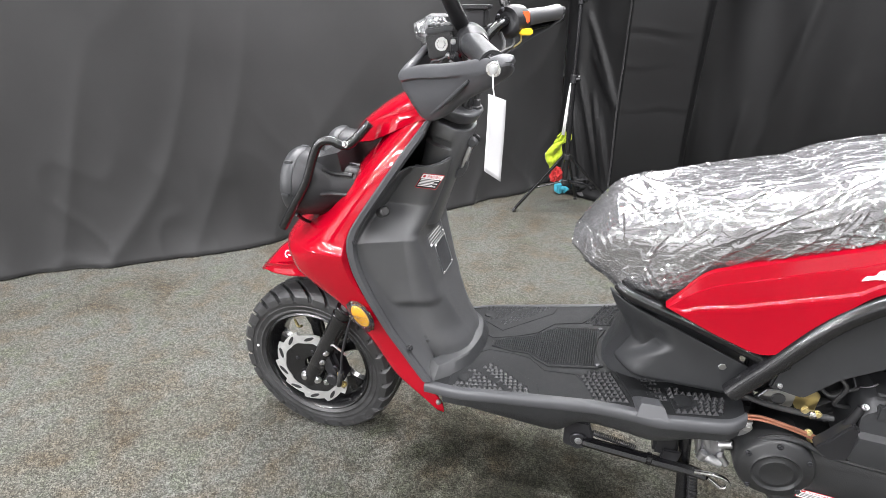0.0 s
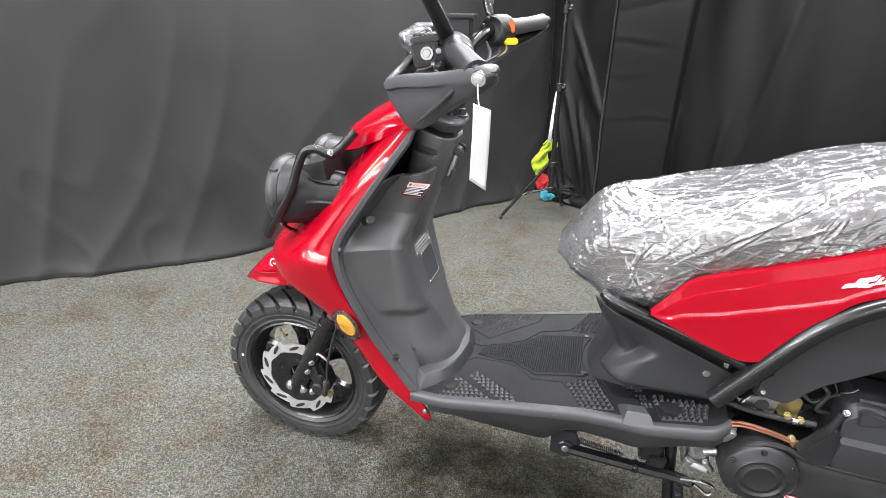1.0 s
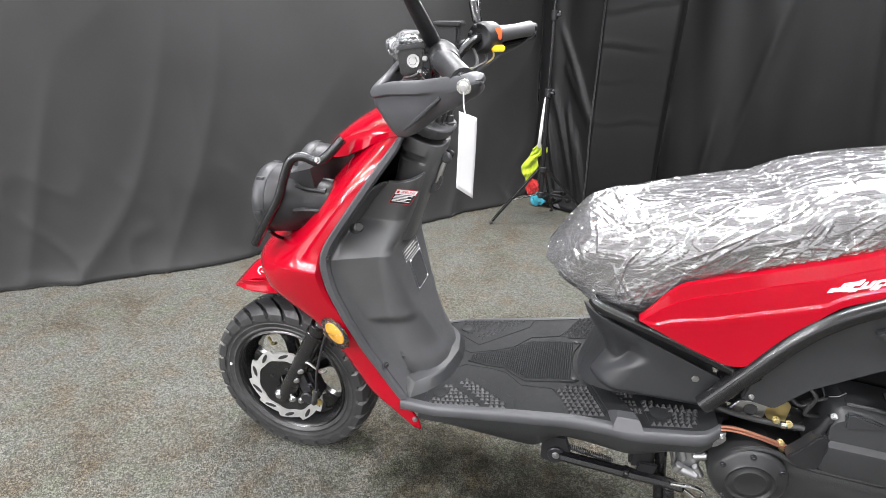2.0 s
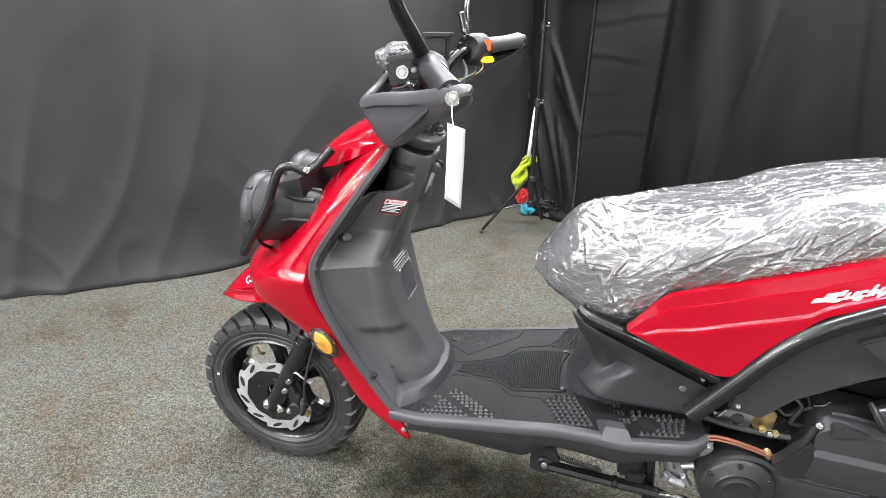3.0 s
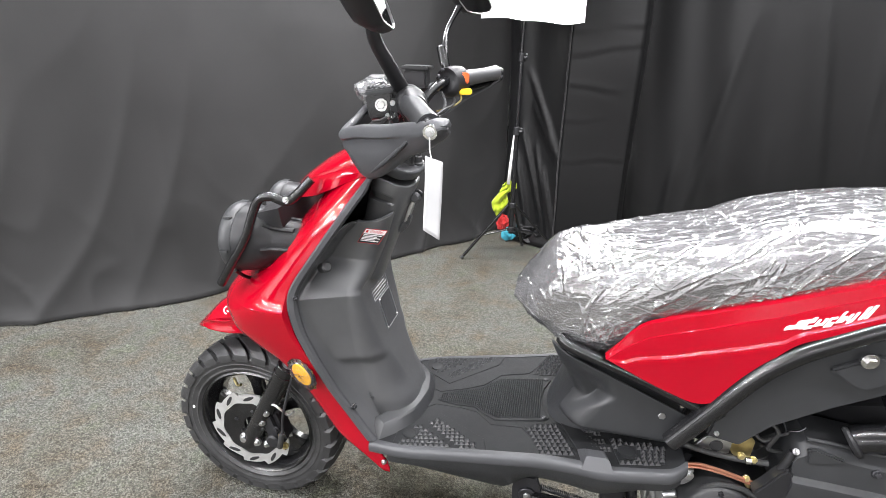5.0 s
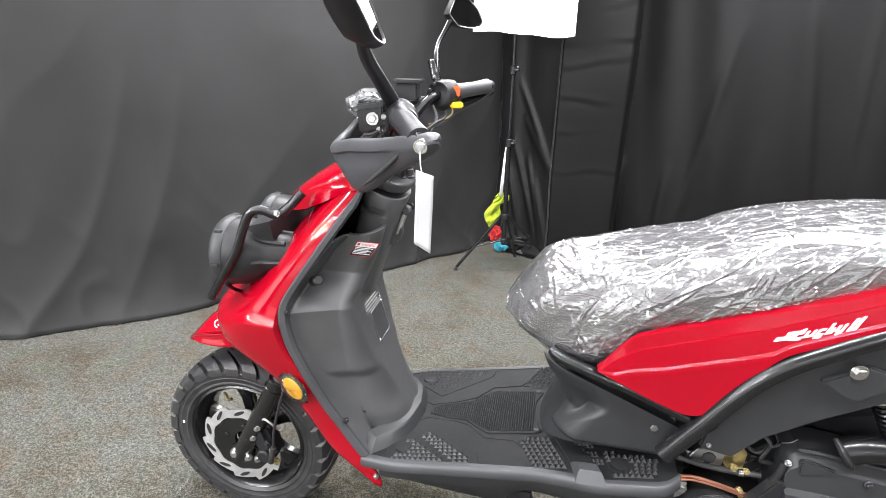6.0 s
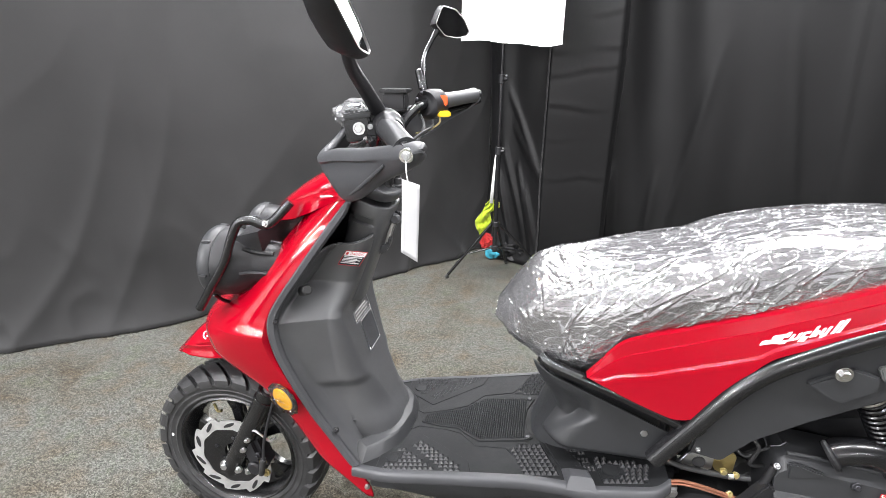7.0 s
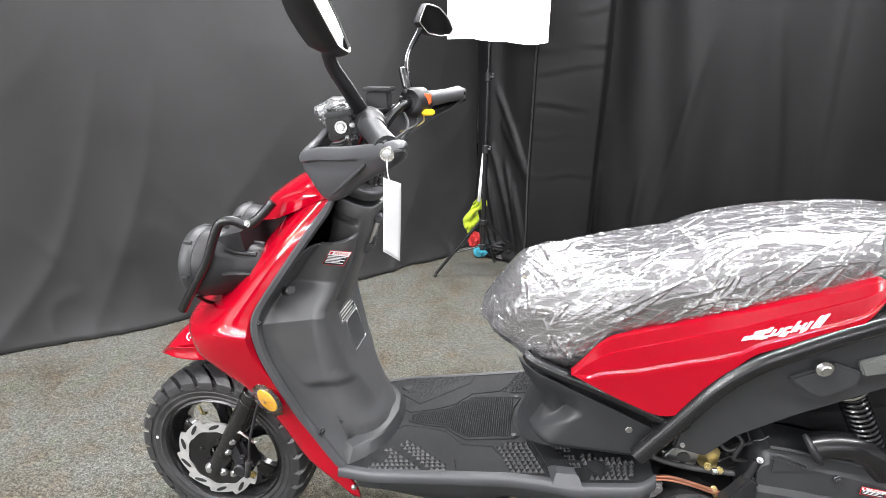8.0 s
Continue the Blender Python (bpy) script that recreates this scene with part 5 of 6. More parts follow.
# ---- stands
pivot = (0.735, -0.139, 0.239)
ss = part("side_stand", tube([(0.745, -0.142, 0.240), (0.80, -0.145, 0.238), (0.90, -0.148, 0.233), (0.97, -0.150, 0.230), (1.01, -0.155, 0.226)], [0.012, 0.0125, 0.0125, 0.0125, 0.010], 8), GLOSS, scooter, "folded black side stand")
part("stand_foot", tube([(0.985, -0.158, 0.236), (1.02, -0.160, 0.240), (1.046, -0.160, 0.234), (1.056, -0.160, 0.216), (1.042, -0.159, 0.206), (1.024, -0.158, 0.218), (1.012, -0.158, 0.226)], 0.0055, 10), CHROME, ss, "bright steel loop foot")
part("stand_collar", rod((0.885, -0.147, 0.2345), (0.897, -0.1475, 0.2335), 0.0148, 14, 0.002), GLOSS, ss)
part("pivot_plate", slab([(0.700, 0.215), (0.700, 0.275), (0.715, 0.290), (0.755, 0.290), (0.768, 0.25), (0.758, 0.218), (0.735, 0.205)], -0.138, -0.126, 0.003), DARKMETAL, ss, "dark metal pivot plate")
part("pivot_washer", rod((0.735, -0.132, 0.240), (0.735, -0.145, 0.240), 0.020, 24, 0.002), DARKMETAL, ss)
bolt((0.735, -0.146, 0.240), (0, -1, 0), 0.007, ALLOY, ss, "pivot_bolt", tall=0.005)


def coil(a, b, r, wire, turns, n=14):
    a, b = Vector(a), Vector(b)
    d = b - a
    t = d.normalized()
    s = t.cross(Vector((0, 1, 0))).normalized()
    u = s.cross(t)
    pts = []
    m = int(turns * n)
    for k in range(m + 1):
        w = 2 * math.pi * k / n
        pts.append(a + d * (k / m) + (s * math.cos(w) + u * math.sin(w)) * r)
    return tube(pts, wire, 6, 0)


part("return_spring", coil((0.765, -0.132, 0.262), (0.86, -0.134, 0.246), 0.006, 0.0016, 22), DARKMETAL, ss, "coiled steel return spring")
cs = part("centre_stand", tube([(0.96, -0.115, 0.30), (0.975, -0.125, 0.16), (0.99, -0.15, 0.03), (1.02, -0.165, 0.012)], 0.013, 14), GLOSS, scooter, "lowered black centre stand")
part("stand_leg", tube([(0.96, 0.115, 0.30), (0.975, 0.125, 0.16), (0.99, 0.15, 0.03), (1.02, 0.165, 0.012)], 0.013, 14), GLOSS, cs)
part("stand_crossbar", rod((0.972, -0.12, 0.18), (0.972, 0.12, 0.18), 0.011, 14), GLOSS, cs)
part("stand_spring", coil((0.985, -0.140, 0.225), (1.005, -0.150, 0.09), 0.009, 0.0022, 16), DARKMETAL, cs, "coiled steel spring")
part("stand_switch", block((0.895, -0.14, 0.245), (0.945, -0.09, 0.315), 0.006), BLACK, scooter)
part("bracket_plate", slab([(0.91, 0.235), (0.95, 0.24), (0.955, 0.27), (0.915, 0.27)], -0.148, -0.14, 0.003), DARKMETAL, scooter)
part("stand_mount", block((0.93, -0.10, 0.27), (1.0, 0.10, 0.36), 0.01), DARKMETAL, scooter)
# kick starter
kick = part("kick_starter", tube([(1.125, -0.195, 0.222), (1.15, -0.200, 0.222), (1.19, -0.200, 0.232)], 0.009, 12), RUBBER, scooter, "knurled kick starter pedal on a bent rod")
for k in range(9):
    part("pedal_rib", rod((1.122 + 0.008 * k, -0.196 - 0.0006 * k, 0.2215 + 0.0007 * k), (1.125 + 0.008 * k, -0.196 - 0.0006 * k, 0.2218 + 0.0007 * k), 0.0115, 12), RUBBER, kick)
part("kick_rod", tube([(1.185, -0.19, 0.236), (1.22, -0.185, 0.240), (1.26, -0.182, 0.228), (1.30, -0.178, 0.20)], 0.0055, 10), STEEL, kick, "bent steel rod")
# rear shock absorbers
for sgn in (-1, 1):
    a, b = Vector((1.357, 0.14 * sgn, 0.662)), Vector((1.440, 0.14 * sgn, 0.512))
    sh = part("shock_absorber", rod(a.lerp(b, 0.05), b, 0.013, 16, 0.002), GLOSS, scooter, "rear shock absorber with black coil spring")
    part("spring", coil(a.lerp(b, 0.10), a.lerp(b, 0.90), 0.0215, 0.0036, 12), GLOSS, sh, "black coil spring")
    part("spring_seat", rod(a.lerp(b, 0.05), a.lerp(b, 0.10), 0.031, 24, 0.002), CHROME, sh, "bright metal spring seat")
    part("top_mount", rod(a.lerp(b, -0.06), a.lerp(b, 0.05), 0.012, 12, 0.002), BRASS, sh, "zinc-plated top mount")
    part("lower_seat", rod(a.lerp(b, 0.86), a.lerp(b, 0.90), 0.028, 20, 0.002), GLOSS, sh)

# ---- front fork details
disc = bmesh.new()
N = 120
rings = []
for k in range(N):
    a = 2 * math.pi * k / N
    saw = (k * 10 / N) % 1.0
    ro = 0.110 + 0.007 * (1 - saw) ** 1.5 - 0.005 * saw
    ri = 0.083 + 0.0015 * math.sin(10 * a)
    rings.append([Vector((r * math.cos(a), y, 0.235 + r * math.sin(a))) for r, y in ((ro, -0.080), (ro, -0.076), (ri, -0.076), (ri, -0.080))])
rings.append(rings[0])
loft(rings, True, False, disc)
bmesh.ops.remove_doubles(disc, verts=disc.verts, dist=1e-6)
dk = part("brake_disc", disc, DISC, front, "bright steel wave brake disc", 30)
# slots as black plates on the disc, their darkness put into the colour
for k in range(10):
    a = 2 * math.pi * (k + 0.45) / 10
    c = Vector((0.098 * math.cos(a), -0.0815, 0.235 + 0.098 * math.sin(a)))
    tdir = Vector((-math.sin(a + 0.5), 0, math.cos(a + 0.5)))
    bm = bmesh.new()
    n2 = Vector((0, -1, 0)).cross(tdir)
    top = [bm.verts.new(c + tdir * 0.017 * math.cos(w) + n2 * 0.0048 * math.sin(w)) for w in (2 * math.pi * j / 16 for j in range(16))]
    low = [bm.verts.new(v.co + Vector((0, 0.003, 0))) for v in top]
    bm.faces.new(top)
    for j in range(16):
        bm.faces.new((top[j], top[(j + 1) % 16], low[(j + 1) % 16], low[j]))
    part("disc_slot_shade", bm, LABELBLACK, dk, "", 0)
part("disc_carrier", lathe([(0.03, -0.066), (0.086, -0.0785), (0.086, -0.074), (0.03, -0.056)], (0, 0, 0.235), n=48), GLOSS, front)
for k in range(5):
    a = 2 * math.pi * (k + 0.2) / 5
    bolt((0.052 * math.cos(a), -0.068, 0.235 + 0.052 * math.sin(a)), (0, -1, 0), 0.006, DARKMETAL, front)
bolt((0.0, -0.112, 0.235), (0, -1, 0), 0.011, STEEL, front, "axle_nut", "steel axle nut", 0.012)
part("fork_foot", block((-0.018, -0.112, 0.212), (0.045, -0.085, 0.258), 0.008, 2, (0, -25, 0)), GLOSS, front)
bolt((0.036, -0.113, 0.228), (0, -1, 0), 0.008, STEEL, front, "pinch_bolt", "", 0.010)
cal = part("brake_caliper", block((0.055, -0.115, 0.225), (0.105, -0.055, 0.325), 0.012, 2, (0, -18, 0)), DARKMETAL, scooter, "dark cast brake caliper")
part("caliper_piston", rod((0.085, -0.10, 0.245), (0.085, -0.125, 0.245), 0.018, 20, 0.004), BLACK, cal)
part("caliper_bracket", slab([(0.04, 0.29), (0.075, 0.345), (0.10, 0.33), (0.075, 0.26), (0.05, 0.25)], -0.10, -0.088, 0.004), DARKMETAL, cal)
for x, z, mt in ((0.060, 0.298, STEEL), (0.075, 0.330, STEEL), (0.066, 0.232, STEEL), (0.110, 0.268, BRASS), (0.118, 0.236, BRASS), (0.098, 0.285, DARKMETAL)):
    bolt((x, -0.118, z), (0, -1, 0), 0.007, mt, cal, tall=0.009)
part("brake_hose", tube([(0.108, -0.128, 0.236), (0.118, -0.138, 0.262), (0.128, -0.142, 0.30), (0.138, -0.145, 0.36), (0.165, -0.145, 0.45), (0.19, -0.13, 0.53)], 0.0034, 10), DARKMETAL, scooter, "black brake hose")
part("hose_sleeve", tube([(0.110, -0.130, 0.242), (0.121, -0.140, 0.275), (0.127, -0.142, 0.298)], 0.0075, 10), RUBBER, scooter)
part("steel_line", tube([(0.075, -0.110, 0.335), (0.095, -0.118, 0.36), (0.115, -0.12, 0.352), (0.135, -0.118, 0.335), (0.15, -0.115, 0.345)], 0.003, 8), STEEL, scooter, "bent steel brake line")
part("fork_band", rod(Vector((0.004, -0.098, 0.215)) + FORK * 0.245, Vector((0.004, -0.098, 0.215)) + FORK * 0.262, 0.0272, 20, 0.002), GLOSS, scooter)
part("tyre_mark", lathe([(0, -0.0622), (0.0075, -0.0622), (0.0078, -0.060), (0, -0.060)], (-0.203, 0.0, 0.242), n=20), WHITE, front, "white round tyre mark")
part("tyre_valve", tube([(-0.075, -0.02, 0.345), (-0.060, -0.03, 0.332), (-0.045, -0.035, 0.338)], 0.004, 8), BRASS, front, "brass tyre valve")

# reflectors
for sgn in (-1, 1):
    m = facing((0.222, 0.186 * sgn, 0.516), (-0.12, sgn, 0.10), (-0.72, 0, 0.70))
    bm = bmesh.new()
    rings = [[m @ Vector((rx * s * math.cos(w), ry * s * math.sin(w), z)) for w in (2 * math.pi * j / 36 for j in range(36))] for s, z, rx, ry in ((1.07, -0.02, 0.017, 0.029), (1.07, 0.001, 0.017, 0.029), (1.02, 0.0025, 0.017, 0.029))]
    rf = part("side_reflector", loft(rings), BLACK, scooter, "amber side reflector in a black rim")
    rings = [[m @ Vector((0.017 * s * math.cos(w), 0.029 * s * math.sin(w), z)) for w in (2 * math.pi * j / 36 for j in range(36))] for s, z in ((1.0, 0.001), (0.99, 0.0045), (0.93, 0.0062), (0.5, 0.0070), (0.05, 0.0072))]
    part("reflector_lens", loft(rings), AMBER, rf, "ribbed amber lens")
    bm = bmesh.new()
    rings = []
    for s, z in ((1.42, 0.001), (1.22, 0.006), (1.02, 0.0095), (0.5, 0.0115), (0.1, 0.012)):
        rings.append([m @ Vector(((0.019 * s + 0.007 * noise.noise(Vector((j * 0.9, s * 3, 0)))) * math.cos(w), (0.031 * s + 0.007 * noise.noise(Vector((j * 0.7, s * 3, 4)))) * math.sin(w), z + 0.003 * noise.noise(Vector((j, s * 4, 9))))) for j, w in ((j, 2 * math.pi * j / 36) for j in range(36))])
    part("protective_film", loft(rings), LOOSEFILM, rf, "loose clear film over the reflector", None)
# recesses drawn as black heads: the shade inside them is painted
for at, ax, r in (((0.223, -0.188, 0.704), (0.6, -0.8, 0), 0.005), ((0.334, -0.170, 0.437), (0.9, -0.5, 0.2), 0.006)):
    bolt(at, ax, r, LABELBLACK, inner, "recess_shade")
    bolt((at[0], -at[1], at[2]), (ax[0], -ax[1], ax[2]), r, LABELBLACK, inner, "recess_shade")
bolt((0.404, -0.1795, 0.300), (0, -1, 0.1), 0.005, STEEL, scooter, "fairing_screw")
part("rubber_plug", rod((0.262, -0.135, 0.755), (0.285, -0.155, 0.770), 0.011, 18, 0.003), RUBBER, inner, "black rubber plug")


def fender():
    """Beak over the wheel: ridged top, sharp shoulder, hollowed flank and a turned-out lower lip."""
    SPINE = smoothed([(-0.166, 0.494), (-0.14, 0.520), (-0.09, 0.572), (-0.03, 0.606), (0.03, 0.618), (0.17, 0.62)], 40, 2)
    LIP = smoothed([(-0.166, 0.489), (-0.12, 0.512), (-0.06, 0.517), (0.03, 0.530), (0.10, 0.520), (0.17, 0.50)], 40, 2)
    WIDE = smoothed([(-0.166, 0.006), (-0.14, 0.030), (-0.10, 0.056), (-0.03, 0.072), (0.17, 0.080)], 40, 2)
    rings = []
    for i in range(41):
        x = -0.166 + 0.336 * i / 40
        t, b, w = interp(SPINE, x), interp(LIP, x), interp(WIDE, x)
        side = []
        for f, d in ((1.03, 0.0), (0.99, 0.05), (0.93, 0.20), (0.90, 0.32), (0.93, 0.44), (0.95, 0.50), (0.90, 0.56), (0.80, 0.64), (0.62, 0.78), (0.40, 0.89), (0.18, 0.96), (0.0, 1.0)):
            side.append((f * w, b + (t - b) * d))
        rings.append([Vector((x, -y, z)) for y, z in side] + [Vector((x, y, z)) for y, z in side[-2::-1]])
    ob = part("front_fender", loft(rings, False, False), RED, scooter, "glossy red beak fender", 30)
    md = ob.modifiers.new("thickness", "SOLIDIFY")
    md.thickness = 0.004
    m = facing((-0.036, -0.0605, 0.578), (-0.25, -0.80, 0.55), (0.35, 0, 1))
    arc = [m @ Vector((0.010 * math.cos(a), 0.0085 * math.sin(a), 0.001)) for a in (radians(50 + 28 * k) for k in range(10))]
    em = part("fender_emblem", tube(arc, 0.0016, 6, 3), WHITE, ob, "small white emblem")
    part("emblem_bar", tube([m @ Vector(p) for p in ((0.002, -0.001, 0.001), (0.010, 0.002, 0.001), (0.016, 0.010, 0.001))], 0.0016, 6, 3), WHITE, em)
    for side in (-1, 1):
        part("fender_rib", tube([(-0.135, 0.026 * side, 0.519), (-0.10, 0.050 * side, 0.538), (-0.055, 0.064 * side, 0.547), (-0.02, 0.071 * side, 0.556)], [0.001, 0.0028, 0.0028, 0.001], 8), RED, ob)


fender()
# ---- headlamps
for sgn in (-1, 1):
    c = (0.056, 0.098 * sgn, 0.797)
    lamp = part("headlamp", lathe([(0.0, 0.16), (0.036, 0.16), (0.044, 0.15), (0.046, 0.105), (0.050, 0.095), (0.060, 0.080), (0.069, 0.060), (0.074, 0.040), (0.0755, 0.024), (0.0755, 0.020), (0.070, 0.016), (0.0, 0.016)], c, "x", 56), BLACK, scooter, "round headlamp in a black plastic housing")
    part("lamp_rim", lathe([(0.074, 0.018), (0.078, 0.012), (0.078, -0.004), (0.074, -0.010), (0.068, -0.006), (0.066, 0.014)], c, "x", 56), SATIN, lamp, "dark grey lamp ring")
    part("lamp_lens", lathe([(0.0, -0.010), (0.04, -0.007), (0.066, 0.004), (0.066, 0.012), (0, 0.012)], c, "x", 48), CHROME, lamp, "bright lamp reflector")
    for a in (20, 75, 130, 185, 240, 300):
        q = radians(a)
        part("housing_rib", tube([(c[0] + dx, c[1] + r * math.cos(q), c[2] + r * math.sin(q)) for dx, r in ((0.078, 0.058), (0.095, 0.050), (0.11, 0.047), (0.145, 0.045))], 0.0055, 8), BLACK, lamp)
        part("ring_clip", block((c[0] - 0.004, c[1] + 0.077 * math.cos(q) - 0.006, c[2] + 0.077 * math.sin(q) - 0.003), (c[0] + 0.014, c[1] + 0.077 * math.cos(q) + 0.006, c[2] + 0.077 * math.sin(q) + 0.003), 0.0012), SATIN, lamp)
    gb = part("guard_bar", tube([(0.036, 0.166 * sgn, 0.708), (0.075, 0.172 * sgn, 0.765), (0.112, 0.172 * sgn, 0.822), (0.134, 0.168 * sgn, 0.878), (0.150, 0.164 * sgn, 0.908), (0.175, 0.160 * sgn, 0.914), (0.208, 0.150 * sgn, 0.905), (0.25, 0.128 * sgn, 0.948)], 0.0098, 14, 8), GLOSS, scooter, "gloss black headlamp guard bar")
    bolt((0.205, 0.158 * sgn, 0.908), (0, sgn, 0.2), 0.006, CHROME, gb)
    part("guard_stay", tube([(0.175, 0.160 * sgn, 0.912), (0.185, 0.150 * sgn, 0.900), (0.20, 0.155 * sgn, 0.897), (0.215, 0.15 * sgn, 0.908)], 0.003, 8), CHROME, gb, "small chrome clip")
    part("guard_stay", tube([(0.065, 0.150 * sgn, 0.735), (0.068, 0.13 * sgn, 0.715), (0.075, 0.11 * sgn, 0.70)], 0.004, 8), GLOSS, gb)
part("lamp_bridge", loft([[Vector((x, y, z)) for x, z in ((0.10, 0.74), (0.10, 0.86), (0.17, 0.88), (0.19, 0.76))] for y in (-0.13, -0.06, 0, 0.06, 0.13)]), BLACK, scooter, "", 30)

# ---- handlebar
bar = part("handlebar", tube([(0.548, -0.335, 1.095), (0.52, -0.28, 1.102), (0.475, -0.19, 1.113), (0.448, -0.11, 1.103), (0.415, -0.05, 1.055), (0.405, 0, 1.045), (0.415, 0.05, 1.055), (0.435, 0.12, 1.100), (0.465, 0.18, 1.124), (0.52, 0.28, 1.130), (0.562, 0.35, 1.135)], 0.0115, 14), GLOSS, scooter, "black handlebar")
part("steering_stem", tube([(0.375, 0, 0.95), (0.405, 0, 1.05)], [0.034, 0.026], 18, 2), BLACK, bar)
part("grip", tube([(0.478, -0.19, 1.109), (0.51, -0.255, 1.102), (0.540, -0.312, 1.093)], [0.021, 0.0195, 0.021], 20, 4), SATIN, bar, "ribbed black rubber grip")
part("grip_flange", tube([(0.452, -0.128, 1.112), (0.4525, -0.129, 1.112), (0.458, -0.140, 1.112), (0.4665, -0.158, 1.111), (0.4675, -0.160, 1.111), (0.4685, -0.162, 1.111), (0.476, -0.178, 1.110), (0.479, -0.184, 1.110), (0.4800, -0.186, 1.110), (0.487, -0.200, 1.108), (0.490, -0.206, 1.107)], [0.020, 0.026, 0.0285, 0.0285, 0.0255, 0.0285, 0.0275, 0.026, 0.0225, 0.022, 0.020], 36, 1), BLACK, bar, "round black throttle housing")
# far grip like the near one, its brighter light put into a lighter plastic
part("grip", tube([(0.492, 0.225, 1.127), (0.53, 0.295, 1.131), (0.556, 0.34, 1.135)], [0.019, 0.017, 0.0185], 20, 4), MATTE, bar, "ribbed black rubber grip")
part("bar_end", rod((0.548, 0.328, 1.134), (0.568, 0.361, 1.137), 0.0115, 16, 0.003), BLACK, bar)
sw = part("switch_housing", tube([(0.462, 0.172, 1.119), (0.4635, 0.175, 1.119), (0.470, 0.188, 1.121), (0.486, 0.214, 1.123), (0.489, 0.220, 1.124)], [0.024, 0.034, 0.036, 0.033, 0.022], 28, 2), BLACK, bar, "black switch housing")
part("rocker_switch", block((0.486, 0.178, 1.118), (0.510, 0.204, 1.143), 0.003, 2, (0, 0, 28)), ORANGE, sw, "orange rocker switch")
part("push_button", block((0.490, 0.172, 1.0935), (0.521, 0.192, 1.1075), 0.003, 2, (0, 0, 20)), YELLOW, sw, "yellow push button")
part("brake_reservoir", block((0.372, 0.125, 1.112), (0.425, 0.165, 1.150), 0.004), BLACK, bar, "black brake fluid reservoir")
part("reservoir_lid", block((0.366, 0.118, 1.150), (0.432, 0.172, 1.158), 0.002), BLACK, bar)
for k, (x, y, z) in enumerate(((0.455, 0.165, 1.148), (0.452, 0.160, 1.112), (0.448, 0.150, 1.135))):
    bolt((x, y, z), (0.3, -1, 0.2), 0.0035, DARKMETAL, bar, "clamp_bolt")
mc = part("clutch_box", block((0.391, -0.184, 1.084), (0.438, -0.128, 1.126), 0.003, 2, (0, -8, 8)), GLOSS, bar, "gloss black master cylinder")
part("cylinder_lid", block((0.388, -0.187, 1.125), (0.440, -0.124, 1.135), 0.0025, 2, (0, -8, 8)), SATIN, mc, "ribbed black lid")
for k in range(5):
    part("lid_rib", block((0.392 + 0.0095 * k, -0.184, 1.133), (0.3965 + 0.0095 * k, -0.128, 1.1385), 0.001, 1, (0, -8, 8)), SATIN, mc)
sw = part("brake_switch", rod((0.432, -0.186, 1.088), (0.452, -0.196, 1.091), 0.0055, 12, 0.001), STEEL, mc, "small bright brake light switch")
part("switch_wire", tube([(0.434, -0.188, 1.086), (0.420, -0.196, 1.076), (0.404, -0.190, 1.074), (0.392, -0.170, 1.064), (0.388, -0.14, 1.05)], 0.0028, 8), RUBBER, sw)
part("switch_wire", tube([(0.436, -0.190, 1.089), (0.424, -0.200, 1.083), (0.410, -0.196, 1.080), (0.398, -0.176, 1.072)], 0.0022, 8), RUBBER, sw)
part("lever_pivot", block((0.436, -0.192, 1.094), (0.452, -0.166, 1.118), 0.003, 2, (0, 0, 20)), BLACK, mc)
bolt((0.445, -0.193, 1.112), (0.3, -1, 0.3), 0.0038, STEEL, mc, "pivot_bolt", "", 0.004)
part("mirror_clamp", block((0.430, -0.172, 1.118), (0.446, -0.130, 1.150), 0.004, 2, (0, 0, 15)), BLACK, mc)
bolt((0.422, -0.1855, 1.107), (0.12, -1, 0.1), 0.0095, CHROME, bar, "cap_screw", "bright chrome cap screw", 0.008)
part("gauge_pod", lathe([(0, -0.02), (0.04, -0.02), (0.045, -0.01), (0.045, 0.015), (0.040, 0.022), (0.0, 0.024)], (0.372, -0.055, 1.105), "x", 32), BLACK, bar, "round black instrument pod")
bm = bmesh.new()
bmesh.ops.create_icosphere(bm, subdivisions=3, radius=1)
for v in bm.verts:
    d = 1 + 0.35 * noise.noise(v.co * 1.6) + 0.25 * abs(noise.noise(v.co * 2.6)) - 0.08 * abs(noise.noise(v.co * 6.3))
    v.co = Vector((0.380 + v.co.x * 0.030 * d, -0.100 + v.co.y * 0.045 * d, 1.122 + v.co.z * 0.024 * d))
part("gauge_film", bm, THINFILM, bar, "crumpled clear film over the instruments", 0)
for pts, r in ((((0.43, -0.14, 1.095), (0.42, -0.16, 1.075), (0.40, -0.14, 1.06), (0.40, -0.07, 1.0), (0.40, -0.03, 0.965)), 0.0045), (((0.44, -0.12, 1.09), (0.45, -0.10, 1.05), (0.44, -0.04, 1.0), (0.43, -0.02, 0.97)), 0.0045),
               (((0.455, 0.15, 1.10), (0.47, 0.12, 1.07), (0.45, 0.05, 1.02), (0.435, 0.015, 0.97)), 0.004), (((0.475, 0.19, 1.095), (0.485, 0.15, 1.075), (0.47, 0.10, 1.065), (0.44, 0.05, 1.04)), 0.003)):
    part("control_cable", tube(pts, r, 8), RUBBER, bar, "black control cable")
part("yellow_cable", tube([(0.492, 0.185, 1.10), (0.498, 0.17, 1.082), (0.48, 0.15, 1.068), (0.455, 0.11, 1.062)], 0.0022, 8), BRASS, bar, "thin dull yellow cable")
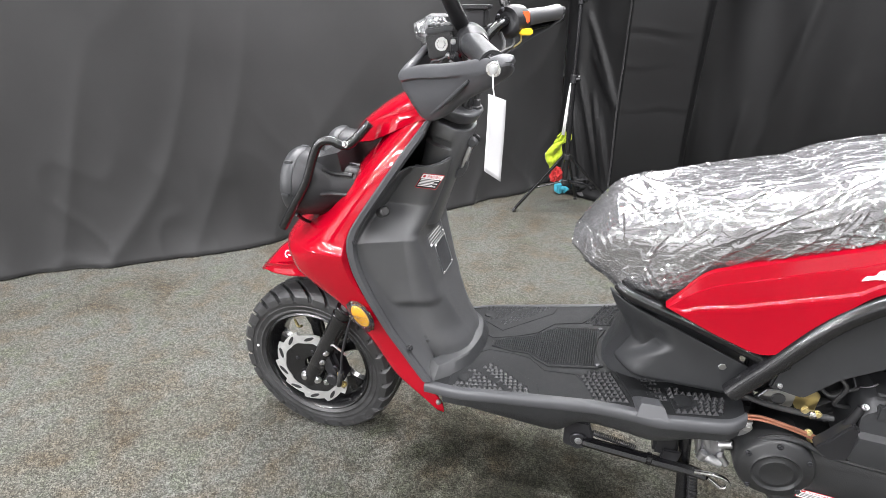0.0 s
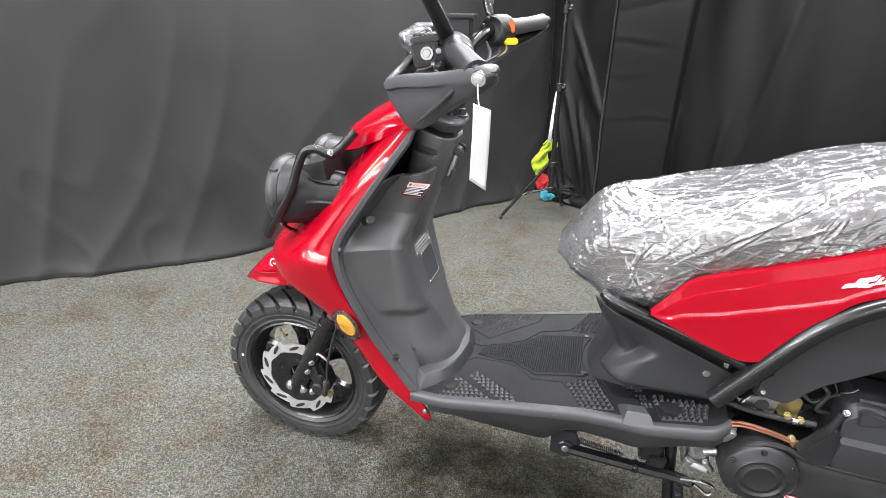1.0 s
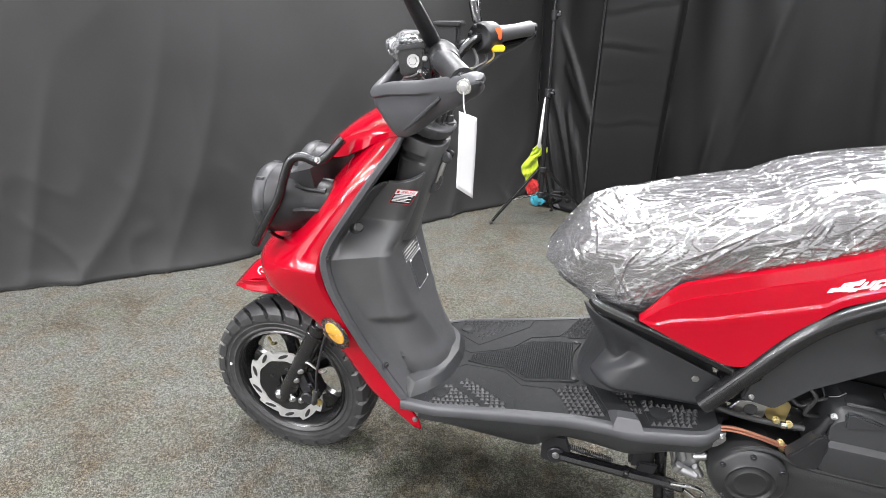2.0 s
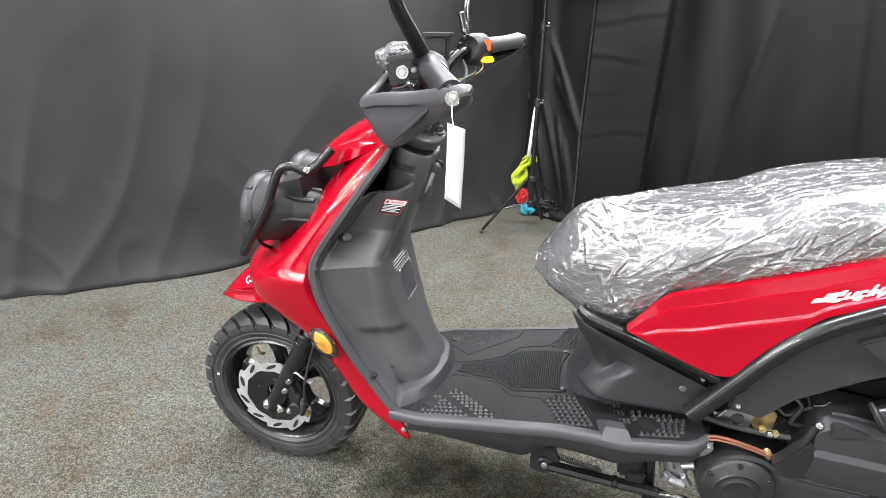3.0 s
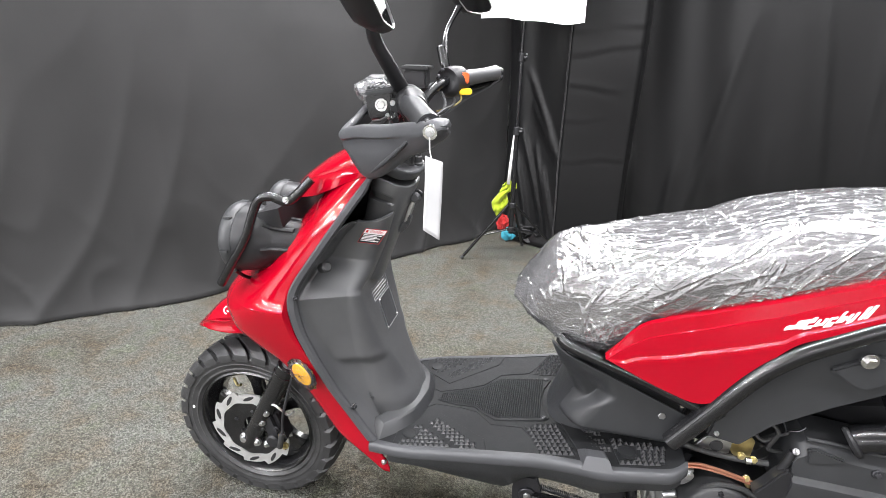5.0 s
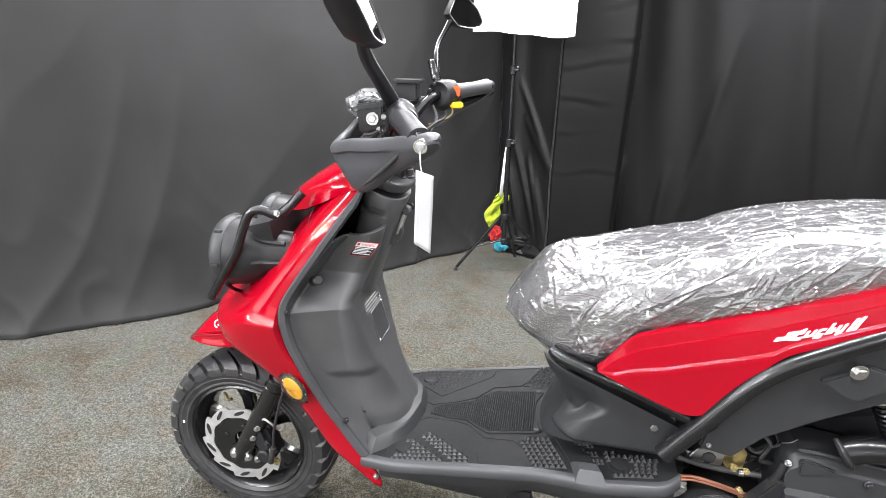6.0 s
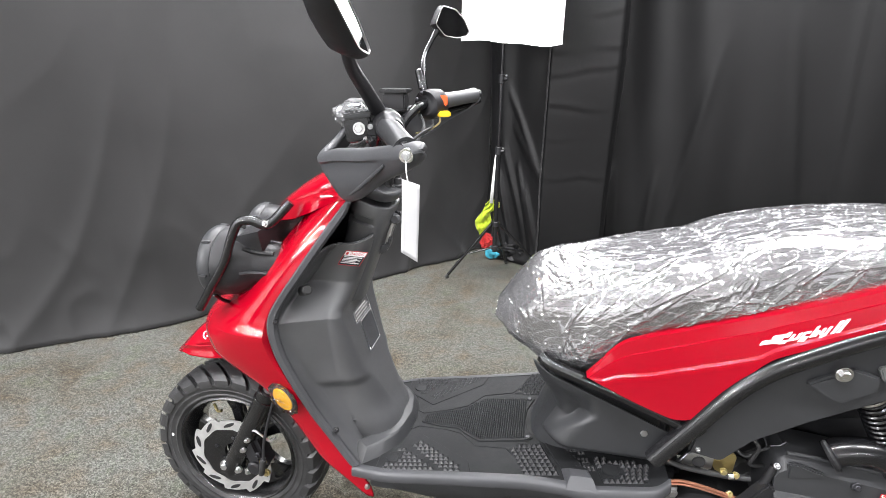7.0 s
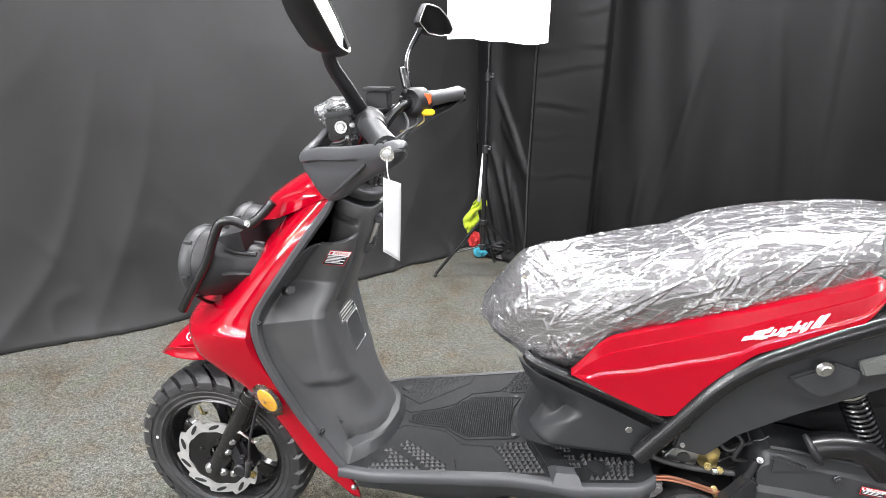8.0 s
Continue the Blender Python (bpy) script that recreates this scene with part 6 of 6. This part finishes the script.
for x, y, z in ((0.422, -0.015, 0.962), (0.437, 0.008, 0.960)):
    boot = part("cable_boot", lathe([(0.0, 0.0), (0.0125, 0.0), (0.0125, 0.004), (0.0095, 0.006), (0.0095, 0.018), (0.0075, 0.020), (0.0, 0.020)], (x, y, z), "z", 20), RUBBER, bar, "black rubber cable boot")
    part("boot_cable", tube([(x, y, z + 0.018), (x + 0.004, y, z + 0.034), (x + 0.012, y - 0.004, z + 0.060), (x + 0.016, y - 0.02, z + 0.088)], [0.006, 0.0055, 0.005, 0.005], 10), RUBBER, boot)
part("brake_lever", tube([(0.44, 0.165, 1.112), (0.47, 0.23, 1.098), (0.53, 0.32, 1.105), (0.565, 0.375, 1.118)], [0.008, 0.007, 0.006, 0.007], 10), GLOSS, bar, "gloss black brake lever")
part("brake_lever", tube([(0.43, -0.150, 1.098), (0.443, -0.19, 1.090), (0.462, -0.232, 1.088)], [0.008, 0.007, 0.006], 10), GLOSS, bar, "gloss black brake lever")


def hand_guard():
    """Shell that wraps round the front of the bar: stations of x, y, top, bottom."""
    st = [(0.5775, -0.3625, 1.102, 1.100), (0.5750, -0.3620, 1.107, 1.095), (0.568, -0.3590, 1.111, 1.087), (0.556, -0.3515, 1.112, 1.076), (0.535, -0.338, 1.106, 1.063), (0.495, -0.301, 1.096, 1.041), (0.455, -0.272, 1.087, 1.011), (0.42, -0.247, 1.081, 0.988), (0.388, -0.224, 1.076, 0.982), (0.358, -0.204, 1.068, 1.012),
          (0.345, -0.188, 1.065, 1.032), (0.338, -0.165, 1.066, 1.036), (0.337, -0.140, 1.071, 1.038), (0.344, -0.118, 1.082, 1.040), (0.356, -0.100, 1.098, 1.044), (0.364, -0.085, 1.102, 1.050)]
    path = spline([(a, b, c) for a, b, c, d in st], 5)
    low = spline([(d, 0, 0) for a, b, c, d in st], 5)
    rings = []
    for i, p in enumerate(path):
        q = path[min(i + 1, len(path) - 1)] - path[max(i - 1, 0)]
        n = Vector((q.y, -q.x, 0)).normalized() * -1
        if n.y > 0 and i < 40:
            n = -n
        e = 0.15 + 0.85 * ease(0, 1, i / 9)
        t, b = p.z, low[i].x
        h = max(t - b, 0.004)
        c = min(0.022, h * 0.5)
        k = 1 - ease(0.455, 0.505, p.x)
        base = Vector((p.x, p.y, 0))
        rings.append([base + n * o * e + Vector((0, 0, z)) for o, z in ((-0.022, t - 0.007), (-0.017, t - 0.001), (-0.012, t), (-0.007, t - 0.001), (-0.002, t - c * 0.22), (0.002, t - c * 0.5), (0.0045, t - c * 0.8), (0.0048, t - c * 0.93), (0.0045 - 0.0015 * k, t - c), (0.0045 - 0.0075 * k, t - c - 0.002),
                      (0.004 - 0.007 * k, t - c - (h - c) * 0.12), (0.002 - 0.003 * k, t - c - (h - c) * 0.35), (-0.001, t - c - (h - c) * 0.6), (-0.006, b + (h - c) * 0.16), (-0.010, b + (h - c) * 0.05), (-0.015, b), (-0.020, b + 0.001))])
    return loft(rings, False, False)


near = hand_guard()
far = flip(near)
bmesh.ops.translate(far, verts=far.verts, vec=(-0.006, 0.004, 0.034))
a = part("hand_guard", near, TRIM, bar, "dark grey plastic hand guard", 50)
b = part("hand_guard", far, TRIM, bar, "dark grey plastic hand guard", 50)
for o in (a, b):
    md = o.modifiers.new("thickness", "SOLIDIFY")
    md.thickness = 0.004
for sgn in (-1, 1):
    groove = [(0.424, 1.002), (0.450, 1.022), (0.480, 1.047), (0.505, 1.069)]
    part("guard_rib", tube([(x, sgn * (0.186 + (x - 0.33) * 0.70 + 0.004), z + (0.034 if sgn > 0 else 0)) for x, z in groove], [0.001, 0.0036, 0.0036, 0.0026], 10), TRIM, bar)
    if sgn < 0:
        part("guard_end", tube([(0.535, -0.330, 1.092), (0.552, -0.334, 1.092), (0.566, -0.335, 1.093), (0.573, -0.335, 1.093)], [0.008, 0.0115, 0.0105, 0.004], 20), TRIM, bar)
    part("guard_washer", lathe([(0, -0.003), (0.0105, -0.003), (0.0115, 0.0), (0.0115, 0.006), (0, 0.006)], (0.552, 0.356 * sgn - 0.001, 1.093 + (0.034 if sgn > 0 else 0)), n=28), CHROME, bar, "bright chrome end washer")
    bolt((0.552, 0.360 * sgn, 1.093 + (0.034 if sgn > 0 else 0)), (0.1, sgn, 0), 0.0055, STEEL, bar, "guard_bolt", "steel guard bolt", 0.006)

MIRROR, nt, pb = material("mirror_glass")
pb.inputs["Base Color"].default_value = (0.85, 0.86, 0.88, 1)
pb.inputs["Metallic"].default_value = 1.0
pb.inputs["Roughness"].default_value = 0.02


def mirror(m, shape, deep, stem, r, coat=GLOSS):
    """Rear-view mirror with a many-cornered glass; m has z out of the glass, y up."""
    out = []
    for i, (x, y) in enumerate(shape):
        p, a, b = Vector((x, y, 0)), Vector((*shape[i - 1], 0)), Vector((*shape[(i + 1) % len(shape)], 0))
        out += [p.lerp(a, 0.22), p.lerp(a, 0.07).lerp(p.lerp(b, 0.07), 0.5), p.lerp(b, 0.22)]
    c = sum(out, Vector()) / len(out)
    rings = []
    for s, z in ((0.93, 0.0005), (0.97, 0.003), (1.0, 0.003), (1.03, -0.003), (1.03, -0.3 * deep), (0.94, -0.55 * deep), (0.72, -0.85 * deep), (0.35, -deep), (0.1, -deep)):
        rings.append([m @ (c + (p - c) * s + Vector((0, 0, z))) for p in out])
    head = part("mirror", loft(rings), BLACK, bar, "black rear-view mirror", 40)
    bm = bmesh.new()
    bm.faces.new([bm.verts.new(m @ (c + (p - c) * 0.945 + Vector((0, 0, 0.0022)))) for p in out])
    rr = bmesh.ops.extrude_face_region(bm, geom=bm.faces[:])
    bmesh.ops.translate(bm, verts=[v for v in rr["geom"] if isinstance(v, bmesh.types.BMVert)], vec=m.to_3x3() @ Vector((0, 0, -0.002)))
    part("mirror_glass", bm, MIRROR, head, "silvered mirror glass", 0)
    rim = [m @ (c + (p - c) * 0.975 + Vector((0, 0, 0.003))) for p in out]
    part("mirror_rim", tube(rim + rim[:1], 0.0014, 6, 0), STEEL, head, "bright bevelled glass edge")
    part("mirror_stem", tube(stem, r, 12), coat, head, "black mirror stem")


mirror(facing((0.466, -0.318, 1.272), (0.97, 0.12, 0.30), (-0.36, 0, 1)), [(-0.030, -0.039), (0.030, -0.044), (0.050, -0.036), (0.028, 0.008), (-0.012, 0.050), (-0.055, 0.078), (-0.100, 0.066), (-0.098, 0.026)], 0.046,
       [(0.452, -0.140, 1.112), (0.450, -0.160, 1.136), (0.446, -0.22, 1.178), (0.447, -0.284, 1.216), (0.452, -0.316, 1.252)], [0.0145, 0.0140, 0.0125, 0.0105, 0.009], BLACK)
mirror(facing((0.492, 0.34, 1.298), (0.80, -0.56, 0.10), (0, 0, 1)), [(-0.028, 0.051), (0.020, 0.044), (0.050, 0.021), (0.067, -0.007), (0.054, -0.020), (0.016, -0.025), (-0.026, -0.021), (-0.057, 0.006)], 0.040,
       [(0.458, 0.19, 1.150), (0.452, 0.195, 1.175), (0.447, 0.215, 1.205), (0.445, 0.25, 1.235), (0.455, 0.285, 1.268), (0.462, 0.305, 1.287)], [0.010, 0.009, 0.007, 0.006, 0.006, 0.009])
part("stem_knob", rod((0.453, 0.192, 1.155), (0.441, 0.200, 1.200), 0.0105, 16, 0.003), GLOSS, bar)

# ---- bag hook
bar_rings = []
for x, z, w in ((0.432, 0.884, 0.0035), (0.426, 0.872, 0.0048), (0.421, 0.858, 0.0050), (0.416, 0.842, 0.0050), (0.411, 0.824, 0.0048)):
    bar_rings.append([Vector((x + a * w, b, z - 0.25 * a * w)) for a, b in ((-1, -0.004), (-0.7, -0.0055), (0.7, -0.0055), (1, -0.004), (1, 0.004), (0.7, 0.0055), (-0.7, 0.0055), (-1, 0.004))])
hook = part("bag_hook", loft(bar_rings), STEEL, scooter, "chrome bag hook with dark ends")
part("hook_head", lathe([(0.0, -0.010), (0.008, -0.010), (0.0115, -0.006), (0.0125, 0.0), (0.0115, 0.006), (0.0, 0.009)], (0.433, 0.0, 0.889), n=26), TRIM, hook, "dark grey pivot")
part("hook_plate", tube([(0.432, 0.003, 0.9035), (0.440, 0.003, 0.902), (0.446, 0.003, 0.897), (0.446, 0.003, 0.889)], [0.002, 0.004, 0.0045, 0.002], 8), BLACK, hook)
part("hook_foot", slab([(0.391, 0.804), (0.410, 0.809), (0.421, 0.826), (0.425, 0.845), (0.422, 0.850), (0.4175, 0.845), (0.415, 0.831), (0.394, 0.827)], -0.010, 0.010, 0.003, 2), TRIM, hook, "dark grey hook end")

# ---------------------------------------------------------------- hang tag
tag = thing("hang_tag", (0.552, -0.362, 1.075), "white card hang tag on a string from the hand guard", "tag")
part("string", tube([(0.552, -0.361, 1.088), (0.554, -0.366, 1.068), (0.557, -0.3655, 1.053)], 0.0009, 6), WHITE, tag)
m = facing((0.557, -0.364, 1.050), (0.45, -0.89, 0.0), (0, 0, 1))
bm = bmesh.new()
grid = []
for j in range(17):
    v = j / 16
    row = []
    for i in range(7):
        u = i / 6
        x = (-0.0105 - 0.002 * v) * (1 - u) + (0.0160 - 0.004 * v) * u
        y = (0.0110 - 0.1145 * v) * (1 - u) + (0.0005 - 0.1205 * v) * u
        row.append(bm.verts.new(m @ Vector((x, y, 0.003 * v * math.sin(2.6 * (u - 0.55 * v)) + 0.0015 * math.sin(5 * v)))))
    grid.append(row)
for p, q in zip(grid, grid[1:]):
    for i in range(6):
        bm.faces.new((p[i], p[i + 1], q[i + 1], q[i]))
card = part("card", bm, CARD, tag, "", None)
md = card.modifiers.new("thickness", "SOLIDIFY")
md.thickness = 0.0007

# ---------------------------------------------------------------- light stand
stand = thing("light_stand", (0.503, 1.8, 0), "black tripod light stand with a glowing white softbox", "light stand")
part("mast", rod((0.503, 1.8, 0.185), (0.503, 1.8, 0.80), 0.0125, 16), GLOSS, stand)
part("mast", rod((0.503, 1.8, 0.78), (0.503, 1.8, 1.16), 0.010, 16), GLOSS, stand)
part("mast", rod((0.503, 1.8, 1.14), (0.503, 1.8, 1.36), 0.008, 16), GLOSS, stand)
for z, r in ((0.757, 0.018), (1.125, 0.016)):
    cl = part("mast_clamp", rod((0.503, 1.8, z - 0.022), (0.503, 1.8, z + 0.022), r, 16, 0.003), BLACK, stand)
    part("clamp_knob", rod((0.515, 1.79, z), (0.535, 1.785, z), 0.009, 12, 0.002), BLACK, cl)
    bolt((0.528, 1.782, z + 0.016), (0.5, -1, 0), 0.004, STEEL, cl)
part("upper_collar", rod((0.503, 1.8, 0.335), (0.503, 1.8, 0.365), 0.020, 18, 0.003), BLACK, stand)
part("lower_collar", rod((0.503, 1.8, 0.195), (0.503, 1.8, 0.222), 0.018, 18, 0.003), BLACK, stand)
for fx, fy in ((0.226, 1.79), (0.80, 1.98), (0.555, 2.10)):
    foot = Vector((fx, fy, 0.008))
    top = Vector((0.503, 1.8, 0.35))
    d = Vector((fx - 0.503, fy - 1.8, 0)).normalized()
    lg = part("leg", tube([top + d * 0.02, foot], 0.0085, 12, 0), GLOSS, stand)
    part("foot_cap", rod(foot + (top - foot) * 0.05, foot, 0.0105, 12, 0.002), RUBBER, lg)
    mid = top.lerp(foot, 0.55)
    part("brace", tube([Vector((0.503, 1.8, 0.208)) + d * 0.015, mid], 0.006, 8, 0), GLOSS, stand)
sb = part("softbox", block((0.308, 1.72, 1.31), (0.788, 1.86, 1.95), 0.03, 3), DRAPE_DARK, stand, "black softbox shell")
GLOW, nt, pb = material("lit_white_diffuser")
pb.inputs["Base Color"].default_value = (0.9, 0.9, 0.9, 1)
pb.inputs["Emission Color"].default_value = (1, 1, 1, 1)
pb.inputs["Emission Strength"].default_value = 4.0
bm = bmesh.new()
rows = []
for j in range(21):
    v = j / 20
    row = []
    for i in range(25):
        u = i / 24
        sag = 0.010 * math.sin(u * 5 + 1) * (1 - v) + 0.004 * math.sin(u * 13) * (1 - v)
        row.append(bm.verts.new((0.303 + 0.488 * u, 1.715 - 0.02 * math.sin(u * math.pi) * math.sin(v * math.pi), 1.302 - 0.012 * u + sag + 0.65 * v)))
    rows.append(row)
for p, q in zip(rows, rows[1:]):
    for i in range(24):
        bm.faces.new((p[i], p[i + 1], q[i + 1], q[i]))
df = part("diffuser", bm, GLOW, sb, "glowing white diffuser cloth", None)
md = df.modifiers.new("thickness", "SOLIDIFY")
md.thickness = 0.004
part("diffuser_hem", tube([(0.303, 1.712, 1.305), (0.40, 1.71, 1.308), (0.52, 1.71, 1.304), (0.65, 1.71, 1.297), (0.79, 1.712, 1.292)], 0.004, 8), WHITE, sb)


def bundle(name, centre, size, mat, label, seed, hang=0.0):
    """Crumpled piece of cloth in folds that run down, with a ragged lower edge."""
    bm = bmesh.new()
    bmesh.ops.create_icosphere(bm, subdivisions=5, radius=1)
    o = Vector((seed * 3.7, seed * 1.3, 0))
    for v in bm.verts:
        n = v.co.copy()
        fold = 1 - 2.4 * abs(noise.noise(Vector((n.x * 2.6, n.y * 2.6, n.z * 0.9)) + o))
        d = 0.85 + 0.55 * noise.noise(n * 1.2 + o) + 0.30 * fold + 0.12 * (1 - 2 * abs(noise.noise(n * 5 + o)))
        taper = 1 + hang * (-n.z)
        side = 0.55 * noise.noise(Vector((n.z * 1.6, seed, 3.0)))
        v.co = Vector((centre[0] + (n.x * d * taper + side) * size[0], centre[1] + n.y * size[1] * d * taper, max(0.006, centre[2] + n.z * size[2] * (0.75 + 0.35 * d))))
    return lone(name, bm, mat, label, "cloth", "", 50)




def vest():
    """Thin cloth thrown over the stand's clamp: a narrow flap above, the body hanging aside in slanting folds."""
    left = [(0.0, 0.437), (0.12, 0.431), (0.28, 0.415), (0.40, 0.400), (0.58, 0.378), (0.74, 0.382), (0.90, 0.400), (1.0, 0.409)]
    right = [(0.0, 0.463), (0.10, 0.515), (0.24, 0.515), (0.33, 0.462), (0.55, 0.470), (0.76, 0.460), (0.92, 0.440), (1.0, 0.428)]
    rows = []
    for j in range(61):
        v = j / 60
        a, b = interp(left, v), interp(right, v)
        row = []
        for i in range(41):
            u = i / 40
            x = a + (b - a) * u
            z = 0.455 - 0.205 * v + 0.020 * (u - 0.5) * (1 - v) * 1.4
            fold = abs(noise.noise(Vector((x * 26 + v * 3.0, v * 3.2, 1.7)))) * 0.045 + noise.noise(Vector((x * 70, z * 22, 5.1))) * 0.008
            row.append(Vector((x + 0.004 * noise.noise(Vector((z * 40, u, 0))), 1.895 - fold + 0.03 * (u - 0.5) ** 2, z + 0.008 * noise.noise(Vector((x * 30, 4, v))))))
        rows.append(row)
    ob = lone("safety_vest", loft(rows, False, False), HIVIS, "crumpled high-visibility yellow vest hanging on the light stand", "cloth", "", 60)
    md = ob.modifiers.new("thickness", "SOLIDIFY")
    md.thickness, md.offset = 0.004, -1


vest()
bundle("red_rag", (0.440, 1.95, 0.195), (0.030, 0.03, 0.045), REDCLOTH, "crumpled red cloth hanging under the yellow vest", 2)
bundle("blue_rag", (0.462, 2.17, 0.046), (0.036, 0.030, 0.040), BLUECLOTH, "crumpled turquoise cloth lying on the carpet", 3)
bundle("black_cloth", (0.650, 2.19, 0.060), (0.115, 0.080, 0.075), DRAPE_SATIN, "slack heap of black cloth lying against the curtain", 6)
bm = bmesh.new()
loft([[Vector((x - 0.008 * k, 1.87, z)), Vector((x + 0.008 * k, 1.865, z)), Vector((x + 0.008 * k, 1.868, z)), Vector((x - 0.008 * k, 1.873, z))] for x, z, k in ((0.468, 0.448, 1.2), (0.473, 0.55, 1.0), (0.480, 0.68, 0.7), (0.490, 0.78, 0.3))], bm=bm)
lone("white_strap", bm, WHITE, "white webbing strap hanging down the light stand", "strap", "", None)

# ---------------------------------------------------------------- ceiling lights
# unseen fittings for all these lamps, the added fill rows and panels too
for tx, ty, long, wide, watts in LAMPS:
    lampthing = thing("unseen_ceiling_light", (tx, ty, CEILING), "long white ceiling light fitting, unseen overhead", "ceiling light", "ceiling lights of the studio")
    part("housing", block((tx - long / 2 - 0.04, ty - wide / 2 - 0.055, CEILING - 0.06), (tx + long / 2 + 0.04, ty + wide / 2 + 0.055, CEILING), 0.006), WALL, lampthing)
    if wide > 0.1:
        part("diffuser", block((tx - long / 2, ty - wide / 2, CEILING - 0.085), (tx + long / 2, ty + wide / 2, CEILING - 0.065), 0.004), WHITE, lampthing)
    else:
        part("tube", rod((tx - long / 2, ty, CEILING - 0.075), (tx + long / 2, ty, CEILING - 0.075), 0.014, 14), WHITE, lampthing)
